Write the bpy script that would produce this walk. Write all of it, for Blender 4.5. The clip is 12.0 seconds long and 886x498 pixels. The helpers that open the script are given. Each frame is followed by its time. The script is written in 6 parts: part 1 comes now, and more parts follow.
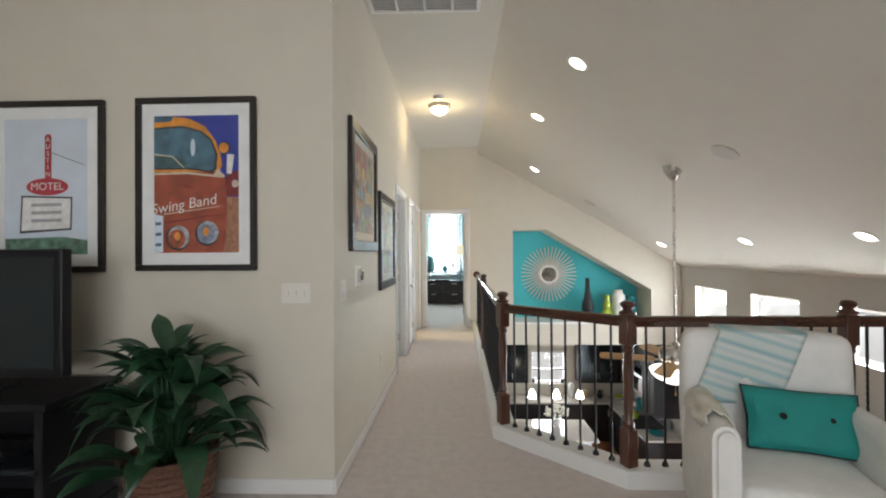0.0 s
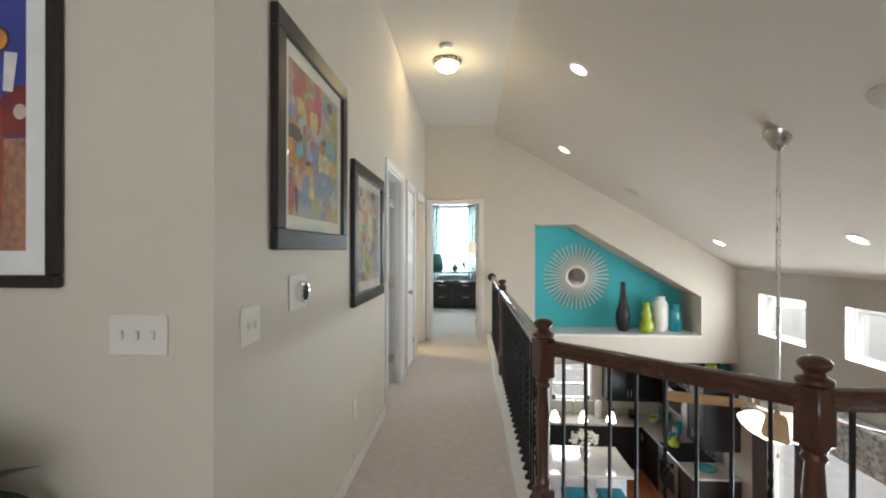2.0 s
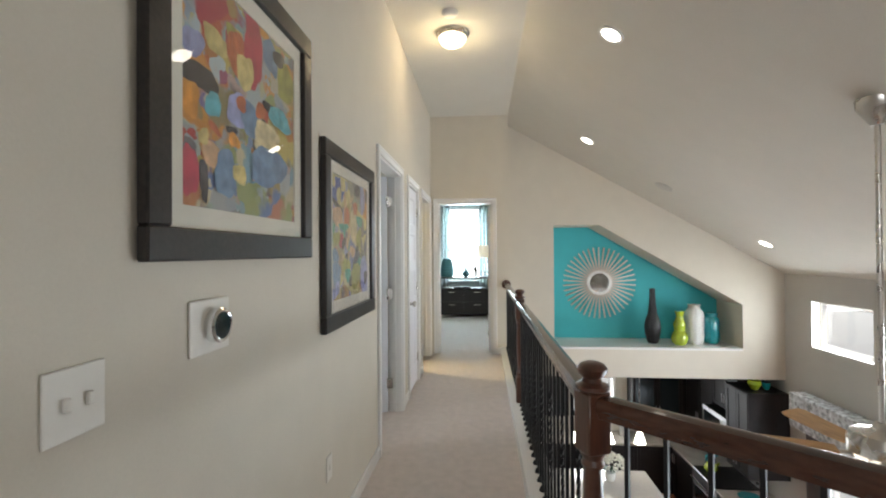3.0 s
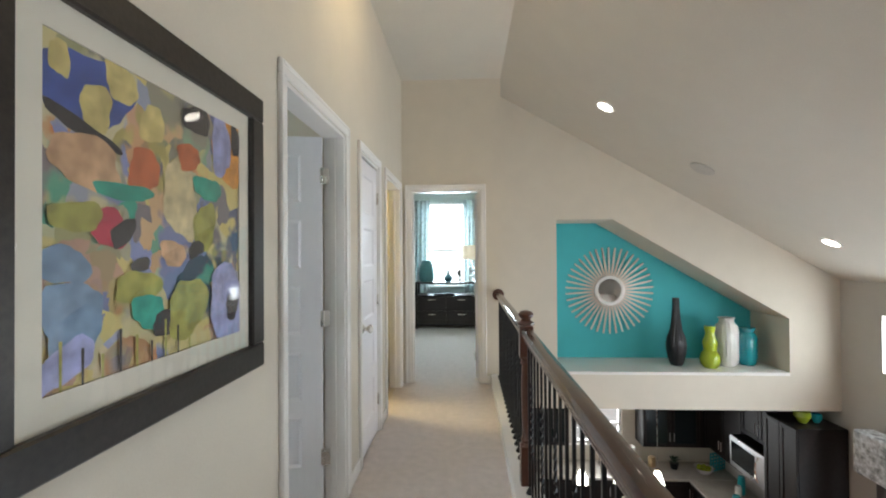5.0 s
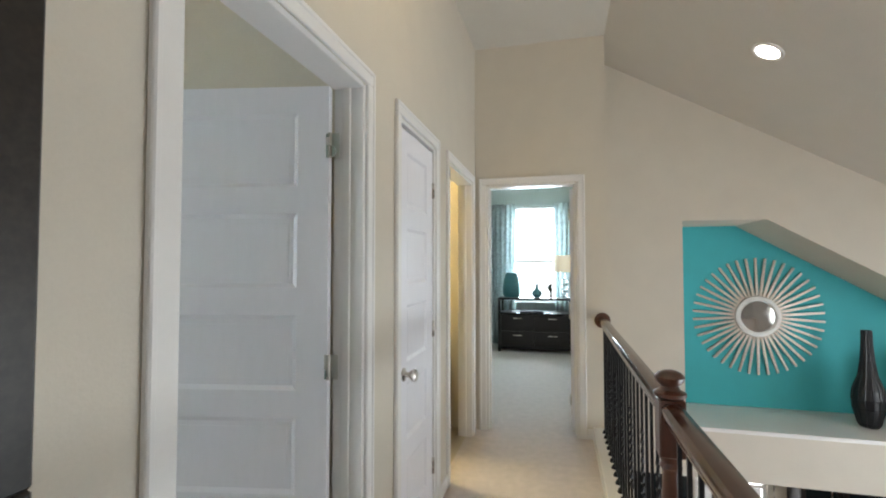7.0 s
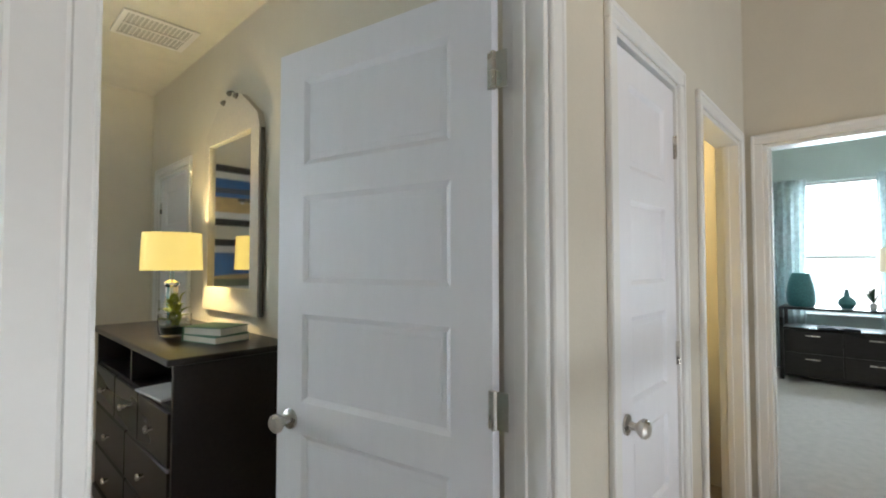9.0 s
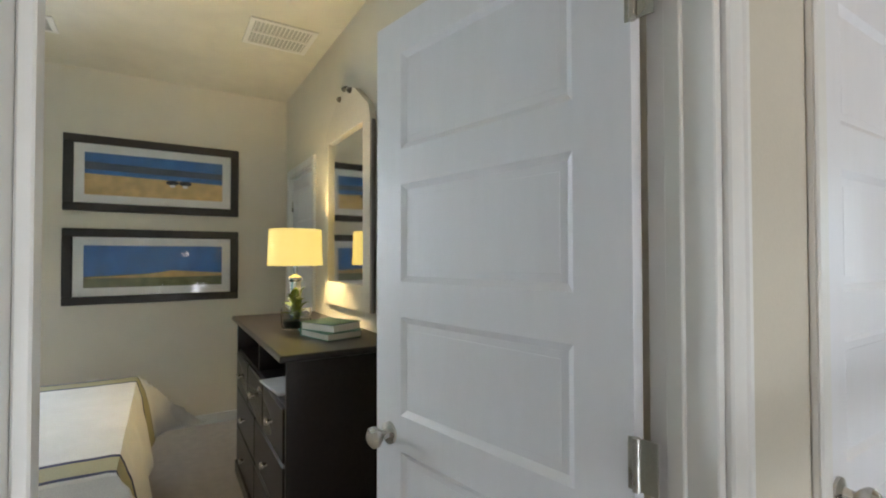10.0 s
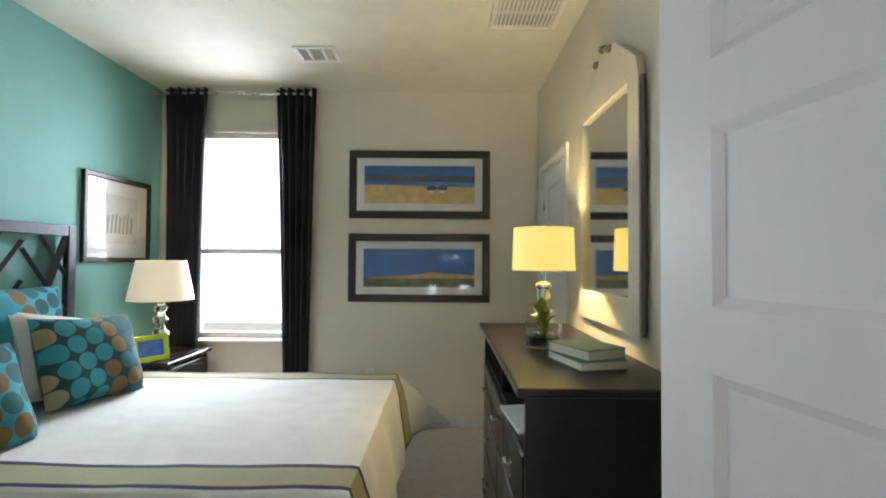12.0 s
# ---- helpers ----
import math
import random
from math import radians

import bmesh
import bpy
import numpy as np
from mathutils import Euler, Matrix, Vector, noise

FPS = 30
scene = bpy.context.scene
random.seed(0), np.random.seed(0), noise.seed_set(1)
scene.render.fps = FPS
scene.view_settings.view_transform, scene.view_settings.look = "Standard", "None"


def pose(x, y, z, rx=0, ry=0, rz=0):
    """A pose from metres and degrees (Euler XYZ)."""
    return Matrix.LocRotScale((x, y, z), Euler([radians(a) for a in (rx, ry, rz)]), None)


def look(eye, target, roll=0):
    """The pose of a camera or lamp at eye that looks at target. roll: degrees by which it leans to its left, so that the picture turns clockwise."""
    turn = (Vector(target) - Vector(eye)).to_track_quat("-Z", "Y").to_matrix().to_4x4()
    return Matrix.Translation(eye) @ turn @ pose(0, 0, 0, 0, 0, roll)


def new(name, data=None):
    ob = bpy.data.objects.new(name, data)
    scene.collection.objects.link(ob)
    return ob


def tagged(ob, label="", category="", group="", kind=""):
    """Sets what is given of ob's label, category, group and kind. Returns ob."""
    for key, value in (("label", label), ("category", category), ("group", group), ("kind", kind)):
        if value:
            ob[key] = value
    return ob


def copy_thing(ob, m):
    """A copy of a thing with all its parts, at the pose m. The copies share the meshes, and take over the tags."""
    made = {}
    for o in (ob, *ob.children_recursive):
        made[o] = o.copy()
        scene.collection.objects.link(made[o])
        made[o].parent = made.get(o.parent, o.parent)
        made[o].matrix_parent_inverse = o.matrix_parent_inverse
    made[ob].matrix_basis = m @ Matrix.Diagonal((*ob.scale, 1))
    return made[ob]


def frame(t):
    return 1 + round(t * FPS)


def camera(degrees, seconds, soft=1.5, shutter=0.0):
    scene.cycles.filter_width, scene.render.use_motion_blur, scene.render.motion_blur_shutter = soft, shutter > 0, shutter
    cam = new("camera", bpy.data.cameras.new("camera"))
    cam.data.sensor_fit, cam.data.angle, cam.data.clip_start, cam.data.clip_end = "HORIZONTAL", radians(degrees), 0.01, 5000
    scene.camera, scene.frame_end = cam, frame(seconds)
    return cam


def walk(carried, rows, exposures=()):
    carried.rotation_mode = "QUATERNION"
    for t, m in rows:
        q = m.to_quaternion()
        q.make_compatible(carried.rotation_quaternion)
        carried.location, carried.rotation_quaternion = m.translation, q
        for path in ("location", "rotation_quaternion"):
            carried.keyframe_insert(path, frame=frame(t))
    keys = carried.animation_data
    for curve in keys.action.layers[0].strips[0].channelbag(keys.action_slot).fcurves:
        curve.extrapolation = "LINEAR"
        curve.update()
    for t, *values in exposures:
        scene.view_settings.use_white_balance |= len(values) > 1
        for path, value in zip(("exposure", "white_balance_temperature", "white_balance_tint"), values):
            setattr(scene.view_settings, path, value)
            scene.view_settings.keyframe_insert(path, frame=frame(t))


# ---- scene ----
cam = camera(88.4, 12.0, soft=2.0)
PATH = [
    (0, (-0.049, 0.06, 1.361), (-0.119, 2.059, 1.375), -0.4),
    (0.5, (-0.053, 0.396, 1.357), (-0.119, 2.395, 1.373), -0.2),
    (1, (-0.057, 0.722, 1.363), (-0.137, 2.72, 1.367), 0.0),
    (1.5, (-0.060, 1.041, 1.363), (-0.156, 3.038, 1.362), -0.1),
    (2, (-0.051, 1.401, 1.375), (-0.173, 3.398, 1.375), 0.1),
    (2.5, (-0.044, 1.742, 1.377), (-0.193, 3.736, 1.388), -0.2),
    (3, (-0.042, 2.084, 1.386), (-0.217, 4.076, 1.403), -0.4),
    (5, (-0.055, 3.464, 1.392), (-0.162, 5.461, 1.412), -0.4),
    (5.5, (-0.057, 3.771, 1.398), (-0.203, 5.765, 1.422), -0.3),
    (6, (-0.059, 4.031, 1.390), (-0.272, 6.018, 1.450), -0.4),
    (6.5, (-0.055, 4.270, 1.404), (-0.385, 6.242, 1.470), -0.3),
    (8.5, (-0.152, 4.998, 1.371), (-1.300, 6.634, 1.441), 0.3),
    (9, (-0.220, 5.117, 1.373), (-1.586, 6.576, 1.437), 0.0),
    (9.5, (-0.289, 5.216, 1.379), (-1.840, 6.477, 1.422), -0.1),
    (10, (-0.374, 5.297, 1.381), (-2.079, 6.341, 1.418), -0.1),
    (10.5, (-0.475, 5.366, 1.379), (-2.306, 6.170, 1.421), 0.1),
    (11, (-0.594, 5.416, 1.382), (-2.514, 5.976, 1.430), 0.4),
    (11.5, (-0.718, 5.448, 1.381), (-2.696, 5.739, 1.431), 0.5),
    (12, (-0.836, 5.460, 1.380), (-2.835, 5.455, 1.431), 0.4),
]
walk(cam, [(t, look(eye, target, roll)) for t, eye, target, roll in PATH], exposures=[(0, -0.16), (3, -0.34), (6.5, -0.46), (9, -0.49), (12, -0.42)])

# ---- plan (metres) ----
XL = -0.76          # hall wall with the doors
YT = 2.62           # loft wall with the posters
YE = 8.36           # wall at the end of the hall
XE = 0.31           # its free edge
YN = 8.88           # far wall of the great room
XR = 4.17           # window wall of the great room
ZC = 3.27           # flat ceiling
SL = 0.572          # slope of the vault
GF = -3.1           # ground floor
KC = -0.43          # kitchen ceiling
BX, BY0, BY1, BZ = -4.65, 3.07, 6.24, 2.80   # side bedroom

# ---- world and light ----
world = bpy.data.worlds.new("sky")
scene.world = world
world.use_nodes = True
wn = world.node_tree.nodes
sky = wn.new("ShaderNodeTexSky")
sky.sky_type = 'NISHITA'
sky.sun_disc = False
sky.sun_elevation = radians(48)
sky.sun_rotation = radians(150)
world.node_tree.links.new(sky.outputs[0], wn["Background"].inputs[0])
wn["Background"].inputs[1].default_value = 0.15
sun = new("sun", bpy.data.lights.new("sun", 'SUN'))
sun.data.energy, sun.data.angle, sun.data.color = 5.0, radians(0.6), (1.0, 0.95, 0.88)
sun.matrix_world = look((0, 0, 0), (-0.32, 0.58, -0.74))


def window_light(name, eye, target, w, h, watts, colour=(0.93, 0.97, 1.0)):
    d = bpy.data.lights.new(name, 'AREA')
    d.shape, d.size, d.size_y, d.energy, d.color = 'RECTANGLE', w, h, watts, colour
    ob = new(name, d)
    ob.matrix_world = look(eye, target)
    return ob


window_light("skylight_back", (-0.5, -2.62, 1.7), (-0.5, 0, 1.7), 3.2, 1.6, 84, (0.9, 0.95, 1.0))
for yw in (7.89, 6.34, 4.80):
    window_light("skylight_upper", (XR + 0.1, yw, 0.435), (0, yw, 0.435), 0.9, 0.55, 37, (0.88, 0.95, 1.0))
window_light("skylight_garden", (XR + 0.1, 6.4, -2.0), (0, 6.4, -2.0), 3.6, 1.9, 225, (0.80, 0.91, 1.0))
window_light("skylight_kitchen", (2.15, 11.63, -1.5), (2.15, 0, -1.5), 0.9, 0.8, 40)
window_light("skylight_bedroom", (BX - 0.60, 3.75, 1.75), (0, 4.9, -0.6), 1.1, 1.6, 245, (0.81, 0.89, 1.0))
window_light("skylight_front", (-0.45, 12.75, 1.5), (-0.45, 0, 1.5), 0.9, 1.7, 190, (0.70, 0.88, 1.0))


window_light("bathroom_lamp", (-1.7, 7.8, 2.55), (-1.7, 7.8, 0), 0.4, 0.4, 50, (1.0, 0.82, 0.45))


def bulb(name, at, watts, colour=(1.0, 0.77, 0.38), r=0.03):
    d = bpy.data.lights.new(name, 'POINT')
    d.energy, d.color, d.shadow_soft_size = watts, colour, r
    ob = new(name, d)
    ob.matrix_world = Matrix.Translation(at)
    return ob


bulb("dresser_bulb", (-3.13, 5.96, 1.45), 50)
bulb("bedside_bulb", (-4.11, 3.43, 1.25), 12)
bulb("hall_bulb", (-0.29, 5.97, ZC - 0.17), 12, (1.0, 0.78, 0.45), 0.1)


# ---- materials ----
def mat(name, colour, rough=0.6, metal=0.0, grain=0.06, scale=60.0, bump=0.0, bump_scale=None, stain=0.05, emit=None, power=0.0, trans=0.0, stretch=None, spec=0.5, coat=0.0):
    m = bpy.data.materials.new(name)
    m.use_nodes = True
    nt = m.node_tree
    b = nt.nodes["Principled BSDF"]
    b.inputs["Roughness"].default_value = rough
    b.inputs["Metallic"].default_value = metal
    b.inputs["Specular IOR Level"].default_value = spec
    b.inputs["Coat Weight"].default_value = coat
    b.inputs["Transmission Weight"].default_value = trans
    if emit:
        b.inputs["Emission Color"].default_value = (*emit, 1)
        b.inputs["Emission Strength"].default_value = power
    tc = nt.nodes.new("ShaderNodeTexCoord")
    vec = tc.outputs["Object"]
    if stretch:
        mp = nt.nodes.new("ShaderNodeMapping")
        mp.inputs["Scale"].default_value = stretch
        nt.links.new(vec, mp.inputs[0])
        vec = mp.outputs[0]
    fine = nt.nodes.new("ShaderNodeTexNoise")
    fine.inputs["Scale"].default_value, fine.inputs["Detail"].default_value = scale, 5
    wide = nt.nodes.new("ShaderNodeTexNoise")
    wide.inputs["Scale"].default_value, wide.inputs["Detail"].default_value = scale / 25, 3
    nt.links.new(vec, fine.inputs["Vector"])
    nt.links.new(vec, wide.inputs["Vector"])

    def grade(src, amount, base):
        r = nt.nodes.new("ShaderNodeMapRange")
        r.inputs["From Min"].default_value, r.inputs["From Max"].default_value = 0.3, 0.7
        r.inputs["To Min"].default_value, r.inputs["To Max"].default_value = 1 - amount, 1 + amount
        nt.links.new(src.outputs["Fac"], r.inputs["Value"])
        mul = nt.nodes.new("ShaderNodeVectorMath")
        mul.operation = 'SCALE'
        nt.links.new(r.outputs[0], mul.inputs["Scale"])
        if isinstance(base, tuple):
            mul.inputs[0].default_value = base
        else:
            nt.links.new(base, mul.inputs[0])
        return mul.outputs[0]

    col = grade(wide, stain, grade(fine, grain, tuple(colour)))
    nt.links.new(col, b.inputs["Base Color"])
    rr = nt.nodes.new("ShaderNodeMapRange")
    rr.inputs["To Min"].default_value, rr.inputs["To Max"].default_value = max(0.02, rough - 0.08), min(1, rough + 0.08)
    nt.links.new(wide.outputs["Fac"], rr.inputs["Value"])
    nt.links.new(rr.outputs[0], b.inputs["Roughness"])
    if bump:
        bn = nt.nodes.new("ShaderNodeBump")
        bn.inputs["Strength"].default_value = bump
        bn.inputs["Distance"].default_value = 0.004
        src = fine
        if bump_scale:
            src = nt.nodes.new("ShaderNodeTexNoise")
            src.inputs["Scale"].default_value = bump_scale
            nt.links.new(vec, src.inputs["Vector"])
        nt.links.new(src.outputs["Fac"], bn.inputs["Height"])
        nt.links.new(bn.outputs[0], b.inputs["Normal"])
    return m


M_WALL = mat("greige_wall_paint", (0.615, 0.565, 0.478), 0.75, grain=0.015, scale=140, bump=0.12, stain=0.02)
M_WALLB = mat("bedroom_wall_paint", (0.68, 0.63, 0.53), 0.75, grain=0.015, scale=140, bump=0.12, stain=0.02)
M_CEIL = mat("ceiling_paint", (0.62, 0.595, 0.53), 0.85, grain=0.02, scale=120, bump=0.2, stain=0.015)
M_TRIM = mat("white_trim_paint", (0.77, 0.755, 0.735), 0.35, grain=0.01, scale=50, bump=0.03, stain=0.02)
M_DOOR = mat("white_door_paint", (0.79, 0.785, 0.825), 0.38, grain=0.012, scale=40, bump=0.06, stain=0.02, stretch=(1, 1, 0.2))
M_CARPET = mat("taupe_carpet", (0.66, 0.592, 0.56), 0.95, grain=0.12, scale=420, bump=0.6, stain=0.06, spec=0.1)
M_TURQ = mat("turquoise_paint", (0.06, 0.46, 0.50), 0.7, grain=0.02, scale=120, bump=0.1, stain=0.03)
M_SEA = mat("sea_green_paint", (0.21, 0.46, 0.43), 0.7, grain=0.02, scale=120, bump=0.1, stain=0.03)
M_PALETEAL = mat("pale_teal_paint", (0.60, 0.68, 0.66), 0.75, grain=0.02, scale=120, bump=0.1, stain=0.02)
M_NEWEL = mat("dark_stained_oak", (0.075, 0.026, 0.014), 0.32, grain=0.35, scale=60, bump=0.1, stain=0.2, stretch=(1, 1, 0.08), coat=0.3)
M_RAIL = mat("dark_stained_rail", (0.060, 0.021, 0.012), 0.2, grain=0.35, scale=60, bump=0.1, stain=0.2, stretch=(0.3, 0.08, 1), coat=0.4)
M_IRON = mat("black_iron", (0.012, 0.012, 0.013), 0.42, metal=0.4, grain=0.2, scale=90, bump=0.1)
M_BLACKWOOD = mat("espresso_wood", (0.014, 0.009, 0.008), 0.30, grain=0.3, scale=50, bump=0.08, stain=0.2, stretch=(0.2, 1, 1), spec=0.4)
M_FRAME = mat("black_picture_frame", (0.018, 0.014, 0.012), 0.38, grain=0.4, scale=80, bump=0.1, stain=0.2)
M_MAT = mat("cream_mount_board", (0.72, 0.69, 0.60), 0.8, grain=0.02, scale=200, bump=0.05)
M_MATW = mat("white_mount_board", (0.78, 0.78, 0.77), 0.8, grain=0.02, scale=200, bump=0.05)
M_NICKEL = mat("brushed_nickel", (0.55, 0.52, 0.48), 0.28, metal=1.0, grain=0.06, scale=200)
M_CHROME = mat("polished_chrome", (0.8, 0.8, 0.8), 0.08, metal=1.0, grain=0.02, scale=50)
M_MIRROR = mat("mirror_silvering", (0.9, 0.91, 0.9), 0.02, metal=1.0, grain=0.0, scale=5, stain=0.0)
M_BLACK = mat("black_plastic", (0.010, 0.010, 0.012), 0.4, grain=0.05, scale=100, spec=0.25)
M_SCREEN = mat("dark_screen", (0.014, 0.020, 0.023), 0.15, grain=0.02, scale=8, spec=0.35)
M_WHITEFAB = mat("white_upholstery", (0.78, 0.76, 0.73), 0.9, grain=0.06, scale=260, bump=0.35, stain=0.04, spec=0.2)
M_TEALFAB = mat("teal_cushion_fabric", (0.012, 0.24, 0.22), 0.75, grain=0.15, scale=260, bump=0.35, stain=0.08)
M_PLASTIC = mat("white_plastic", (0.72, 0.69, 0.63), 0.4, grain=0.01, scale=60)
M_LEAF = mat("dark_green_leaf", (0.019, 0.062, 0.028), 0.42, grain=0.3, scale=25, bump=0.1, stain=0.3)
M_WICKER = mat("brown_wicker", (0.13, 0.055, 0.03), 0.7, grain=0.4, scale=60, bump=0.3, stain=0.2)
M_LIT = mat("lit_lamp_glass", (0.9, 0.88, 0.8), 0.4, grain=0.0, emit=(1.0, 0.93, 0.80), power=16.0)
M_BOWL = mat("lit_fan_glass", (0.9, 0.88, 0.8), 0.4, grain=0.0, emit=(1.0, 0.93, 0.82), power=3.0)
M_GLOW = mat("lit_dome_glass", (0.9, 0.85, 0.75), 0.4, grain=0.0, emit=(1.0, 0.82, 0.52), power=5.0)
M_SHADE = mat("lit_yellow_shade", (0.85, 0.78, 0.38), 0.8, grain=0.05, scale=200, emit=(1.0, 0.70, 0.17), power=1.1)
M_SHADEW = mat("lit_cream_shade", (0.85, 0.80, 0.68), 0.8, grain=0.05, scale=200, emit=(1.0, 0.82, 0.55), power=0.55)
M_GREYFAB = mat("grey_curtain", (0.12, 0.12, 0.13), 0.9, grain=0.15, scale=200, bump=0.2)
M_NAVY = mat("black_curtain", (0.008, 0.010, 0.016), 0.85, grain=0.2, scale=200, bump=0.2)
M_STONE = mat("beige_granite", (0.50, 0.46, 0.41), 0.18, grain=0.25, scale=110, stain=0.1, coat=0.3)
M_STEEL = mat("stainless_steel", (0.55, 0.55, 0.56), 0.3, metal=1.0, grain=0.05, scale=150)
M_WOODFLOOR = mat("orange_wood_plank", (0.40, 0.14, 0.055), 0.3, grain=0.25, scale=40, stain=0.2, bump=0.05, stretch=(1, 0.1, 1), coat=0.3)
M_BLADE = mat("light_oak_blade", (0.50, 0.30, 0.13), 0.4, grain=0.2, scale=40, stretch=(0.2, 1, 1))
M_LIME = mat("lime_ceramic", (0.36, 0.46, 0.03), 0.12, grain=0.1, scale=20, coat=0.6)
M_TEALCER = mat("teal_ceramic", (0.01, 0.28, 0.32), 0.15, grain=0.1, scale=20, coat=0.6)
M_WHITECER = mat("white_ceramic", (0.78, 0.77, 0.74), 0.2, grain=0.03, scale=20, coat=0.4)
M_SILVERLEAF = mat("champagne_silver_wood", (0.62, 0.56, 0.48), 0.35, metal=0.5, grain=0.12, scale=60)
M_ROAD = mat("pale_concrete", (0.30, 0.295, 0.28), 0.9, grain=0.1, scale=4)


def glass_mat(name, tint=(1, 1, 1), rough=0.0):
    m = bpy.data.materials.new(name)
    m.use_nodes = True
    b = m.node_tree.nodes["Principled BSDF"]
    b.inputs["Base Color"].default_value = (*tint, 1)
    b.inputs["Transmission Weight"].default_value = 1.0
    b.inputs["Roughness"].default_value = rough
    b.inputs["IOR"].default_value = 1.45
    return m


def pane_mat(name):
    """Clear thin glazing: mostly clear, with a fresnel gloss."""
    m = bpy.data.materials.new(name)
    m.use_nodes = True
    nt = m.node_tree
    nt.nodes.remove(nt.nodes["Principled BSDF"])
    t, g, mix, lw, pw, ma = (nt.nodes.new(k) for k in ("ShaderNodeBsdfTransparent", "ShaderNodeBsdfGlossy", "ShaderNodeMixShader", "ShaderNodeLayerWeight", "ShaderNodeMath", "ShaderNodeMath"))
    g.inputs["Roughness"].default_value = 0.03
    pw.operation, ma.operation = 'POWER', 'MULTIPLY_ADD'
    pw.inputs[1].default_value, ma.inputs[1].default_value, ma.inputs[2].default_value = 4.0, 0.6, 0.025
    nt.links.new(lw.outputs["Facing"], pw.inputs[0])
    nt.links.new(pw.outputs[0], ma.inputs[0])
    nt.links.new(ma.outputs[0], mix.inputs[0])
    nt.links.new(t.outputs[0], mix.inputs[1])
    nt.links.new(g.outputs[0], mix.inputs[2])
    nt.links.new(mix.outputs[0], nt.nodes["Material Output"].inputs[0])
    return m


M_GLASS = glass_mat("clear_glass")
M_PANE = pane_mat("window_glazing")


# ---- mesh helpers ----
def finish(name, bm, material, parent=None, smooth=False, m=None):
    bmesh.ops.recalc_face_normals(bm, faces=bm.faces)
    me = bpy.data.meshes.new(name)
    bm.to_mesh(me)
    bm.free()
    for one in (material if isinstance(material, (list, tuple)) else [material]):
        me.materials.append(one)
    if smooth:
        me.polygons.foreach_set("use_smooth", [True] * len(me.polygons))
        me.set_sharp_from_angle(angle=radians(38))
    ob = new(name, me)
    ob.parent = parent
    if m is not None:
        ob.matrix_basis = m
    return ob


def add(bm, other, m=None):
    """Joins a bmesh into bm."""
    me = bpy.data.meshes.new("tmp")
    other.to_mesh(me)
    other.free()
    if m is not None:
        me.transform(m)
    bm.from_mesh(me)
    bpy.data.meshes.remove(me)
    return bm


def box(x0, y0, z0, x1, y1, z1, bevel=0.0, seg=1, bm=None):
    b = bmesh.new()
    bmesh.ops.create_cube(b, size=1, matrix=Matrix.Translation(((x0 + x1) / 2, (y0 + y1) / 2, (z0 + z1) / 2)) @ Matrix.Diagonal((x1 - x0, y1 - y0, z1 - z0, 1)))
    if bevel:
        bmesh.ops.bevel(b, geom=b.edges[:], offset=bevel, segments=seg, affect='EDGES', profile=0.5)
    return add(bm, b) if bm else b


def lathe(profile, seg=20, bm=None, m=None, caps=True):
    """Turns (radius, z) pairs round z."""
    b = bmesh.new()
    rings = []
    for r, z in profile:
        if r < 1e-4:
            rings.append([b.verts.new((0, 0, z))])
        else:
            rings.append([b.verts.new((r * math.cos(2 * math.pi * i / seg), r * math.sin(2 * math.pi * i / seg), z)) for i in range(seg)])
    for a, c in zip(rings, rings[1:]):
        for i in range(seg):
            j = (i + 1) % seg
            if len(a) == 1 and len(c) == 1:
                continue
            if len(a) == 1:
                b.faces.new((a[0], c[i], c[j]))
            elif len(c) == 1:
                b.faces.new((a[i], a[j], c[0]))
            else:
                b.faces.new((a[i], a[j], c[j], c[i]))
    for ring, order in ((rings[0], -1), (rings[-1], 1)):
        if caps and len(ring) > 2:
            b.faces.new(ring[::order])
    if bm is None:
        if m is not None:
            b.transform(m)
        return b
    return add(bm, b, m)


def prism(points, z0, z1, bm=None, m=None):
    """A polygon in x, y drawn up from z0 to z1."""
    b = bmesh.new()
    lo = [b.verts.new((x, y, z0)) for x, y in points]
    hi = [b.verts.new((x, y, z1)) for x, y in points]
    b.faces.new(lo[::-1])
    b.faces.new(hi)
    for i in range(len(lo)):
        j = (i + 1) % len(lo)
        b.faces.new((lo[i], lo[j], hi[j], hi[i]))
    if bm is None:
        if m is not None:
            b.transform(m)
        return b
    return add(bm, b, m)


UP_X = Matrix(((0, 0, 1, 0), (1, 0, 0, 0), (0, 1, 0, 0), (0, 0, 0, 1)))   # (a, b, c) -> x=c, y=a, z=b
UP_Y = Matrix(((1, 0, 0, 0), (0, 0, 1, 0), (0, 1, 0, 0), (0, 0, 0, 1)))   # (a, b, c) -> x=a, y=c, z=b


def sweep(path, radius, seg=8, bm=None, flat=1.0):
    """A round bar along points."""
    b = bmesh.new()
    pts = [Vector(p) for p in path]
    rings = []
    for i, p in enumerate(pts):
        d = (pts[min(i + 1, len(pts) - 1)] - pts[max(i - 1, 0)]).normalized()
        side = d.cross(Vector((0, 0, 1)))
        side = Vector((1, 0, 0)) if side.length < 1e-3 else side.normalized()
        other = side.cross(d)
        r = radius[i] if isinstance(radius, (list, tuple)) else radius
        rings.append([b.verts.new(p + r * (math.cos(2 * math.pi * k / seg) * side + flat * math.sin(2 * math.pi * k / seg) * other)) for k in range(seg)])
    for a, c in zip(rings, rings[1:]):
        for k in range(seg):
            j = (k + 1) % seg
            b.faces.new((a[k], a[j], c[j], c[k]))
    b.faces.new(rings[0][::-1])
    b.faces.new(rings[-1])
    return add(bm, b) if bm else b


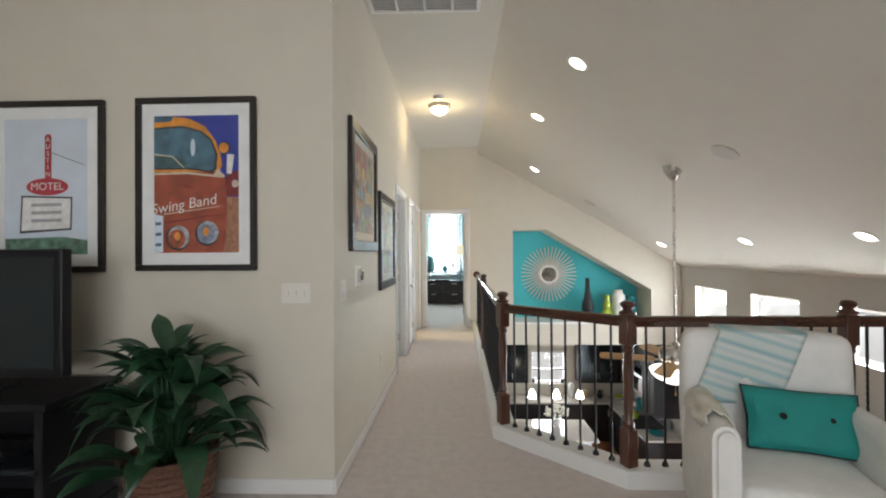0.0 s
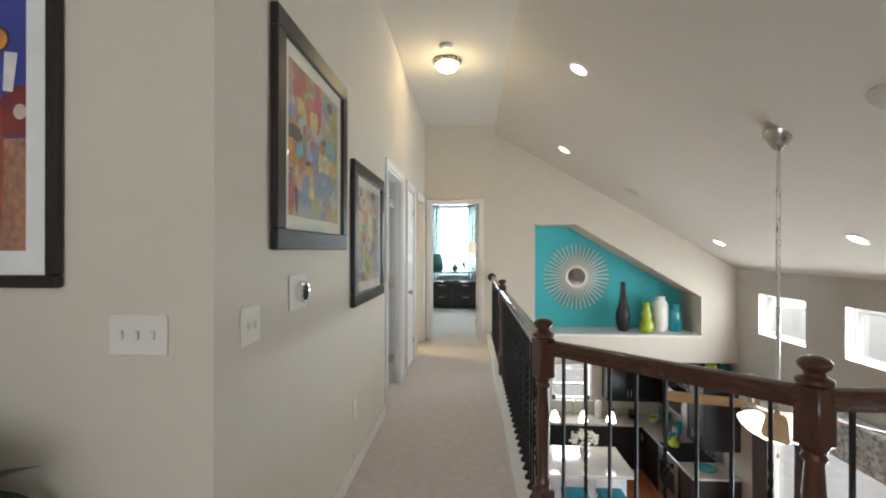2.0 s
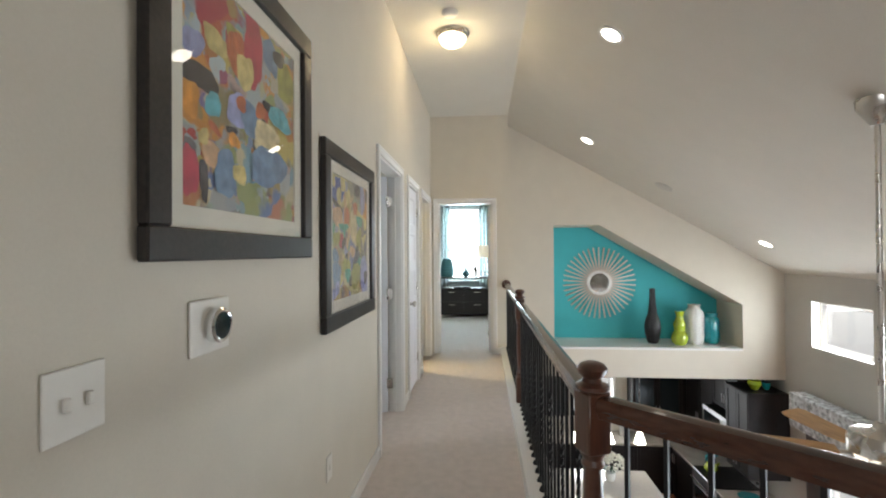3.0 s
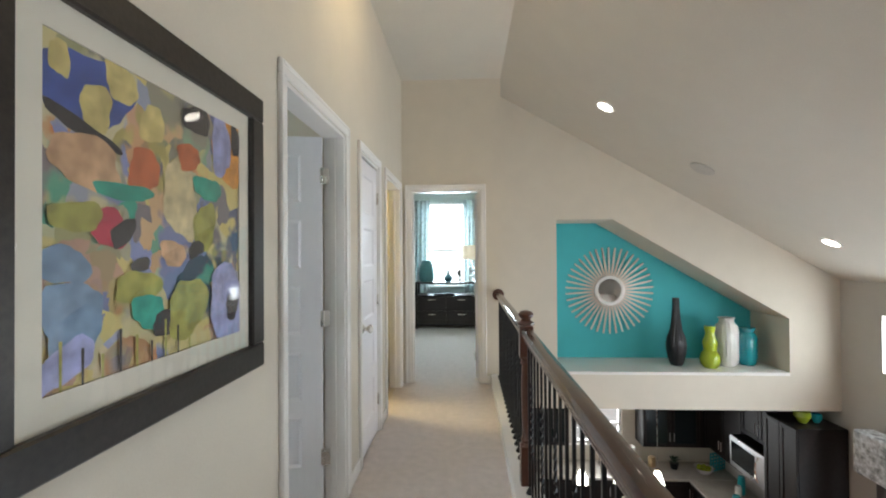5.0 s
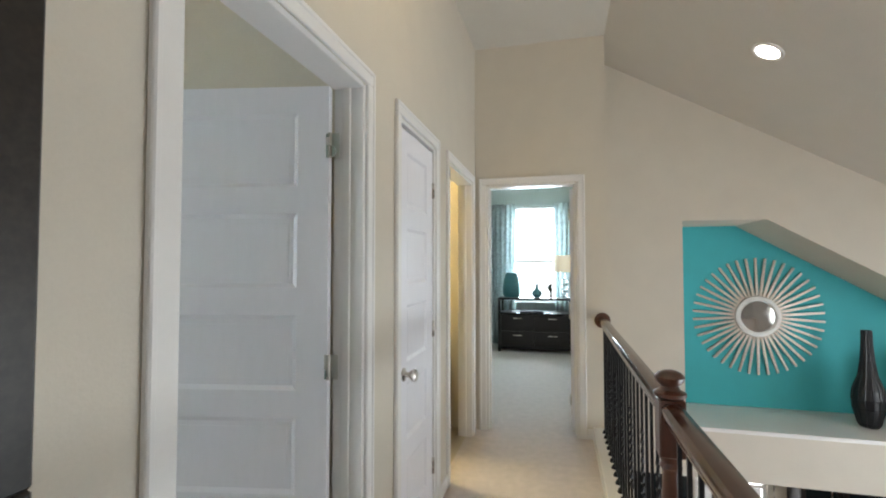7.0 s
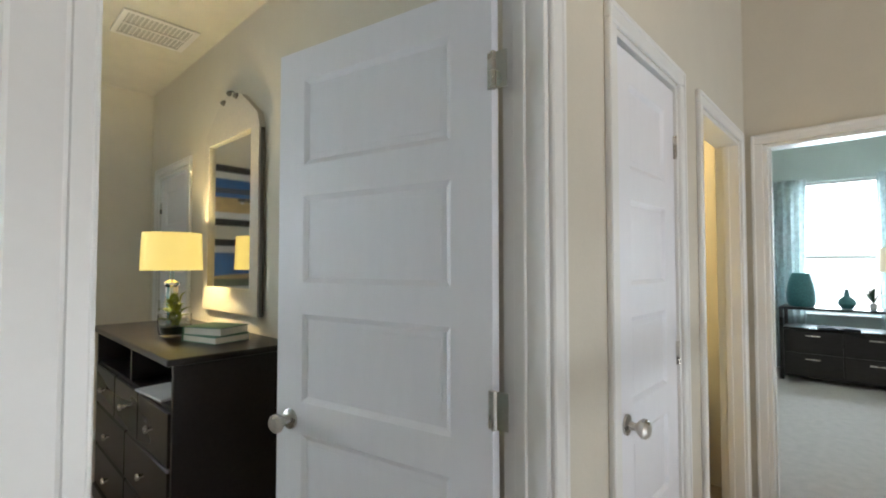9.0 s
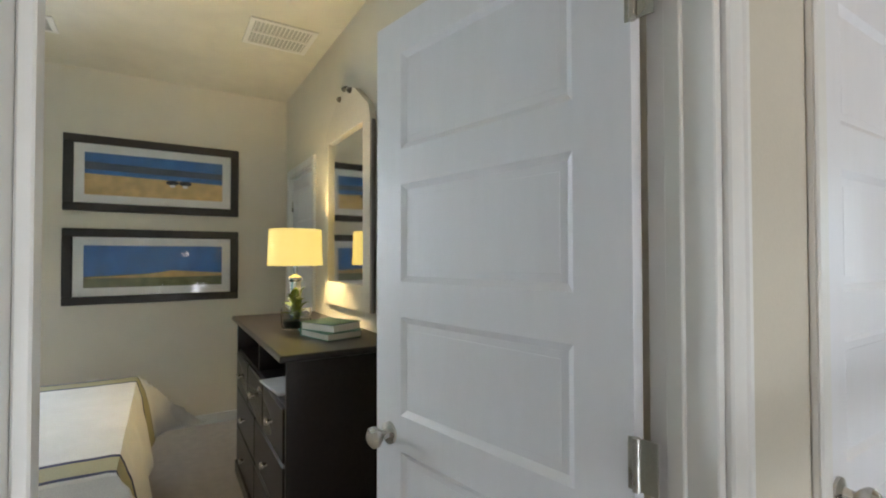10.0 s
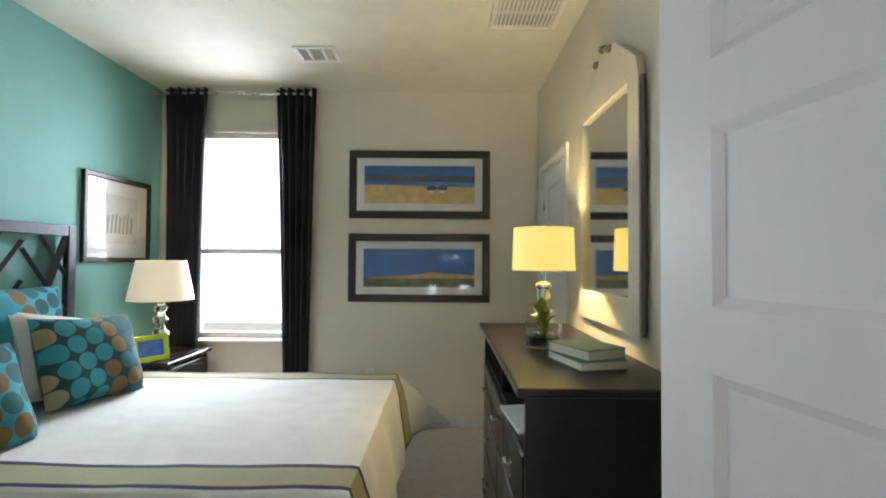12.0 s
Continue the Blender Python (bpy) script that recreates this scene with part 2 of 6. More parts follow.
def wall(name, axis, p, q, a0, a1, z0, z1, holes=(), material=None, label=""):
    """A wall across axis from p to q, from a0 to a1 along its length; holes (a0, a1, z0, z1) go through it."""
    cuts_a = sorted({a0, a1, *[v for h in holes for v in h[:2]]})
    cuts_z = sorted({z0, z1, *[v for h in holes for v in h[2:]]})
    na, nz = len(cuts_a) - 1, len(cuts_z) - 1
    solid = [[True] * nz for _ in range(na)]
    for i in range(na):
        for k in range(nz):
            ca, cz = (cuts_a[i] + cuts_a[i + 1]) / 2, (cuts_z[k] + cuts_z[k + 1]) / 2
            solid[i][k] = not any(h[0] < ca < h[1] and h[2] < cz < h[3] for h in holes)
    b = bmesh.new()

    def pt(a, d, z):
        return (d, a, z) if axis == "x" else (a, d, z)

    def face(*pts):
        b.faces.new([b.verts.new(v) for v in pts])

    for i in range(na):
        for k in range(nz):
            if not solid[i][k]:
                continue
            u0, u1, w0, w1 = cuts_a[i], cuts_a[i + 1], cuts_z[k], cuts_z[k + 1]
            for d in (p, q):
                face(pt(u0, d, w0), pt(u1, d, w0), pt(u1, d, w1), pt(u0, d, w1))
            if i == 0 or not solid[i - 1][k]:
                face(pt(u0, p, w0), pt(u0, q, w0), pt(u0, q, w1), pt(u0, p, w1))
            if i == na - 1 or not solid[i + 1][k]:
                face(pt(u1, p, w0), pt(u1, q, w0), pt(u1, q, w1), pt(u1, p, w1))
            if k == 0 or not solid[i][k - 1]:
                face(pt(u0, p, w0), pt(u1, p, w0), pt(u1, q, w0), pt(u0, q, w0))
            if k == nz - 1 or not solid[i][k + 1]:
                face(pt(u0, p, w1), pt(u1, p, w1), pt(u1, q, w1), pt(u0, q, w1))
    bmesh.ops.remove_doubles(b, verts=b.verts[:], dist=1e-5)
    ob = finish(name, b, material or M_WALL)
    return tagged(ob, label or "smooth greige painted plaster wall", "wall", kind="structure")


def setting(ob, label, category):
    return tagged(ob, label, category, kind="structure")


def thing(name, x, y, z, rz=0, label="", category="", group=""):
    ob = new(name)
    ob.empty_display_size = 0.1
    ob.matrix_basis = pose(x, y, z, 0, 0, rz)
    return tagged(ob, label, category, group)


def ceiling_z(x):
    return ZC - SL * max(0.0, x - XE)


# ---- structure: floors, walls, ceilings ----
floor_plan = [(-4.6, -2.7), (XR, -2.7), (XR, 2.86), (0.99, 2.86), (0.34, 3.50), (0.34, YE + 0.1), (XL - 0.05, YE + 0.1), (XL - 0.05, YT + 0.05), (-4.6, YT + 0.05)]
setting(finish("floor_loft", prism(floor_plan, -0.30, 0.0), M_CARPET), "soft taupe wall-to-wall carpet in loft and hall", "floor")
setting(finish("floor_bedroom", box(BX - 0.1, BY0 - 0.1, -0.3, XL - 0.051, BY1 + 0.05, 0.0), M_CARPET), "taupe carpet in the side bedroom", "floor")
setting(finish("floor_front_bedroom", box(-2.6, YE + 0.101, -0.3, XE - 0.121, 12.9, 0.0), M_CARPET), "taupe carpet in the front bedroom", "floor")
setting(finish("floor_bathroom", box(-3.2, BY1 + 0.051, -0.3, XL - 0.051, 9.0, -0.001), mat("beige_floor_tile", (0.55, 0.46, 0.34), 0.4)), "beige bathroom floor", "floor")
D1 = (5.19, 6.045)
D2 = (6.43, 7.03)
D3 = (7.37, 8.19)
DH = 2.07
wall("wall_hall", "x", XL - 0.11, XL, YT, YE, 0.0, ZC, [(*D1, -0.01, DH), (*D2, -0.01, DH), (*D3, -0.01, DH)])
wall("wall_loft", "y", YT, YT + 0.11, -4.6, XL - 0.11, 0.0, ZC)
wall("wall_end", "y", YE, YE + 0.12, -2.6, XE, 0.0, ZC, [(-0.66, 0.08, -0.01, DH)])
wall("wall_end_return", "x", XE - 0.12, XE, YE + 0.12, 12.72, KC, ZC)
wall("wall_loft_back", "y", -2.82, -2.7, -4.6, XR, 0.0, ZC, [(-2.1, 1.1, 0.9, 2.5)])
wall("wall_loft_side", "x", -4.72, -4.6, -2.82, YT + 0.11, 0.0, ZC)
WINS = [(7.42, 8.36, 0.14, 0.73), (5.87, 6.81, 0.14, 0.73), (4.33, 5.27, 0.14, 0.73)]
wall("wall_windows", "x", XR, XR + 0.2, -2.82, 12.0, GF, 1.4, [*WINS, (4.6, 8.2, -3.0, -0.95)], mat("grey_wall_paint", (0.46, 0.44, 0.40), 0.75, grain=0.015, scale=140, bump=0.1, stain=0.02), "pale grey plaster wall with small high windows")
setting(finish("ceiling_hall", prism([(-4.72, -2.82), (XE, -2.82), (XE, 12.9), (-4.72, 12.9)], ZC, ZC + 0.12), M_CEIL), "flat cream ceiling over hall and loft", "ceiling")
slope = prism([(XE, ZC), (XR + 0.2, ceiling_z(XR + 0.2)), (XR + 0.2, ceiling_z(XR + 0.2) + 0.14), (XE, ZC + 0.12)], -2.82, 12.0, m=UP_Y)
setting(finish("ceiling_vault", slope, M_CEIL), "sloping cream vaulted ceiling with recessed lamps", "ceiling")

# far wall with its niche: header, left pier, right pier and the part above the slanted cut
NX0, NK, NX1, NZ, NZ1 = 0.99, 1.64, 3.61, 1.78, 0.62
face = bmesh.new()
for poly in (
    [(XE, KC), (XR, KC), (XR, 0.0), (XE, 0.0)],
    [(XE, 0.0), (NX0, 0.0), (NX0, ceiling_z(NX0)), (XE, ZC)],
    [(NX0, NZ), (NK, NZ), (NK, ceiling_z(NK)), (NX0, ceiling_z(NX0))],
    [(NK, NZ), (NX1, NZ1), (NX1, ceiling_z(NX1)), (NK, ceiling_z(NK))],
    [(NX1, 0.0), (XR, 0.0), (XR, ceiling_z(XR)), (NX1, ceiling_z(NX1))],
):
    prism(poly, YN, YN + 0.72, bm=face, m=UP_Y)
bmesh.ops.remove_doubles(face, verts=face.verts[:], dist=1e-4)
setting(finish("wall_niche", face, M_WALL), "greige wall with a slanted display niche cut in it", "wall")
setting(finish("niche_back", box(NX0 - 0.2, YN + 0.724, -0.2, NX1 + 0.2, YN + 0.80, NZ + 0.2), M_TURQ), "turquoise painted back of the display niche", "wall")
setting(finish("niche_ledge", box(NX0 + 0.003, YN - 0.012, -0.03, NX1 - 0.003, YN + 0.72, 0.004, 0.004), M_TRIM), "white painted ledge of the display niche", "ledge")

# ground floor shell
setting(finish("floor_ground", box(-4.6, -2.82, GF - 0.2, XR + 0.2, 12.0, GF - 0.016), M_WOODFLOOR), "orange-brown wooden floor downstairs", "floor")
wall("wall_ground_side", "x", -4.72, -4.6, -2.82, 12.0, GF, -0.3)
wall("wall_ground_back", "y", -2.82, -2.7, -4.6, XR, GF, -0.3)
wall("wall_kitchen", "y", 11.5, 11.6, -4.6, XR, GF, KC, [(1.71, 2.58, -1.91, -1.12)])
setting(finish("ceiling_kitchen", box(-4.6, YN + 0.001, KC, XR, 12.0, KC + 0.06), M_CEIL), "flat kitchen ceiling", "ceiling")

# side bedroom shell
wall("wall_bedroom_window", "x", BX - 0.12, BX, BY0 - 0.1, BY1 + 0.1, 0.0, BZ, [(3.36, 4.2, 0.72, 2.45)], M_WALLB, "cream plaster wall with a sash window")
wall("wall_bedroom_mirror", "y", BY1, BY1 + 0.1, BX, XL - 0.11, 0.0, BZ, [(-4.45, -3.75, -0.01, 2.07)], M_WALLB, "cream bedroom wall with a closet door")
wall("wall_bedroom_bed", "y", BY0 - 0.1, BY0, BX, XL - 0.11, 0.0, BZ, (), M_SEA, "sea-green accent wall behind the bed")
setting(finish("ceiling_bedroom", box(BX - 0.1, BY0 - 0.1, BZ, XL - 0.11, BY1 + 0.1, BZ + 0.1), mat("bedroom_ceiling_paint", (0.68, 0.65, 0.56), 0.85, grain=0.02, scale=120, bump=0.2)), "flat cream bedroom ceiling", "ceiling")

# front bedroom shell
wall("wall_front_window", "y", 12.6, 12.72, -2.6, XE - 0.12, 0.0, 3.0, [(-0.95, 0.05, 0.75, 2.42)], M_PALETEAL, "pale wall with a bright sash window")
wall("wall_front_left", "x", -2.7, -2.6, YE + 0.12, 12.72, 0.0, 3.0, (), M_PALETEAL, "pale teal painted bedroom wall")
setting(finish("ceiling_front", box(-2.7, YE + 0.121, 3.0, XE - 0.121, 12.72, 3.1), M_CEIL), "flat front bedroom ceiling", "ceiling")

# bathroom shell
M_YEL = mat("warm_bathroom_paint", (0.66, 0.56, 0.30), 0.7, grain=0.02, scale=120)
wall("wall_bathroom_far", "x", -2.6, -2.5, BY1 + 0.1, YE, 0.0, 2.7, (), M_YEL, "warm yellow bathroom wall")
wall("wall_bathroom_side", "y", 7.15, 7.25, -2.5, XL - 0.11, 0.0, 2.7, (), M_YEL, "warm yellow bathroom wall")
setting(finish("ceiling_bathroom", box(-2.6, BY1 + 0.1, 2.7, XL - 0.11, YE, 2.8), M_CEIL), "flat bathroom ceiling", "ceiling")

# ground outside
setting(finish("ground", box(-900, -900, GF - 0.35, 900, 900, GF - 0.21), M_ROAD), "pale concrete ground outside the house", "ground")

# Added glowing panels outside: the blown-out window brightness is put in as emission.
M_BACKDROP = mat("glowing_white_backdrop", (0.9, 0.9, 0.9), 0.9, grain=0.0, stain=0.0, scale=5, emit=(0.96, 0.98, 1.0), power=1.6)
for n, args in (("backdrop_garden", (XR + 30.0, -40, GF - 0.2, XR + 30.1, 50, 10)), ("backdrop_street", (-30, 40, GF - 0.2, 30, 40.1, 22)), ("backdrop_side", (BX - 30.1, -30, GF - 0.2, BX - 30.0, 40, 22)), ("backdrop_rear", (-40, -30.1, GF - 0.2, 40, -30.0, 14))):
    setting(finish(n, box(*args), M_BACKDROP), "glowing pale panel in place of overexposed sky and distance", "backdrop")


# ---- doors, casings, windows ----
def casing(name, axis, face, out, a0, a1, top, depth, w=0.065):
    """Flat stepped casing round an opening on one wall face, and the jamb lining of its depth."""
    b = bmesh.new()

    def bar(u0, u1, w0, w1, d0, d1, bev=0.004):
        lo, hi = sorted((face + out * d0, face + out * d1))
        box(*((lo, u0, w0, hi, u1, w1) if axis == "x" else (u0, lo, w0, u1, hi, w1)), bev, bm=b)

    bar(a0 - w, a0 - 0.006, 0.0, top + 0.006, 0.0, 0.016)
    bar(a1 + 0.006, a1 + w, 0.0, top + 0.006, 0.0, 0.016)
    bar(a0 - w, a1 + w, top + 0.0065, top + w, 0.0, 0.016)
    bar(a0 - w, a0 - w + 0.018, 0.0, top + w - 0.002, 0.012, 0.0205)
    bar(a1 + w - 0.018, a1 + w, 0.0, top + w - 0.002, 0.012, 0.0205)
    bar(a0 - w + 0.019, a1 + w - 0.019, top + w - 0.02, top + w, 0.012, 0.0205)
    bar(a0 - 0.005, a0 + 0.015, 0.0, top - 0.001, 0.004, -depth - 0.004, 0.002)
    bar(a1 - 0.015, a1 + 0.005, 0.0, top - 0.001, 0.004, -depth - 0.004, 0.002)
    bar(a0 + 0.0155, a1 - 0.0155, top - 0.015, top + 0.005, 0.004, -depth - 0.004, 0.002)
    # door stop
    bar(a0 + 0.0155, a0 + 0.027, 0.0, top - 0.016, -0.045, -0.075, 0.002)
    bar(a1 - 0.027, a1 - 0.0155, 0.0, top - 0.016, -0.045, -0.075, 0.002)
    return setting(finish(name, b, M_TRIM), "white painted door casing and jamb", "door casing")


def door_leaf(w, h, m, label, hinge_side=1, knob=True):
    """Five-panel leaf: hinge line at the origin, leaf along +x, thickness along y, both faces panelled."""
    root = new("door")
    root.matrix_basis = m
    tagged(root, label, "door")
    t, st = 0.035, 0.115
    rects = [(st, w - st, h - 0.10 - 0.27 - 0.368 * k, h - 0.10 - 0.368 * k) for k in range(5)]
    b = bmesh.new()
    xs = [0, st, w - st, w]
    zs = sorted({0, h, *[v for r in rects for v in r[2:]]})
    for side in (0, 1):
        y = t / 2 if side else -t / 2
        panels = []
        for i in range(3):
            for k in range(len(zs) - 1):
                f = b.faces.new([b.verts.new(p) for p in ((xs[i], y, zs[k]), (xs[i + 1], y, zs[k]), (xs[i + 1], y, zs[k + 1]), (xs[i], y, zs[k + 1]))])
                if i == 1 and any(abs(r[2] - zs[k]) < 1e-6 for r in rects):
                    panels.append(f)
        for f in panels:
            f.normal_update()
        for f in panels:
            f.normal_update()
            away = 1 if side else -1
            bmesh.ops.inset_individual(b, faces=[f], thickness=0.023, depth=0)
            for v in f.verts:
                v.co.y -= away * 0.009
    for x in (0, w):
        b.faces.new([b.verts.new(p) for p in ((x, -t / 2, 0), (x, t / 2, 0), (x, t / 2, h), (x, -t / 2, h))])
    for z in (0, h):
        b.faces.new([b.verts.new(p) for p in ((0, -t / 2, z), (w, -t / 2, z), (w, t / 2, z), (0, t / 2, z))])
    bmesh.ops.remove_doubles(b, verts=b.verts[:], dist=1e-4)
    finish("leaf", b, M_DOOR, root)
    for x0, x1, z0, z1 in rects:
        finish("panel", box(x0 + 0.032, -0.0092, z0 + 0.032, x1 - 0.032, 0.0092, z1 - 0.032, 0.0025), M_DOOR, root)
    if knob:
        for s in (-1, 1):
            k = lathe([(0.031, 0), (0.031, 0.006), (0.014, 0.012), (0.011, 0.028), (0.020, 0.036), (0.029, 0.048), (0.029, 0.058), (0.02, 0.067), (0, 0.069)], 18)
            finish("knob", k, M_NICKEL, root, True, Matrix.Translation((w - 0.065, s * t / 2, 0.875)) @ pose(0, 0, 0, -90 * s))
    for z in (0.25, 1.02, h - 0.22):
        b = bmesh.new()
        lathe([(0.007, -0.045), (0.007, 0.045)], 10, bm=b, m=Matrix.Translation((-0.005, hinge_side * (t / 2 + 0.004), z)))
        box(-0.005, hinge_side * t / 2 - 0.001, z - 0.044, 0.010, hinge_side * t / 2 + 0.0025, z + 0.044, bm=b)
        box(-0.040, hinge_side * t / 2 - 0.001, z - 0.044, -0.006, hinge_side * t / 2 + 0.0025, z + 0.044, bm=b)
        finish("hinge", b, M_NICKEL, root, True)
    return root


casing("trim_door_bedroom", "x", XL, 1, *D1, DH, 0.11)
casing("trim_door_closet", "x", XL, 1, *D2, DH, 0.11)
casing("trim_door_bathroom", "x", XL, 1, *D3, DH, 0.11)
casing("trim_door_end", "y", YE, -1, -0.66, 0.08, DH, 0.12)
casing("trim_closet_bedroom", "y", BY1, -1, -4.45, -3.75, DH, 0.1)
# hinge pin of the bedroom leaf stands on the room side of its jamb
door_leaf(0.768, 2.04, pose(-0.872, 5.997, 0.012, 0, 0, 180 + 11), "white five-panel interior door standing open into the bedroom", 1)
door_leaf(0.565, 2.03, pose(XL - 0.024, D2[1] - 0.019, 0.012, 0, 0, -90), "white five-panel closet door, closed", 1)
door_leaf(0.70, 2.03, pose(0.045, YE + 0.155, 0.012, 0, 0, 84), "white five-panel door standing open to the front bedroom", 1)
door_leaf(0.66, 2.03, pose(-4.43, BY1 + 0.03, 0.012, 0, 0, 0), "white five-panel closet door in the bedroom wall, closed", -1)


def baseboard(name, pts, out):
    b = bmesh.new()
    for (x0, y0), (x1, y1) in pts:
        if abs(x0 - x1) < 1e-6:
            lo, hi = sorted((x0, x0 + out))
            box(lo, y0, 0.0, hi, y1, 0.085, 0.003, bm=b)
        else:
            lo, hi = sorted((y0, y0 + out))
            box(x0, lo, 0.0, x1, hi, 0.085, 0.003, bm=b)
    return setting(finish(name, b, M_TRIM), "low white painted baseboard", "baseboard")


baseboard("baseboard_hall", [((XL, YT - 0.012), (XL, D1[0] - 0.067)), ((XL, D1[1] + 0.067), (XL, D2[0] - 0.067)), ((XL, D2[1] + 0.067), (XL, D3[0] - 0.067))], 0.012)
baseboard("baseboard_loft", [((-4.6, YT), (XL - 0.001, YT))], -0.012)
baseboard("baseboard_end", [((0.147, YE), (XE, YE))], -0.012)
baseboard("baseboard_bedroom", [((BX, BY0), (BX, BY1))], 0.012)
baseboard("baseboard_mirror_wall", [((-3.68, BY1), (XL - 0.115, BY1))], -0.012)


def window(name, axis, at, a0, a1, z0, z1, depth, mid=True, sill=True, inward=-1, label="white vinyl window", frame_w=0.045):
    """Sash unit at the outer part of its opening: frame, meeting rail, panes and sill. inward: the way to the room."""
    root = new(name)
    setting(root, label, "window")

    def bar(u0, u1, w0, w1, d0, d1, bev=0.004, bm=None):
        lo, hi = sorted((at + d0, at + d1))
        return box(*((lo, u0, w0, hi, u1, w1) if axis == "x" else (u0, lo, w0, u1, hi, w1)), bev, bm=bm)

    b = bmesh.new()
    f = frame_w
    bar(a0, a0 + f, z0, z1, -0.03, 0.03, bm=b)
    bar(a1 - f, a1, z0, z1, -0.03, 0.03, bm=b)
    bar(a0 + f, a1 - f, z0, z0 + f, -0.029, 0.029, bm=b)
    bar(a0 + f, a1 - f, z1 - f, z1, -0.029, 0.029, bm=b)
    if mid:
        zm = z0 + (z1 - z0) * 0.42
        bar(a0 + f, a1 - f, zm - 0.022, zm + 0.022, -0.028, 0.028, bm=b)
    finish("frame", b, M_TRIM, root)
    p = finish("pane", bar(a0 + f, a1 - f, z0 + f, z1 - f, -0.003, 0.003, 0), M_PANE, root)
    p.visible_shadow = False
    if sill:
        lo, hi = (0.035, depth) if inward > 0 else (-depth, -0.035)
        finish("sill", bar(a0 - 0.04, a1 + 0.04, z0 - 0.025, z0 - 0.002, lo, hi, 0.006), M_TRIM, root)
    return root


for i, (y0, y1, z0, z1) in enumerate(WINS):
    window("window_%d" % (i + 1), "x", XR + 0.13, y0, y1, z0, z1, 0.1, mid=False, sill=False, label="small high white-framed window")
window("window_garden", "x", XR + 0.13, 4.6, 8.2, -3.0, -0.95, 0.1, mid=False, sill=False, label="wide white-framed garden window")
window("window_kitchen", "y", 11.56, 1.71, 2.58, -1.91, -1.12, 0.1, label="white sash window over the kitchen sink")
window("window_bedroom", "x", BX - 0.07, 3.36, 4.2, 0.72, 2.45, 0.14, inward=1, label="white sash window in the bedroom")
window("window_front", "y", 12.66, -0.95, 0.05, 0.75, 2.42, 0.12, label="white sash window in the front bedroom")
window("window_loft", "y", -2.76, -2.1, 1.1, 0.9, 2.5, 0.1, inward=1, label="wide white-framed loft window")

# ---- curb and railing ----
RX, RY1, DX2, DY2 = 0.27, 3.44, 0.94, 2.78
curb = prism([(0.19, YE - 0.001), (0.19, 3.405), (0.905, 2.70), (XR - 0.001, 2.70), (XR - 0.001, 2.862), (0.975, 2.862), (0.345, 3.475), (0.345, YE - 0.001)], -0.302, 0.10)
bmesh.ops.bevel(curb, geom=[e for e in curb.edges if all(v.co.z > 0.05 for v in e.verts)], offset=0.006, segments=2, affect='EDGES')
setting(finish("trim_curb", curb, M_TRIM), "low white painted curb under the railing", "curb")
fascia = prism([(0.345, YE - 0.002), (0.345, 3.478), (0.978, 2.864), (XR - 0.002, 2.864), (XR - 0.002, 2.874), (0.982, 2.874), (0.355, 3.482), (0.355, YE - 0.002)], -0.42, 0.02)
setting(finish("trim_fascia", fascia, M_TRIM), "white fascia of the gallery edge", "fascia")

railing = thing("railing", RX, RY1, 0.10, 0, "dark oak gallery railing with black twisted iron balusters")
railing["category"] = "railing"


def newel_bm():
    b = bmesh.new()
    box(-0.038, -0.038, 0.0, 0.038, 0.038, 0.22, 0.005, bm=b)
    lathe([(0.038, 0.22), (0.030, 0.235), (0.035, 0.25), (0.025, 0.27), (0.028, 0.45), (0.030, 0.56), (0.024, 0.66), (0.034, 0.675), (0.028, 0.69), (0.038, 0.71)], 16, bm=b)
    box(-0.038, -0.038, 0.71, 0.038, 0.038, 0.885, 0.005, bm=b)
    lathe([(0.038, 0.885), (0.048, 0.892), (0.048, 0.902), (0.03, 0.912), (0.026, 0.922), (0.040, 0.936), (0.044, 0.95), (0.034, 0.962), (0.02, 0.968), (0.0, 0.97)], 16, bm=b)
    return b


first = None
for x, y, a in ((RX, RY1, 22), (DX2, DY2, 22), (2.2, DY2, 0), (RX, 6.05, 0)):
    m = pose(x - RX, y - RY1, 0, 0, 0, a)
    if first is None:
        first = finish("newel", newel_bm(), M_NEWEL, railing, True, m)
    else:
        o = new("newel", first.data)
        o.parent, o.matrix_basis = railing, m
RUNS = [((RX, RY1), (RX, YE - 0.02)), ((RX, RY1), (DX2, DY2)), ((DX2, DY2), (2.2, DY2)), ((2.2, DY2), (XR - 0.01, DY2))]
profile = [(-0.022, 0.0), (0.022, 0.0), (0.024, 0.014), (0.032, 0.026), (0.033, 0.044), (0.024, 0.058), (0.008, 0.063), (-0.008, 0.063), (-0.024, 0.058), (-0.033, 0.044), (-0.032, 0.026), (-0.024, 0.014)]
for (x0, y0), (x1, y1) in RUNS:
    length, ang = math.hypot(x1 - x0, y1 - y0), math.degrees(math.atan2(y1 - y0, x1 - x0))
    # profile drawn along local x
    b = prism(profile, 0.03, length - 0.005, m=UP_X)
    finish("handrail", b, M_RAIL, railing, True, pose(x0 - RX, y0 - RY1, 0.815, 0, 0, ang))
ros = lathe([(0.062, 0), (0.062, 0.008), (0.052, 0.014), (0.044, 0.018), (0.0, 0.018)], 24)
finish("rosette", ros, M_NEWEL, railing, True, pose(0, YE - RY1, 0.85, 90, 0, 0))


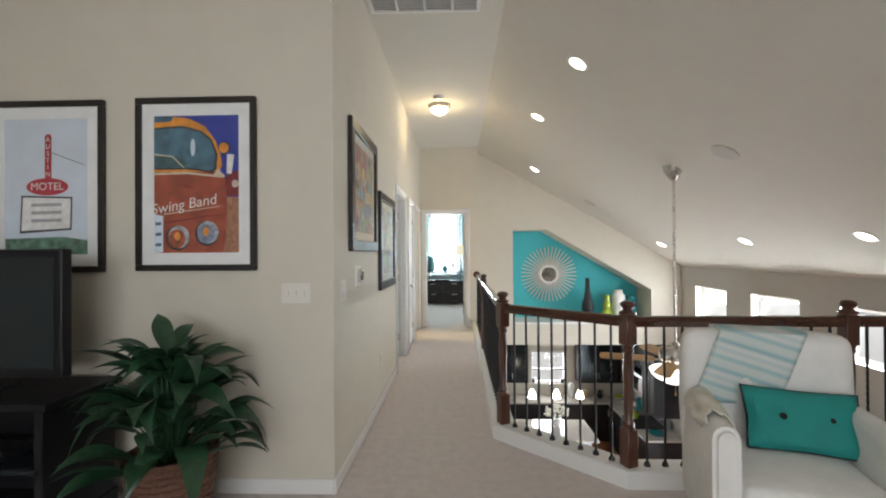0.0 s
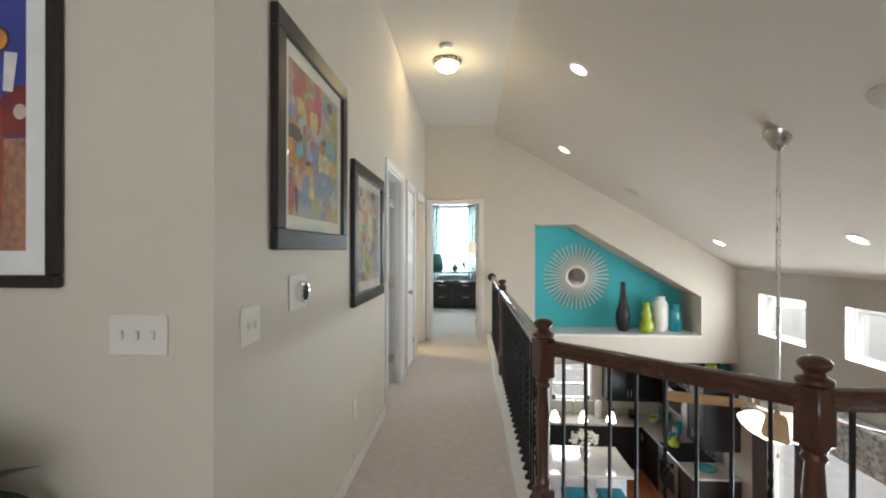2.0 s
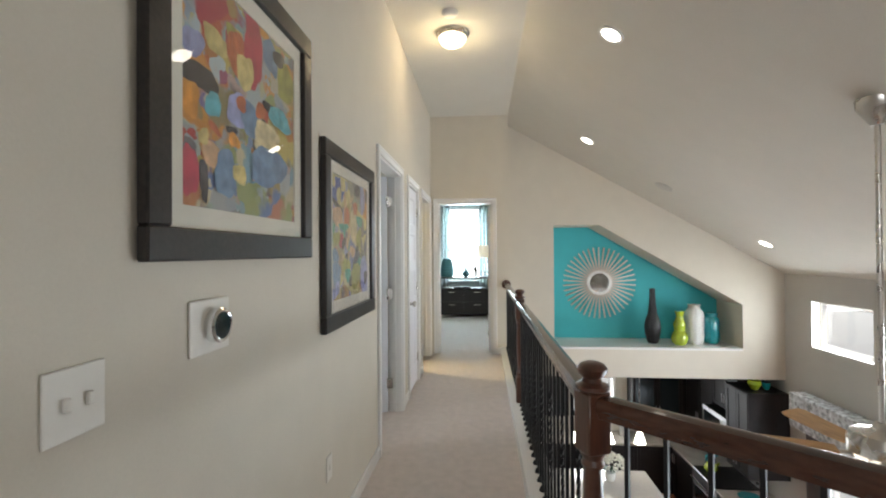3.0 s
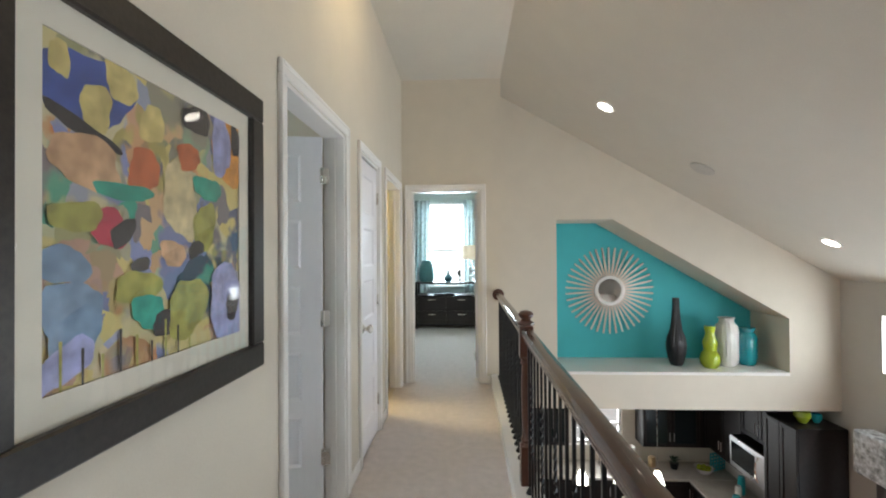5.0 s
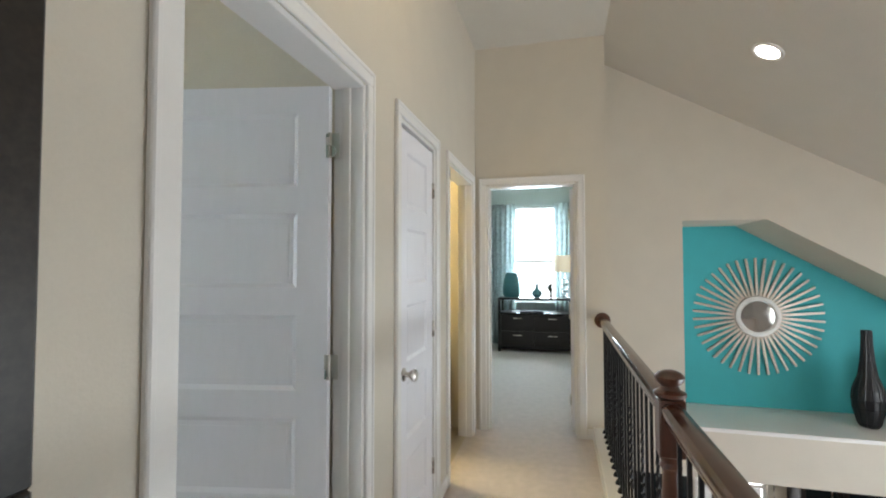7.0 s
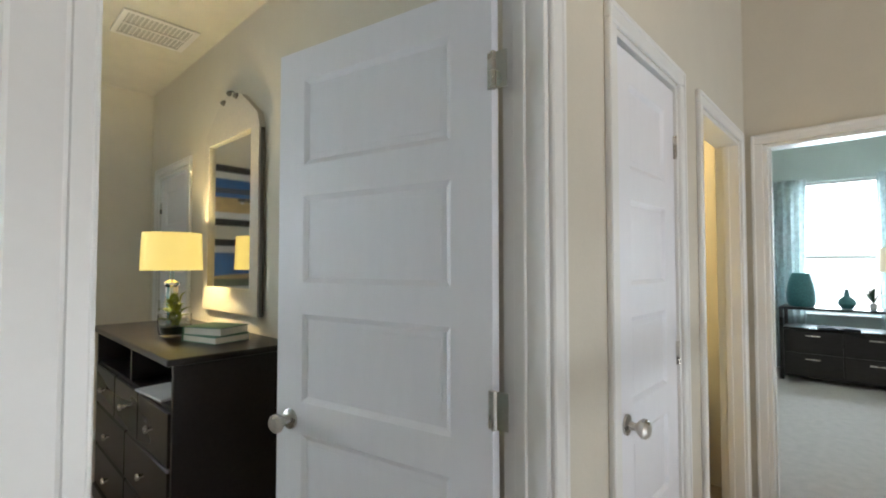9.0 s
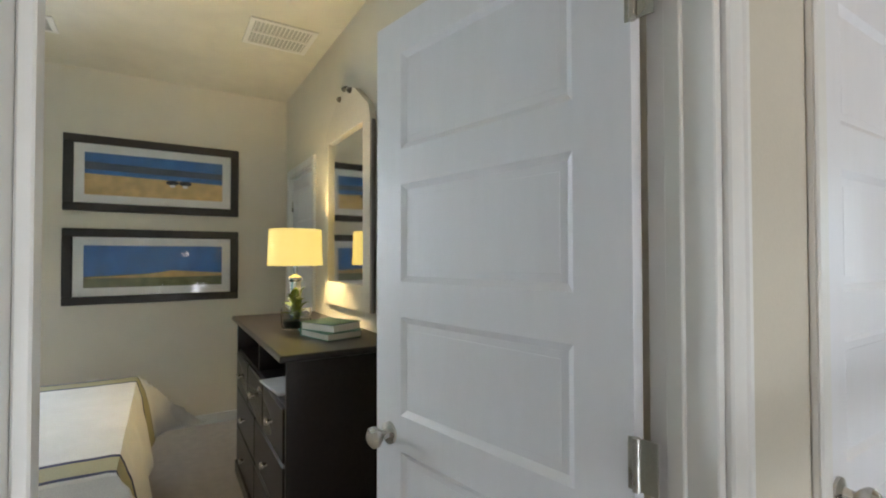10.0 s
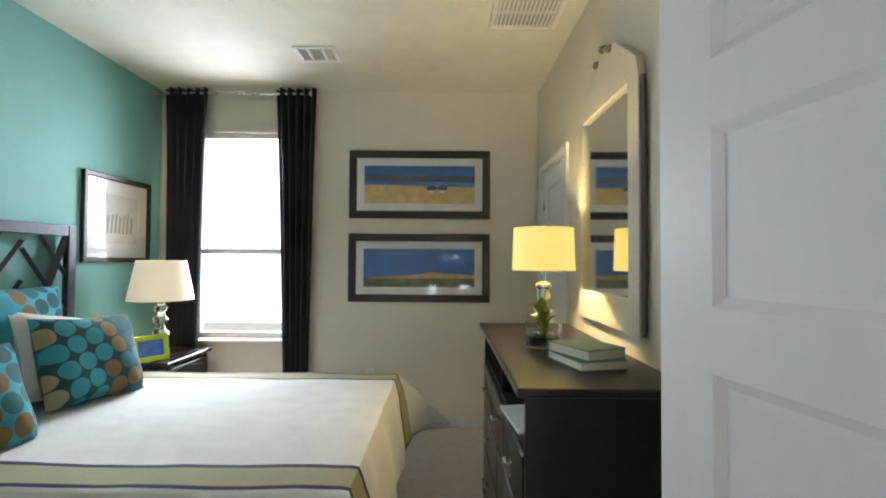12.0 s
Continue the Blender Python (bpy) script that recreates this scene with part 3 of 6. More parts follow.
def baluster_bm(twisted):
    b = bmesh.new()
    n, r = 40, 0.0062
    rings = []
    for i in range(n + 1):
        z = 0.82 * i / n
        turn = 0.0
        if twisted:
            u = min(1, max(0, (z - 0.22) / 0.40))
            turn = u * math.pi * 5
        rings.append([b.verts.new((r * 1.3 * math.cos(turn + math.pi / 4 + k * math.pi / 2), r * 1.3 * math.sin(turn + math.pi / 4 + k * math.pi / 2), z)) for k in range(4)])
    for a, c in zip(rings, rings[1:]):
        for k in range(4):
            j = (k + 1) % 4
            b.faces.new((a[k], a[j], c[j], c[k]))
    lathe([(0.020, 0.0), (0.020, 0.006), (0.014, 0.022), (0.009, 0.026)], 8, bm=b)
    return b


bal = [finish("baluster", baluster_bm(i == 1), M_IRON, railing, True) for i in (0, 1)]
used = [False, False]
count = 0
for (x0, y0), (x1, y1) in RUNS:
    length = math.hypot(x1 - x0, y1 - y0)
    n = round(length / 0.104)
    for i in range(1, n):
        u = i / n
        x, y = x0 + (x1 - x0) * u, y0 + (y1 - y0) * u
        if math.hypot(x - RX, y - 6.05) < 0.055:
            continue
        kind = 1 if count % 3 == 1 else 0
        count += 1
        o = bal[kind] if not used[kind] else new("baluster", bal[kind].data)
        used[kind] = True
        o.parent, o.matrix_basis = railing, pose(x - RX, y - RY1, 0, 0, 0, math.degrees(math.atan2(y1 - y0, x1 - x0)))


# ---- pictures ----
def art_mat(name, colours, scale, seed, stretch=(1, 1, 1), smooth=0.35):
    """Loose abstract brushwork: blocks of colour with soft, wobbling edges."""
    m = bpy.data.materials.new(name)
    m.use_nodes = True
    nt = m.node_tree
    b = nt.nodes["Principled BSDF"]
    b.inputs["Roughness"].default_value = 0.6
    tc = nt.nodes.new("ShaderNodeTexCoord")
    mp = nt.nodes.new("ShaderNodeMapping")
    mp.inputs["Location"].default_value = (seed, seed * 0.37, seed * 1.7)
    mp.inputs["Scale"].default_value = stretch
    nt.links.new(tc.outputs["Object"], mp.inputs[0])
    nz = nt.nodes.new("ShaderNodeTexNoise")
    nz.inputs["Scale"].default_value, nz.inputs["Detail"].default_value = 7, 4
    nt.links.new(mp.outputs[0], nz.inputs["Vector"])
    layers = []
    for size, turn, metric in ((scale, 0.0, 'CHEBYCHEV'), (scale * 0.55, 0.3, 'EUCLIDEAN'), (scale * 1.7, 0.1, 'CHEBYCHEV')):
        mix = nt.nodes.new("ShaderNodeVectorMath")
        mix.operation = 'MULTIPLY_ADD'
        mix.inputs[1].default_value = (0.14, 0.14, 0.14)
        vo = nt.nodes.new("ShaderNodeTexVoronoi")
        vo.distance = metric
        vo.inputs["Scale"].default_value = size
        ramp = nt.nodes.new("ShaderNodeValToRGB")
        el = ramp.color_ramp.elements
        for i, c in enumerate(colours):
            p = 0.10 + 0.80 * i / (len(colours) - 1)
            e = el[i] if i < 2 else el.new(p)
            e.position, e.color = p, (*c, 1)
        sep = nt.nodes.new("ShaderNodeSeparateColor")
        nt.links.new(nz.outputs["Color"], mix.inputs[0])
        nt.links.new(mp.outputs[0], mix.inputs[2])
        nt.links.new(mix.outputs[0], vo.inputs["Vector"])
        nt.links.new(vo.outputs["Color"], sep.inputs[0])
        nt.links.new(sep.outputs[len(layers)], ramp.inputs[0])
        layers.append(ramp.outputs[0])
    out = layers[0]
    for k, (size, lo) in enumerate(((5.0, 0.47), (9.0, 0.52))):
        pick, rng_, blend = nt.nodes.new("ShaderNodeTexNoise"), nt.nodes.new("ShaderNodeMapRange"), nt.nodes.new("ShaderNodeMix")
        pick.inputs["Scale"].default_value, pick.inputs["Detail"].default_value = size, 3
        rng_.inputs["From Min"].default_value, rng_.inputs["From Max"].default_value = lo, lo + 0.07
        blend.data_type = 'RGBA'
        nt.links.new(mp.outputs[0], pick.inputs["Vector"])
        nt.links.new(pick.outputs["Fac"], rng_.inputs["Value"])
        nt.links.new(rng_.outputs[0], blend.inputs["Factor"])
        nt.links.new(out, blend.inputs["A"])
        nt.links.new(layers[k + 1], blend.inputs["B"])
        out = blend.outputs["Result"]
    nt.links.new(out, b.inputs["Base Color"])
    return m


def picture(x, y, z, rz, w, h, fw, mw, mount, art, label, group="", depth=0.03, frame_mat=None):
    """A framed print; x, y, z: centre on the wall; the front looks along -y before the turn."""
    root = thing("framed_picture", x, y, z, rz, label, "picture", group)
    b = bmesh.new()
    for x0, x1, z0, z1, cut in ((-w / 2, w / 2, h / 2 - fw, h / 2, 0), (-w / 2, w / 2, -h / 2, -h / 2 + fw, 0), (-w / 2, -w / 2 + fw, -h / 2 + fw, h / 2 - fw, 1), (w / 2 - fw, w / 2, -h / 2 + fw, h / 2 - fw, 1)):
        box(x0, -depth, z0, x1, -0.001, z1, 0.005, bm=b)
    finish("frame", b, frame_mat or M_FRAME, root)
    iw, ih = w / 2 - fw, h / 2 - fw
    b = bmesh.new()
    for x0, x1, z0, z1 in ((-iw, iw, ih - mw, ih), (-iw, iw, -ih, -ih + mw), (-iw, -iw + mw, -ih + mw, ih - mw), (iw - mw, iw, -ih + mw, ih - mw)):
        box(x0, -0.013, z0, x1, -0.009, z1, bm=b)
    finish("mount", b, mount, root)
    finish("print", box(-iw + mw - 0.004, -0.0085, -ih + mw - 0.004, iw - mw + 0.004, -0.003, ih - mw + 0.004), art, root)
    g = finish("glazing", box(-iw - 0.002, -0.018, -ih - 0.002, iw + 0.002, -0.0165, ih + 0.002), M_PANE, root)
    g.visible_shadow = False
    return root


def flat(name, pts, layer, material, parent):
    """A flat printed patch on a picture: points in its x, z; layer counts up from the paper."""
    y = -0.0086 - 0.0003 * layer
    b = bmesh.new()
    f = b.faces.new([b.verts.new((px, y, pz)) for px, pz in pts])
    return finish(name, b, material, parent)


def oval(cx, cz, rx, rz, n=28, power=2.0):
    out = []
    for i in range(n):
        a = 2 * math.pi * i / n
        c, s_ = math.cos(a), math.sin(a)
        out.append((cx + rx * math.copysign(abs(c) ** (2 / power), c), cz + rz * math.copysign(abs(s_) ** (2 / power), s_)))
    return out


def lettering(text, size, m, material, parent, depth=0.0002, align='CENTER', shear=0.0):
    c = bpy.data.curves.new("lettering", 'FONT')
    c.body, c.size, c.extrude, c.align_x, c.shear = text, size, depth, align, shear
    c.align_y = 'CENTER'
    c.materials.append(material)
    o = new("lettering", c)
    o.parent, o.matrix_basis = parent, m
    return o


def ink(name, c, g=0.12, s=30):
    return mat(name, c, 0.6, grain=g, scale=s, stain=0.15)


I_BLUE, I_RED, I_ORANGE = ink("printed_deep_blue", (0.03, 0.05, 0.32)), ink("printed_brick_red", (0.32, 0.068, 0.035), 0.35, 14), ink("printed_orange", (0.70, 0.27, 0.04), 0.25)
I_GLASS, I_DARK, I_WHITE = ink("printed_windscreen", (0.07, 0.16, 0.22), 0.5, 14), ink("printed_dark", (0.03, 0.03, 0.035)), ink("printed_white", (0.75, 0.74, 0.72))
I_SKY, I_SIGN, I_GREEN = ink("printed_pale_sky", (0.62, 0.68, 0.76), 0.06, 8), ink("printed_sign_red", (0.45, 0.03, 0.05)), ink("printed_mixed_green", (0.10, 0.20, 0.14), 0.6, 25)

bus = picture(-1.545, YT - 0.001, 1.76, 0, 0.70, 0.99, 0.035, 0.068, M_MATW, I_BLUE, "black framed poster of a red vintage bus", "posters on the loft wall")
W2, H2 = 0.247, 0.392
I_BRICK, I_MAROON, I_CREAM = ink("printed_brick_wall", (0.36, 0.17, 0.10), 0.35, 60), ink("printed_maroon", (0.20, 0.02, 0.025), 0.3), ink("printed_cream", (0.62, 0.52, 0.40), 0.15)
flat("brick_wall", [(0.15, -H2), (W2, -H2), (W2, -0.075), (0.15, -0.075)], 1, I_BRICK, bus)
flat("far_bus", [(0.16, -0.07), (W2, -0.07), (W2, 0.075), (0.20, 0.07), (0.16, 0.03)], 2, I_MAROON, bus)
flat("far_lamp", oval(0.225, 0.0, 0.02, 0.022), 3, I_CREAM, bus)
flat("bus_body", [(-W2, -H2), (0.155, -H2), (0.17, -0.30), (0.178, -0.12), (0.168, 0.02), (0.13, 0.09), (-W2, 0.09)], 3, I_RED, bus)
flat("bus_roof", [(-W2, 0.07), (0.13, 0.07), (0.15, 0.10), (0.14, 0.17), (0.11, 0.25), (0.05, 0.33), (-0.04, 0.375), (-0.14, 0.39), (-W2, 0.385)], 4, I_ORANGE, bus)
flat("roof_panel", [(-W2, 0.355), (-0.15, 0.36), (-0.13, 0.388), (-W2, 0.388)], 5, I_GLASS, bus)
flat("windscreen_seal", [(-W2, 0.085), (-0.05, 0.085), (0.09, 0.065), (0.118, 0.085), (0.122, 0.17), (0.09, 0.255), (0.03, 0.305), (-0.08, 0.335), (-W2, 0.325)], 5, I_DARK, bus)
flat("windscreen", [(-W2, 0.095), (-0.05, 0.095), (0.085, 0.075), (0.108, 0.092), (0.112, 0.168), (0.082, 0.248), (0.025, 0.296), (-0.08, 0.325), (-W2, 0.315)], 6, I_GLASS, bus)
flat("glint", oval(-0.02, 0.21, 0.014, 0.05), 7, I_SKY, bus)
flat("dash_shade", [(-W2, 0.10), (-0.07, 0.10), (-0.03, 0.12), (-0.12, 0.16), (-W2, 0.165)], 7, ink("printed_teal_shade", (0.05, 0.11, 0.12), 0.5, 30), bus)
flat("wiper", [(-W2, 0.168), (-0.14, 0.155), (-0.075, 0.09), (-0.07, 0.094), (-0.136, 0.163), (-W2, 0.177)], 8, I_CREAM, bus)
flat("cream_line", [(-W2, 0.066), (-0.05, 0.07), (0.10, 0.052), (0.13, 0.09), (0.142, 0.07), (0.168, 0.045), (0.16, 0.035), (0.10, 0.04), (-0.05, 0.058), (-W2, 0.054)], 8, I_CREAM, bus)
for x0, x1 in ((-0.15, -0.09), (-0.06, -0.01)):
    flat("wiper_arm", [(x0, 0.06), (x0 + 0.005, 0.06), (x1 + 0.004, 0.0), (x1, 0.0)], 9, I_DARK, bus)
flat("body_vent", [(-0.085, -0.012), (-0.015, -0.03), (-0.018, -0.014), (-0.08, 0.002)], 9, I_MAROON, bus)
flat("mirror", oval(0.162, 0.205, 0.034, 0.036), 9, I_DARK, bus)
flat("mirror_face", oval(0.160, 0.205, 0.028, 0.030), 10, I_ORANGE, bus)
flat("lantern", [(0.175, 0.06), (0.205, 0.055), (0.22, 0.165), (0.18, 0.17)], 9, I_WHITE, bus)
flat("crease", [(-0.19, -0.215), (0.0, -0.19), (0.165, -0.17), (0.165, -0.175), (0.0, -0.198), (-0.19, -0.225)], 5, I_MAROON, bus)
flat("crease", [(-0.19, -0.168), (0.14, -0.125), (0.14, -0.129), (-0.19, -0.174)], 5, I_CREAM, bus)
flat("number_plate", [(-W2, -H2), (-0.195, -H2 + 0.005), (-0.195, -0.18), (-W2, -0.17)], 6, I_SKY, bus)
for k in range(3):
    flat("plate_bar", [(-0.24, -0.355 + 0.06 * k), (-0.205, -0.353 + 0.06 * k), (-0.205, -0.335 + 0.06 * k), (-0.24, -0.337 + 0.06 * k)], 7, I_GLASS, bus)
I_LENS = ink("printed_lamp_glow", (0.32, 0.08, 0.04), 0.5, 40)
for cx, cz, inner_ink in ((-0.109, -0.308, I_LENS), (0.06, -0.282, ink("printed_lamp_blue", (0.22, 0.26, 0.36), 0.5, 40))):
    flat("headlamp_rim", oval(cx, cz, 0.070, 0.072), 5, I_DARK, bus)
    flat("headlamp_ring", oval(cx + 0.006, cz + 0.006, 0.062, 0.064), 6, ink("printed_chrome", (0.36, 0.40, 0.44), 0.4, 50), bus)
    flat("headlamp", oval(cx - 0.006, cz - 0.004, 0.050, 0.054), 7, inner_ink, bus)
    flat("lamp_core", oval(cx - 0.004, cz + 0.01, 0.018, 0.024), 8, I_ORANGE, bus)
lettering("Swing Band", 0.084, pose(-0.075, -0.0120, -0.118, 90, -9, 0), I_WHITE, bus, shear=0.2)

motel = picture(-2.43, YT - 0.001, 1.755, 0, 0.70, 0.99, 0.035, 0.068, M_MATW, I_SKY, "black framed poster of a red motel sign", "posters on the loft wall")
flat("street", [(-W2, -H2), (W2, -H2), (W2, -0.31), (0.1, -0.29), (-W2, -0.3)], 1, I_GREEN, motel)
flat("sign_post", [(-0.01, 0.05), (0.03, 0.05), (0.03, 0.285), (-0.01, 0.285)], 2, I_SIGN, motel)
flat("sign_top", oval(0.01, 0.285, 0.02, 0.02), 2, I_SIGN, motel)
flat("sign_oval", oval(0.005, 0.0, 0.125, 0.05), 3, I_SIGN, motel)
flat("sign_board_rim", [(-0.16, -0.27), (0.15, -0.25), (0.155, -0.06), (-0.15, -0.05)], 2, I_DARK, motel)
flat("sign_board", [(-0.15, -0.255), (0.14, -0.24), (0.145, -0.07), (-0.14, -0.06)], 3, I_WHITE, motel)
for k in range(3):
    flat("sign_line", [(-0.09, -0.115 - 0.045 * k), (0.09, -0.112 - 0.045 * k), (0.09, -0.094 - 0.045 * k), (-0.09, -0.097 - 0.045 * k)], 4, ink("printed_faint_grey", (0.35, 0.35, 0.36)), motel)
flat("wire", [(0.02, 0.20), (0.23, 0.12), (0.23, 0.123), (0.02, 0.204)], 2, I_DARK, motel)
lettering("MOTEL", 0.062, pose(0.005, -0.0112, 0.0, 90, 0, 0), I_WHITE, motel)
for k, ch in enumerate("AUSTIN"):
    lettering(ch, 0.04, pose(0.01, -0.0112, 0.272 - 0.04 * k, 90, 0, 0), I_WHITE, motel)

PAL1 = [(0.62, 0.30, 0.06), (0.40, 0.05, 0.06), (0.12, 0.22, 0.42), (0.55, 0.48, 0.30), (0.16, 0.32, 0.42), (0.62, 0.50, 0.12), (0.12, 0.10, 0.10), (0.42, 0.50, 0.52), (0.50, 0.14, 0.05), (0.30, 0.34, 0.14)]
PAL2 = [(0.62, 0.52, 0.20), (0.55, 0.50, 0.30), (0.05, 0.34, 0.24), (0.60, 0.22, 0.08), (0.60, 0.55, 0.34), (0.05, 0.06, 0.10), (0.30, 0.34, 0.60), (0.36, 0.34, 0.10), (0.62, 0.36, 0.22), (0.20, 0.18, 0.20)]
PAINT = {"cobalt": (0.06, 0.10, 0.34), "ochre": (0.60, 0.50, 0.20), "umber": (0.05, 0.045, 0.045), "peach": (0.60, 0.38, 0.22), "rust": (0.52, 0.15, 0.06), "green": (0.04, 0.33, 0.24), "cream": (0.62, 0.52, 0.30), "amber": (0.68, 0.30, 0.05), "lilac": (0.32, 0.34, 0.56), "crimson": (0.45, 0.05, 0.08), "olive": (0.34, 0.33, 0.08), "sky": (0.16, 0.25, 0.37), "aqua": (0.12, 0.42, 0.48)}
PAINT = {k: mat("brushed_" + k, c, 0.55, grain=0.28, scale=26, stain=0.22, bump=0.2) for k, c in PAINT.items()}


def dab(c, x, z, rx, rz, turn, layer, seed, hw, hh, parent):
    """One loose brush mark: a wobbling rounded patch, kept inside the sheet."""
    pts, ca, sa = [], math.cos(radians(turn)), math.sin(radians(turn))
    for i in range(26):
        a = 2 * math.pi * i / 26
        w = 1 + 0.13 * math.sin(2 * a + seed) + 0.09 * math.sin(3 * a + 2.3 * seed) + 0.05 * math.sin(7 * a + seed)
        u = rx * w * math.copysign(abs(math.cos(a)) ** 0.8, math.cos(a))
        v = rz * w * math.copysign(abs(math.sin(a)) ** 0.8, math.sin(a))
        pts.append((max(-hw, min(hw, x + u * ca - v * sa)), max(-hh, min(hh, z + u * sa + v * ca))))
    return flat("brush_mark", pts, layer, PAINT[c], parent)


BRUSH_A_1 = [
    ("lilac", -0.25, 0.101, 0.044, 0.035, 0),
    ("umber", -0.225, 0.024, 0.077, 0.036, 0),
    ("ochre", -0.152, 0.145, 0.059, 0.032, 0),
    ("amber", -0.262, -0.044, 0.039, 0.04, 0),
    ("aqua", -0.167, -0.029, 0.033, 0.035, 0),
    ("olive", -0.068, 0.203, 0.034, 0.028, 0),
    ("rust", -0.045, 0.152, 0.058, 0.063, 0),
    ("crimson", 0.043, 0.202, 0.061, 0.113, 0),
    ("ochre", -0.003, 0.121, 0.044, 0.058, 0),
    ("sky", 0.161, 0.235, 0.049, 0.057, 0),
]
BRUSH_A_2 = [
    ("olive", 0.274, 0.19, 0.076, 0.062, 0),
    ("umber", 0.22, 0.254, 0.044, 0.026, 0),
    ("lilac", -0.022, -0.008, 0.073, 0.057, 0),
    ("sky", 0.029, -0.013, 0.066, 0.052, 0),
    ("rust", -0.028, 0.018, 0.03, 0.021, 0),
    ("rust", 0.087, 0.033, 0.029, 0.028, 0),
    ("umber", 0.147, 0.061, 0.04, 0.018, 0),
    ("aqua", 0.228, 0.042, 0.089, 0.034, 0),
    ("cream", 0.128, -0.045, 0.092, 0.048, 0),
    ("umber", -0.08, -0.075, 0.027, 0.013, 0),
]
BRUSH_A_3 = [
    ("amber", -0.069, -0.1, 0.028, 0.021, 0),
    ("peach", -0.182, -0.161, 0.042, 0.031, 0),
    ("ochre", -0.213, -0.124, 0.022, 0.021, 0),
    ("crimson", -0.27, -0.222, 0.032, 0.068, 0),
    ("umber", -0.213, -0.235, 0.019, 0.054, 0),
    ("sky", -0.113, -0.204, 0.057, 0.059, 0),
    ("sky", 0.143, -0.138, 0.12, 0.065, 0),
    ("ochre", -0.041, -0.193, 0.033, 0.031, 0),
    ("rust", -0.167, -0.092, 0.033, 0.011, -20),
]
BRUSH_B_1 = [
    ("cobalt", -0.196, 0.232, 0.107, 0.069, 0),
    ("ochre", -0.26, 0.266, 0.019, 0.035, 0),
    ("ochre", -0.121, 0.276, 0.043, 0.042, 0),
    ("ochre", -0.182, 0.204, 0.04, 0.041, 0),
    ("ochre", -0.03, 0.214, 0.037, 0.044, 0),
    ("umber", -0.21, 0.156, 0.081, 0.016, -15),
    ("peach", -0.201, 0.097, 0.083, 0.047, 0),
    ("rust", -0.056, 0.108, 0.05, 0.045, 0),
    ("green", -0.11, 0.055, 0.073, 0.019, 0),
    ("cream", 0.07, 0.06, 0.06, 0.10, 0),
    ("rust", 0.10, 0.17, 0.05, 0.03, 15),
    ("olive", 0.17, 0.0, 0.05, 0.06, 0),
    ("umber", 0.13, -0.06, 0.03, 0.022, 20),
    ("peach", 0.04, -0.07, 0.045, 0.03, 0),
]
BRUSH_B_2 = [
    ("amber", 0.293, 0.233, 0.093, 0.097, 0),
    ("lilac", 0.249, 0.229, 0.047, 0.083, 10),
    ("green", 0.183, 0.102, 0.058, 0.033, 0),
    ("crimson", -0.152, -0.022, 0.046, 0.036, 0),
    ("umber", -0.118, -0.028, 0.042, 0.02, 30),
    ("olive", -0.227, -0.004, 0.052, 0.03, 0),
    ("sky", -0.252, -0.091, 0.048, 0.035, 0),
    ("sky", -0.235, -0.186, 0.071, 0.062, 0),
    ("umber", -0.069, -0.094, 0.029, 0.014, 0),
    ("olive", -0.075, -0.14, 0.061, 0.035, 0),
]
BRUSH_B_3 = [
    ("green", -0.044, -0.196, 0.049, 0.038, 0),
    ("umber", 0.003, -0.23, 0.039, 0.026, 0),
    ("olive", 0.095, -0.203, 0.075, 0.072, 0),
    ("lilac", -0.255, -0.261, 0.064, 0.035, 25),
    ("lilac", 0.28, -0.213, 0.095, 0.101, 0),
    ("umber", 0.303, -0.222, 0.037, 0.036, 0),
    ("umber", 0.131, 0.27, 0.054, 0.038, 0),
    ("umber", 0.322, 0.264, 0.024, 0.049, 0),
]
FW, FH, FF, FM = 0.91, 0.88, 0.078, 0.056
FU, FV = FW / 2 - FF - FM, FH / 2 - FF - FM
warm = picture(XL + 0.001, 3.42, 1.811, 90, FW, FH, FF, FM, M_MAT, art_mat("abstract_warm_painting", PAL1, 9.0, 3.1), "wide black frame with a colourful abstract painting", "abstract paintings in the hall")
abstract = picture(XL + 0.001, 4.49, 1.467, 90, FW, FH, FF, FM, M_MAT, art_mat("abstract_yellow_painting", PAL2, 9.0, 8.3), "wide black frame with a yellow and teal abstract painting", "abstract paintings in the hall")
for sheet, marks in ((warm, BRUSH_A_1 + BRUSH_A_2 + BRUSH_A_3), (abstract, BRUSH_B_1 + BRUSH_B_2 + BRUSH_B_3)):
    for k, (c, x, z, rx, rz, turn) in enumerate(marks):
        dab(c, x - 0.025, z, rx, rz, turn, 1 + 0.5 * k, 1.7 * k, FU, FV, sheet)
for k in range(9):
    px = -0.29 + 0.045 * k
    flat("drip", [(px, -FV), (px + 0.005, -FV), (px + 0.006, -0.22 - 0.02 * (k % 3)), (px - 0.001, -0.22 - 0.02 * (k % 3))], 16, PAINT["umber" if k % 2 else "olive"], abstract)


# ---- wall plates and fittings ----
def plate(x, y, z, rz, w, h, n, label, name="light_switch"):
    root = thing(name, x, y, z, rz, label, "switch" if name == "light_switch" else "outlet")
    finish("cover", box(-w / 2, -0.006, -h / 2, w / 2, -0.0005, h / 2, 0.003, 2), M_PLASTIC, root)
    for i in range(n):
        cx = (i - (n - 1) / 2) * 0.046
        finish("toggle" if name == "light_switch" else "socket", box(cx - 0.006, -0.016 if name == "light_switch" else -0.008, -0.012, cx + 0.006, -0.0062, 0.012, 0.002), M_PLASTIC, root)
    return root


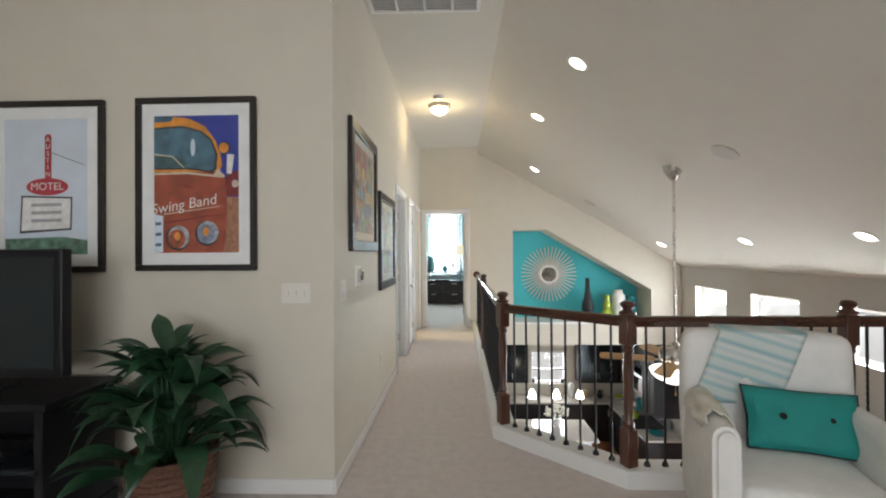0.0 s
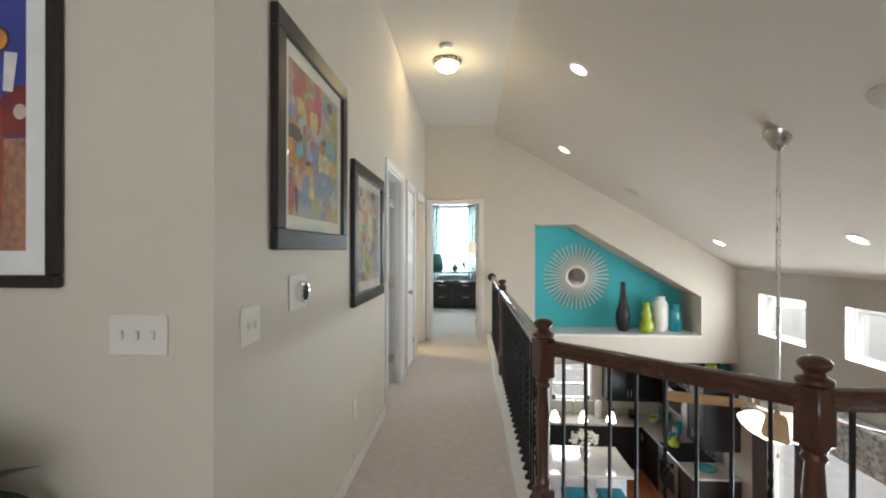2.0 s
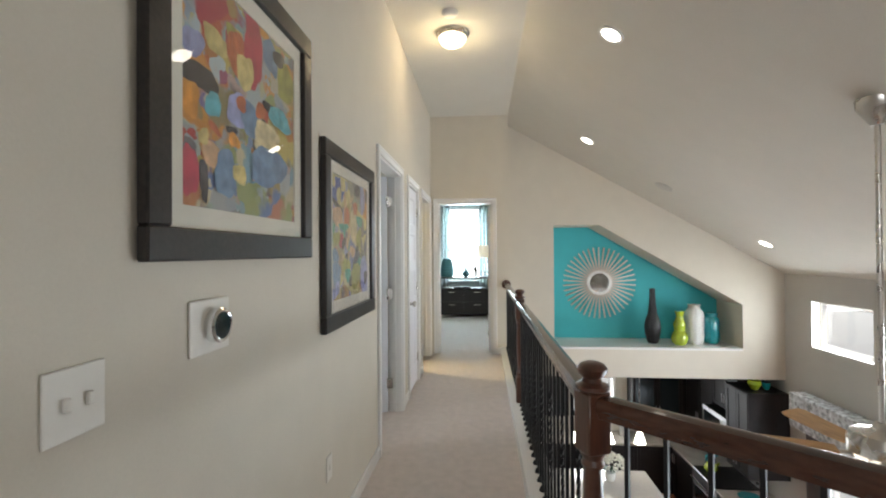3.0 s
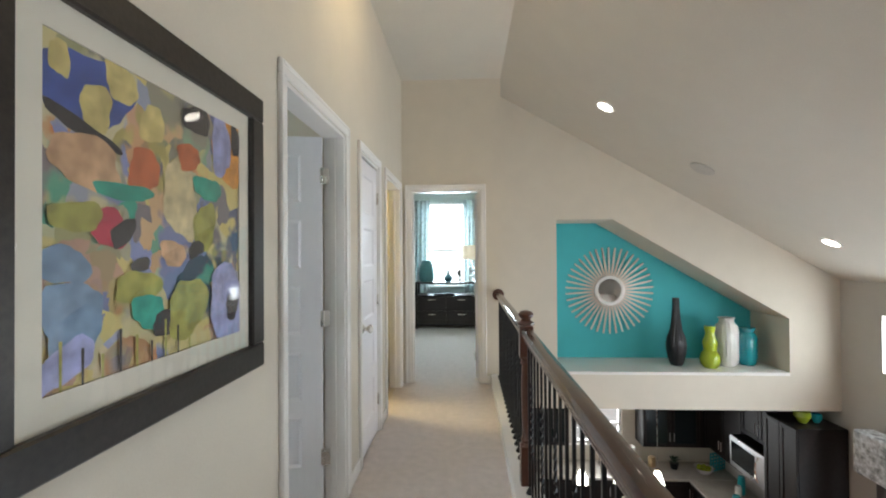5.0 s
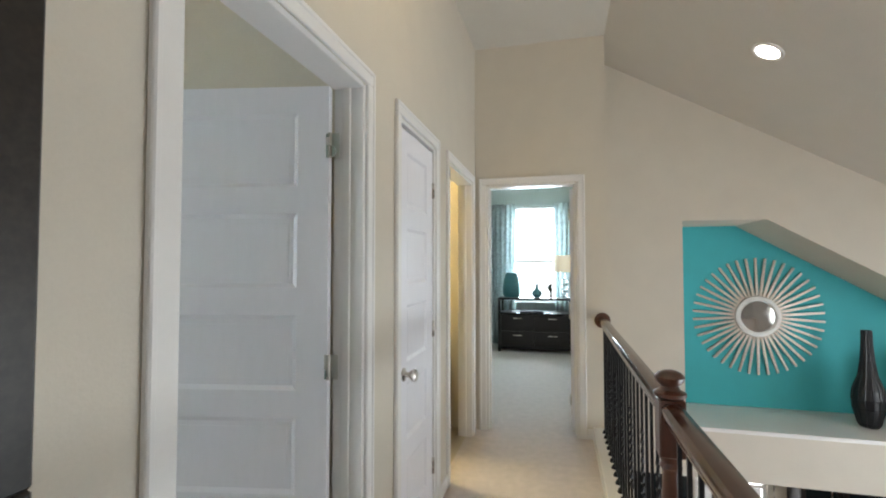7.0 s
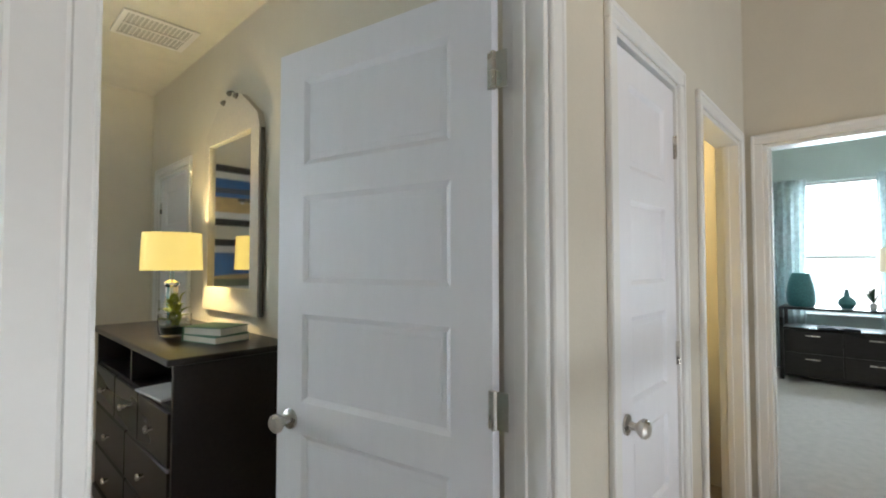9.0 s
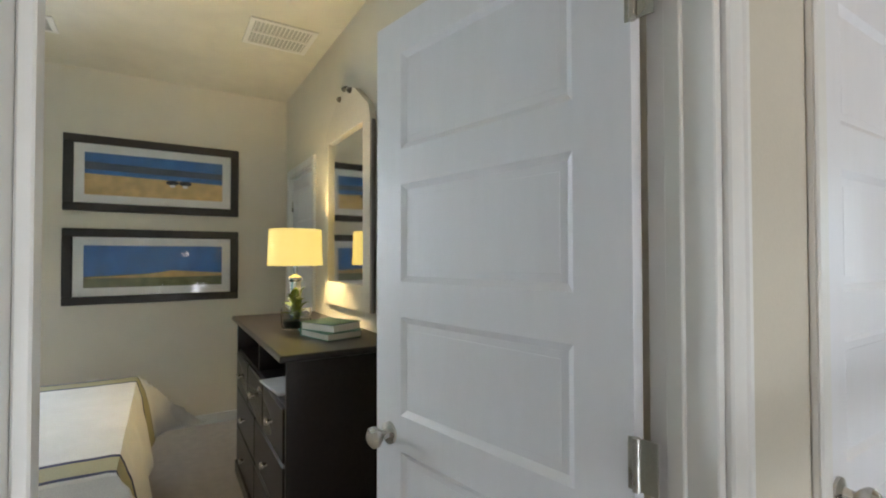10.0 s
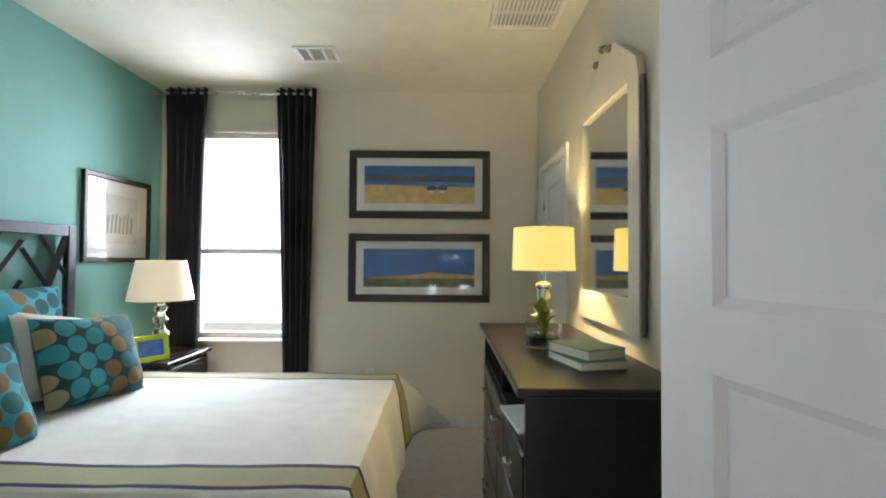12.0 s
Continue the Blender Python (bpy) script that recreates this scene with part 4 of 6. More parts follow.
plate(-0.975, YT, 1.135, 0, 0.17, 0.115, 3, "white triple toggle switch plate on the loft wall")
plate(XL, 2.825, 1.13, 90, 0.125, 0.125, 2, "white double toggle switch plate on the hall wall")
plate(XL, 4.14, 0.40, 90, 0.072, 0.115, 1, "white wall outlet low on the hall wall", "wall_outlet")
plate(BX, 4.85, 0.42, 90, 0.072, 0.115, 1, "white wall outlet low on the bedroom wall", "wall_outlet")
th = thing("thermostat", XL, 3.22, 1.20, 90, "round silver thermostat on a white square plate", "thermostat")
finish("cover", box(-0.085, -0.008, -0.07, 0.085, -0.0005, 0.07, 0.004, 2), M_PLASTIC, th)
finish("ring", lathe([(0.045, 0.008), (0.046, 0.03), (0.040, 0.036), (0.036, 0.034)], 32, caps=False), M_CHROME, th, True, pose(0.012, 0, 0, 90))
finish("dial", lathe([(0.037, 0.02), (0.036, 0.0335), (0.0, 0.0345)], 32), M_SCREEN, th, True, pose(0.012, 0, 0, 90))

lampf = thing("ceiling_lamp", -0.29, 5.97, ZC, 0, "lit flush ceiling lamp with nickel pan and glass dome", "ceiling lamp")
finish("pan", lathe([(0.0, -0.001), (0.136, -0.001), (0.142, -0.011), (0.140, -0.028), (0.124, -0.04), (0.116, -0.042)], 32), M_NICKEL, lampf, True)
finish("dome", lathe([(0.120, -0.038), (0.115, -0.06), (0.096, -0.088), (0.062, -0.109), (0.025, -0.119), (0.0, -0.12)], 32), M_GLOW, lampf, True)
finish("finial", lathe([(0.011, -0.119), (0.013, -0.127), (0.008, -0.136), (0.0, -0.139)], 12), M_NICKEL, lampf, True)
sm = thing("smoke_detector", -0.285, 5.62, ZC, 0, "round white smoke detector on the hall ceiling", "smoke detector")
finish("body", lathe([(0.0, -0.001), (0.062, -0.001), (0.062, -0.014), (0.05, -0.03), (0.03, -0.036), (0.0, -0.037)], 24), M_PLASTIC, sm, True)


def can_light(x, y, z, tilt=True):
    root = thing("recessed_lamp", x, y, z, 0, "lit round recessed downlight in the sloping ceiling", "downlight", "recessed ceiling lamps")
    if tilt:
        root.matrix_basis = pose(x, y, z, 0, math.degrees(math.atan(SL)), 0)
    finish("trim", lathe([(0.072, -0.004), (0.095, -0.002), (0.095, -0.0105), (0.088, -0.014), (0.072, -0.010)], 28, caps=False), M_TRIM, root, True)
    finish("lens", lathe([(0.0, -0.0085), (0.073, -0.0085), (0.073, -0.0045), (0.0, -0.0045)], 28), M_LIT, root, True)
    return root


for x, y in ((0.94, 3.83), (0.885, 5.42), (1.23, 7.74), (3.45, 5.75), (3.45, 8.05), (3.45, 4.1)):
    can_light(x, y, ceiling_z(x))
for x, y in ((2.2, 3.98), (2.2, 7.95)):
    sp = thing("ceiling_speaker", x, y, ceiling_z(x), 0, "round white flush ceiling speaker grille", "speaker")
    sp.matrix_basis = pose(x, y, ceiling_z(x), 0, math.degrees(math.atan(SL)), 0)
    finish("grille", lathe([(0.0, -0.001), (0.115, -0.001), (0.115, -0.008), (0.105, -0.012), (0.0, -0.010)], 28), mat("speaker_grille_paint", (0.52, 0.50, 0.46), 0.7, grain=0.15, scale=300), sp, True)


def vent(x, y, z, rz, w, d, n, label, split=1):
    root = thing("air_vent", x, y, z, rz, label, "vent")
    b = bmesh.new()
    f = 0.03
    box(-w / 2, -d / 2, -0.012, w / 2, -d / 2 + f, -0.0005, 0.003, bm=b)
    box(-w / 2, d / 2 - f, -0.012, w / 2, d / 2, -0.0005, 0.003, bm=b)
    box(-w / 2, -d / 2 + f, -0.012, -w / 2 + f, d / 2 - f, -0.0005, 0.003, bm=b)
    box(w / 2 - f, -d / 2 + f, -0.012, w / 2, d / 2 - f, -0.0005, 0.003, bm=b)
    for k in range(1, split):
        xx = -w / 2 + w * k / split
        box(xx - 0.01, -d / 2 + f, -0.011, xx + 0.01, d / 2 - f, -0.001, bm=b)
    finish("frame", b, M_TRIM, root)
    # flat grey sheet: the shadow between the slats, put in as colour
    finish("shadow_sheet", box(-w / 2 + f, -d / 2 + f, -0.0025, w / 2 - f, d / 2 - f, -0.0008), mat("vent_shadow_grey", (0.48, 0.48, 0.46), 0.8), root)
    for i in range(n):
        yy = -d / 2 + f + (d - 2 * f) * (i + 0.5) / n
        o = box(-w / 2 + f, -0.006, -0.0012, w / 2 - f, 0.006, 0.0012)
        finish("slat", o, M_TRIM, root, False, pose(0, yy, -0.007, 35))
    return root


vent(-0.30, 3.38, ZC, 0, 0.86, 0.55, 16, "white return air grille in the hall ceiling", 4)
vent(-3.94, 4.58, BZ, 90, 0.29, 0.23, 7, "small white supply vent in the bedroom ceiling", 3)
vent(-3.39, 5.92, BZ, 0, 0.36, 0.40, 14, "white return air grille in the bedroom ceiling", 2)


# ---- loft furniture ----
def pillow(w, h, t, n=14):
    b = bmesh.new()
    rows = {}
    for side in (1, -1):
        for i in range(n + 1):
            for j in range(n + 1):
                u, v = 2 * i / n - 1, 2 * j / n - 1
                edge = i in (0, n) or j in (0, n)
                if side < 0 and edge:
                    rows[side, i, j] = rows[1, i, j]
                    continue
                puff = (max(0, 1 - u ** 4) * max(0, 1 - v ** 4)) ** 0.5
                pinch = 1 - 0.07 * (1 - abs(v)) * abs(u) ** 3
                pinch2 = 1 - 0.07 * (1 - abs(u)) * abs(v) ** 3
                wob = 0.006 * math.sin(5 * u + 3 * v)
                rows[side, i, j] = b.verts.new((u * w / 2 * pinch, side * (t / 2 * puff + wob * puff), v * h / 2 * pinch2))
        for i in range(n):
            for j in range(n):
                q = [rows[side, i, j], rows[side, i + 1, j], rows[side, i + 1, j + 1], rows[side, i, j + 1]]
                b.faces.new(q if side < 0 else q[::-1])
    return b


def band_mat(name, colours, scale, axis=0, distort=0.0):
    m = bpy.data.materials.new(name)
    m.use_nodes = True
    nt = m.node_tree
    b = nt.nodes["Principled BSDF"]
    b.inputs["Roughness"].default_value = 0.9
    tc, sep, mul, fr, ramp = (nt.nodes.new(k) for k in ("ShaderNodeTexCoord", "ShaderNodeSeparateXYZ", "ShaderNodeMath", "ShaderNodeMath", "ShaderNodeValToRGB"))
    mul.operation, fr.operation = 'MULTIPLY', 'FRACT'
    mul.inputs[1].default_value = scale
    nt.links.new(tc.outputs["Object"], sep.inputs[0])
    nt.links.new(sep.outputs[axis], mul.inputs[0])
    nt.links.new(mul.outputs[0], fr.inputs[0])
    nt.links.new(fr.outputs[0], ramp.inputs[0])
    el = ramp.color_ramp.elements
    for i, c in enumerate(colours):
        e = el[i] if i < 2 else el.new(i / (len(colours)))
        e.position, e.color = i / len(colours), (*c, 1)
    nt.links.new(ramp.outputs[0], b.inputs["Base Color"])
    nz, bp = nt.nodes.new("ShaderNodeTexNoise"), nt.nodes.new("ShaderNodeBump")
    nz.inputs["Scale"].default_value = 180
    bp.inputs["Strength"].default_value, bp.inputs["Distance"].default_value = 0.4, 0.004
    nt.links.new(nz.outputs["Fac"], bp.inputs["Height"])
    nt.links.new(bp.outputs[0], b.inputs["Normal"])
    return m


def arm_bm(x0, x1):
    """Arm with a softly rolled top and front, sloping a little to the front."""
    b = bmesh.new()
    n, w = 8, (x1 - x0) / 2
    section = [(x0, 0.11), (x1, 0.11)] + [(x0 + w + w * math.cos(math.pi * k / n), 0.60 + 0.055 * math.sin(math.pi * k / n)) for k in range(n + 1)]
    prism(section, -0.365, 0.30, bm=b, m=UP_Y)
    front = [e for e in b.edges if all(v.co.y < -0.36 for v in e.verts)]
    bmesh.ops.bevel(b, geom=front, offset=0.018, segments=3, affect='EDGES')
    for v in b.verts:
        v.co.z += 0.018 * noise.noise((v.co.x * 6, v.co.y * 4, 1)) * (v.co.z > 0.5)
    return b


def puffed(x0, y0, z0, x1, y1, z1, r, crown):
    """Upholstered block: rounded edges, and a crown swelling each face a little."""
    b = box(x0, y0, z0, x1, y1, z1, r, 4)
    bmesh.ops.subdivide_edges(b, edges=[e for e in b.edges if e.calc_length() > 0.12], cuts=5, use_grid_fill=True)
    mid, half = Vector(((x0 + x1) / 2, (y0 + y1) / 2, (z0 + z1) / 2)), Vector(((x1 - x0) / 2, (y1 - y0) / 2, (z1 - z0) / 2))
    for v in b.verts:
        q = [(v.co[k] - mid[k]) / half[k] for k in range(3)]
        for k in range(3):
            u, w = q[(k + 1) % 3], q[(k + 2) % 3]
            if abs(q[k]) > 0.9:
                v.co[k] += math.copysign(crown * max(0, 1 - u * u) * max(0, 1 - w * w), q[k])
    return b


chair = thing("armchair", 1.40, 2.16, 0.0, -16, "white upholstered armchair with rolled arms by the railing", "armchair")
finish("base", box(-0.345, -0.345, 0.10, 0.345, 0.34, 0.30, 0.02, 2), M_WHITEFAB, chair, True)
finish("seat", puffed(-0.255, -0.39, 0.302, 0.255, 0.20, 0.445, 0.035, 0.018), M_WHITEFAB, chair, True)
finish("backrest", puffed(-0.355, 0.20, 0.30, 0.355, 0.36, 0.945, 0.05, 0.02), M_WHITEFAB, chair, True)
for x0 in (-0.36, 0.257):
    finish("arm", arm_bm(x0, x0 + 0.103), M_WHITEFAB, chair, True)
for sx in (-1, 1):
    for yy in (-0.315, 0.31):
        finish("leg", lathe([(0.016, 0.0), (0.026, 0.10)], 10), M_BLACKWOOD, chair, False, pose(sx * 0.31, yy, 0))
cush = thing("cushion", 1.50, 2.20, 0.585, -16, "teal cushion with black piping and buttons on the armchair", "cushion")
cush.matrix_basis = pose(1.50, 2.185, 0.583, 0, 0, -16) @ pose(0, 0, 0, -30, 2, 0)
finish("pad", pillow(0.46, 0.285, 0.13), M_TEALFAB, cush, True)
pts = [(0.229 * c, 0, 0.141 * d) for c, d in ((-1, -1), (-0.5, -0.95), (0, -0.93), (0.5, -0.95), (1, -1), (0.95, 0), (1, 1), (0.5, 0.95), (0, 0.93), (-0.5, 0.95), (-1, 1), (-0.95, 0), (-1, -1))]
finish("piping", sweep(pts, 0.0055, 6), M_BLACK, cush, True)
for bx_ in (-0.09, 0.09):
    finish("button", lathe([(0.0, 0.006), (0.012, 0.003), (0.015, -0.004)], 12), M_BLACK, cush, True, pose(bx_, -0.066, 0, 90))
throw = thing("throw_blanket", 1.40, 2.16, 0, -16, "pale blue and white striped throw over the armchair", "blanket")
M_THROW = band_mat("striped_throw_weave", [(0.66, 0.68, 0.64), (0.34, 0.52, 0.54), (0.68, 0.69, 0.65), (0.50, 0.60, 0.60), (0.70, 0.70, 0.67), (0.28, 0.47, 0.50), (0.60, 0.65, 0.62)], 7.0, 2)
SLANT = pose(0, 0, 0, 0, 17, 0)
b = bmesh.new()
grid = {}
for i in range(19):
    for j in range(29):
        u, v = i / 18, j / 28
        d = 0.62 * v
        over = max(0, d - 0.36)
        xx = -0.335 + 0.37 * u + 0.13 * min(1, d / 0.36)
        yy = 0.178 + 1.2 * min(over, 0.17)
        zz = 0.60 + min(d, 0.36) + 0.012 * math.sin(math.pi * min(1, over / 0.17)) - 0.8 * max(0, over - 0.17)
        yy += (0.026 if over > 0.169 else 0) - 0.006 * math.sin(8 * u + 3 * v)
        grid[i, j] = b.verts.new(SLANT.inverted() @ Vector((xx, yy, zz)))
for i in range(18):
    for j in range(28):
        b.faces.new((grid[i, j], grid[i + 1, j], grid[i + 1, j + 1], grid[i, j + 1]))
o = finish("cloth", b, M_THROW, throw, True, SLANT)
sol = o.modifiers.new("thickness", 'SOLIDIFY')
sol.thickness = 0.008
b = bmesh.new()
for i in range(15):
    for j in range(21):
        a, v = math.pi * (1.12 * i / 14 - 0.06), j / 20
        r = 0.066 + 0.006 * math.sin(11 * v + 2 * a)
        ragged = 0.03 * math.sin(5 * a + 1) + 0.02 * math.sin(13 * a)
        grid[i, j] = b.verts.new((-0.309 + r * math.cos(a), 0.17 - (0.40 + ragged) * v, 0.607 + (r + 0.004) * math.sin(a) - (0.05 + 0.06 * v if i == 0 else 0)))
for i in range(14):
    for j in range(20):
        b.faces.new((grid[i, j], grid[i + 1, j], grid[i + 1, j + 1], grid[i, j + 1]))
o = finish("hem", b, mat("cream_throw_weave", (0.66, 0.63, 0.54), 0.95, grain=0.15, scale=120, bump=0.5, stain=0.08), throw, True)
sol = o.modifiers.new("thickness", 'SOLIDIFY')
sol.thickness = 0.007

# television and its stand
stand = thing("tv_stand", -2.55, 2.28, 0.0, 0, "black media stand with open glass shelves", "tv stand")
finish("top", box(-0.66, -0.24, 0.655, 0.64, 0.24, 0.69, 0.006, 2), M_BLACK, stand)
finish("shelf", box(-0.62, -0.22, 0.36, 0.60, 0.22, 0.385, 0.004), M_SCREEN, stand)
finish("plinth", box(-0.64, -0.23, 0.0, 0.62, 0.23, 0.09, 0.004), M_BLACK, stand)
for xx in (-0.63, 0.57):
    finish("upright", box(xx, -0.22, 0.09, xx + 0.04, 0.22, 0.655, 0.004), M_BLACK, stand)
finish("back_panel", box(-0.59, 0.19, 0.09, 0.57, 0.22, 0.655), M_BLACK, stand)
box1 = thing("media_player", -2.35, 2.18, 0.385, 0, "small silver media player on the stand shelf", "media player")
finish("body", box(-0.16, -0.10, 0.003, 0.16, 0.10, 0.05, 0.005), M_STEEL, box1)
tv = thing("television", -2.60, 2.22, 0.69, 0, "switched-off flat television with glossy black bezel", "television")
finish("bezel", box(-0.64, -0.03, 0.075, 0.64, 0.03, 0.70, 0.01, 2), M_BLACK, tv)
finish("screen", box(-0.60, -0.0335, 0.125, 0.60, -0.029, 0.66), M_SCREEN, tv)
finish("foot", box(-0.28, -0.13, 0.0, 0.28, 0.13, 0.018, 0.006), M_BLACK, tv)
finish("neck", box(-0.06, -0.02, 0.018, 0.06, 0.03, 0.09, 0.004), M_BLACK, tv)


def leaf_bm(length, width, droop, curl):
    b = bmesh.new()
    n = 9
    rows = []
    for i in range(n + 1):
        u = i / n
        w = width * (math.sin(math.pi * min(1, u * 0.9 + 0.08)) ** 0.8) * (1 - u ** 4) + 0.001
        out = length * u * (1 - 0.25 * droop * u)
        z = length * (0.75 * u - droop * u * u)
        rows.append([b.verts.new((out, k * w / 2, z + abs(k) * w * curl)) for k in (-1, -0.5, 0, 0.5, 1)])
    for a, c in zip(rows, rows[1:]):
        for k in range(4):
            b.faces.new((a[k], a[k + 1], c[k + 1], c[k]))
    return b


plant = thing("potted_plant", -1.44, 2.22, 0.0, 0, "dark green peace lily in a brown wicker basket", "plant")
b = bmesh.new()
for k in range(13):
    z = 0.02 + 0.032 * k
    r = 0.135 + 0.055 * k / 12
    ring = [((r + 0.004 * (1 if (i + k) % 2 else -1)) * math.cos(2 * math.pi * i / 36), (r + 0.004 * (1 if (i + k) % 2 else -1)) * math.sin(2 * math.pi * i / 36), z) for i in range(37)]
    sweep(ring, 0.018, 6, bm=b)
finish("basket", b, M_WICKER, plant, True)
finish("soil", lathe([(0.0, 0.36), (0.175, 0.36), (0.17, 0.33)], 20), mat("potting_soil", (0.03, 0.02, 0.014), 0.95, grain=0.4, scale=80, bump=0.6), plant)
rnd = random.Random(4)
leaf_meshes = [leaf_bm(*p) for p in ((0.40, 0.128, 0.75, 0.12), (0.36, 0.115, 0.45, 0.15), (0.45, 0.12, 1.05, 0.10), (0.30, 0.10, 0.6, 0.2))]
leaf_data = []
for lb in leaf_meshes:
    me = bpy.data.meshes.new("leaf")
    lb.to_mesh(me)
    lb.free()
    me.materials.append(M_LEAF)
    me.polygons.foreach_set("use_smooth", [True] * len(me.polygons))
    leaf_data.append(me)
stems = bmesh.new()
for i in range(94):
    a = i * 137.5 + rnd.uniform(-20, 20)
    ring = (i % 26) / 26
    z = 0.93 - 0.47 * ring + rnd.uniform(-0.06, 0.06)
    r = 0.03 + 0.17 * ring
    tilt = 38 - 62 * ring + rnd.uniform(-12, 12)
    px, py = r * math.cos(radians(a)), r * math.sin(radians(a))
    o = new("leaf", leaf_data[i % 4])
    o.parent = plant
    k = rnd.uniform(0.72, 1.12) * (0.8 if ring < 0.2 else 1)
    o.matrix_basis = pose(px, py, z - 0.10, rnd.uniform(-25, 25), -tilt * 0.6, a) @ Matrix.Diagonal((k, k, k, 1))
    sweep([(0.3 * px, 0.3 * py, 0.36), (0.7 * px, 0.7 * py, (0.36 + z - 0.1) / 2 + 0.03), (px, py, z - 0.10)], 0.004, 5, bm=stems)
finish("stems", stems, M_LEAF, plant, True)

# ---- niche display ----
NB = YN + 0.724
sunm = thing("sunburst_mirror", 1.81, NB, 0.89, 0, "round sunburst wall mirror with silvered wooden rays", "mirror")
b0 = bmesh.new()
box(0.19, -0.020, -0.0115, 0.57, -0.004, 0.0115, 0.003, bm=b0)
for v in b0.verts:
    v.co.z *= 1.25 - 0.9 * (v.co.x - 0.19)
    v.co.y -= 0.012 if v.co.x < 0.3 else 0.0
ray = None
for i in range(42):
    m = pose(0, 0, 0, 0, i * 360 / 42 + 4, 0)
    if ray is None:
        ray = finish("ray", b0, M_SILVERLEAF, sunm, False, m)
    else:
        o = new("ray", ray.data)
        o.parent, o.matrix_basis = sunm, m
finish("rim", lathe([(0.150, 0.014), (0.150, 0.045), (0.165, 0.055), (0.195, 0.05), (0.20, 0.028), (0.195, 0.012)], 40, caps=False), M_WHITECER, sunm, True, pose(0, 0, 0, 90))
finish("glass", lathe([(0.0, 0.033), (0.08, 0.0325), (0.152, 0.031)], 40, caps=False), M_MIRROR, sunm, True, pose(0, 0, 0, 90))


def vase(name, x, y, z, profile, material, label, ribs=None, seg=28, category="vase", rib_mat=None):
    root = thing(name, x, y, z, 0, label, category)
    finish("body", lathe(profile, seg), material, root, True)
    if ribs:
        n, grow = ribs
        b = bmesh.new()
        for i in range(n):
            a = 2 * math.pi * i / n
            sweep([((r + grow) * math.cos(a), (r + grow) * math.sin(a), h) for r, h in profile if r > 0.02], 0.004, 5, bm=b)
        for k in range(1, len(profile) - 1):
            r, h = profile[k]
            sweep([((r + grow) * math.cos(2 * math.pi * i / 24), (r + grow) * math.sin(2 * math.pi * i / 24), h) for i in range(25)], 0.004, 5, bm=b)
        finish("lattice", b, rib_mat or material, root, True)
    return root


LZ = 0.004
M_CHAR = mat("black_wire_ceramic", (0.015, 0.015, 0.018), 0.35, grain=0.2, scale=60)
vase("bottle_vase", 2.50, 9.22, LZ, [(0.055, 0.0), (0.075, 0.03), (0.105, 0.16), (0.112, 0.24), (0.10, 0.33), (0.062, 0.44), (0.045, 0.56), (0.035, 0.70), (0.032, 0.82), (0.024, 0.82)], M_CHAR, "tall black bottle vase in a wire lattice", (14, 0.003))
vase("gourd_vase", 2.84, 9.10, LZ, [(0.07, 0.0), (0.105, 0.04), (0.118, 0.10), (0.10, 0.17), (0.072, 0.21), (0.082, 0.27), (0.085, 0.31), (0.06, 0.37), (0.05, 0.42), (0.068, 0.50), (0.058, 0.50)], M_LIME, "glossy lime green gourd-shaped vase")
vase("lantern_vase", 3.10, 9.22, LZ, [(0.08, 0.0), (0.115, 0.04), (0.125, 0.12), (0.125, 0.40), (0.115, 0.48), (0.08, 0.52), (0.075, 0.57), (0.09, 0.58), (0.08, 0.58)], M_WHITECER, "tall white ribbed ceramic vase", (18, 0.002))
vase("ginger_jar", 3.36, 9.26, LZ, [(0.07, 0.0), (0.10, 0.03), (0.11, 0.10), (0.11, 0.32), (0.09, 0.38), (0.07, 0.40), (0.09, 0.45), (0.08, 0.45)], M_TEALCER, "teal glazed ceramic jar", (12, 0.002))

# ---- great room: ceiling fan ----
FX, FY = 2.17, 4.84
fan = thing("ceiling_fan", FX, FY, 0.0, 20, "brushed nickel ceiling fan with light wood blades", "ceiling fan")
FZ = ceiling_z(FX)
finish("canopy", lathe([(0.03, FZ - 0.12), (0.05, FZ - 0.09), (0.095, FZ - 0.02), (0.10, FZ + 0.03)], 24), M_NICKEL, fan, True)
finish("rod", lathe([(0.014, 0.40), (0.014, FZ - 0.09)], 12), M_NICKEL, fan, True)
finish("motor", lathe([(0.03, 0.42), (0.05, 0.38), (0.14, 0.36), (0.155, 0.32), (0.155, 0.25), (0.13, 0.22), (0.06, 0.21), (0.06, 0.15), (0.03, 0.13)], 32), M_NICKEL, fan, True)
bl = bmesh.new()
prism([(0.20, -0.05), (0.30, -0.065), (0.68, -0.075), (0.73, -0.06), (0.74, 0.0), (0.73, 0.06), (0.68, 0.075), (0.30, 0.065), (0.20, 0.05)], 0.0, 0.007, bm=bl)
blade = None
for i in range(5):
    m = pose(0, 0, 0.235, 0, 0, 72 * i) @ pose(0, 0, 0, -13)
    if blade is None:
        blade = finish("blade", bl, M_BLADE, fan, False, m)
        arm = finish("blade_arm", box(0.12, -0.018, -0.006, 0.27, 0.018, -0.001, 0.002), M_NICKEL, fan, False, m)
    else:
        for src, nm in ((blade, "blade"), (arm, "blade_arm")):
            o = new(nm, src.data)
            o.parent, o.matrix_basis = fan, m
bowl_p = [(0.03, 0.0), (0.05, -0.02), (0.085, -0.07), (0.10, -0.12), (0.096, -0.125)]
for i in range(4):
    a = 90 * i + 30
    o = finish("lamp_glass", lathe(bowl_p, 20), M_BOWL, fan, True, pose(0.10 * math.cos(radians(a)), 0.10 * math.sin(radians(a)), 0.16, 0, 0, a) @ pose(0, 0, 0, 0, -38, 0))
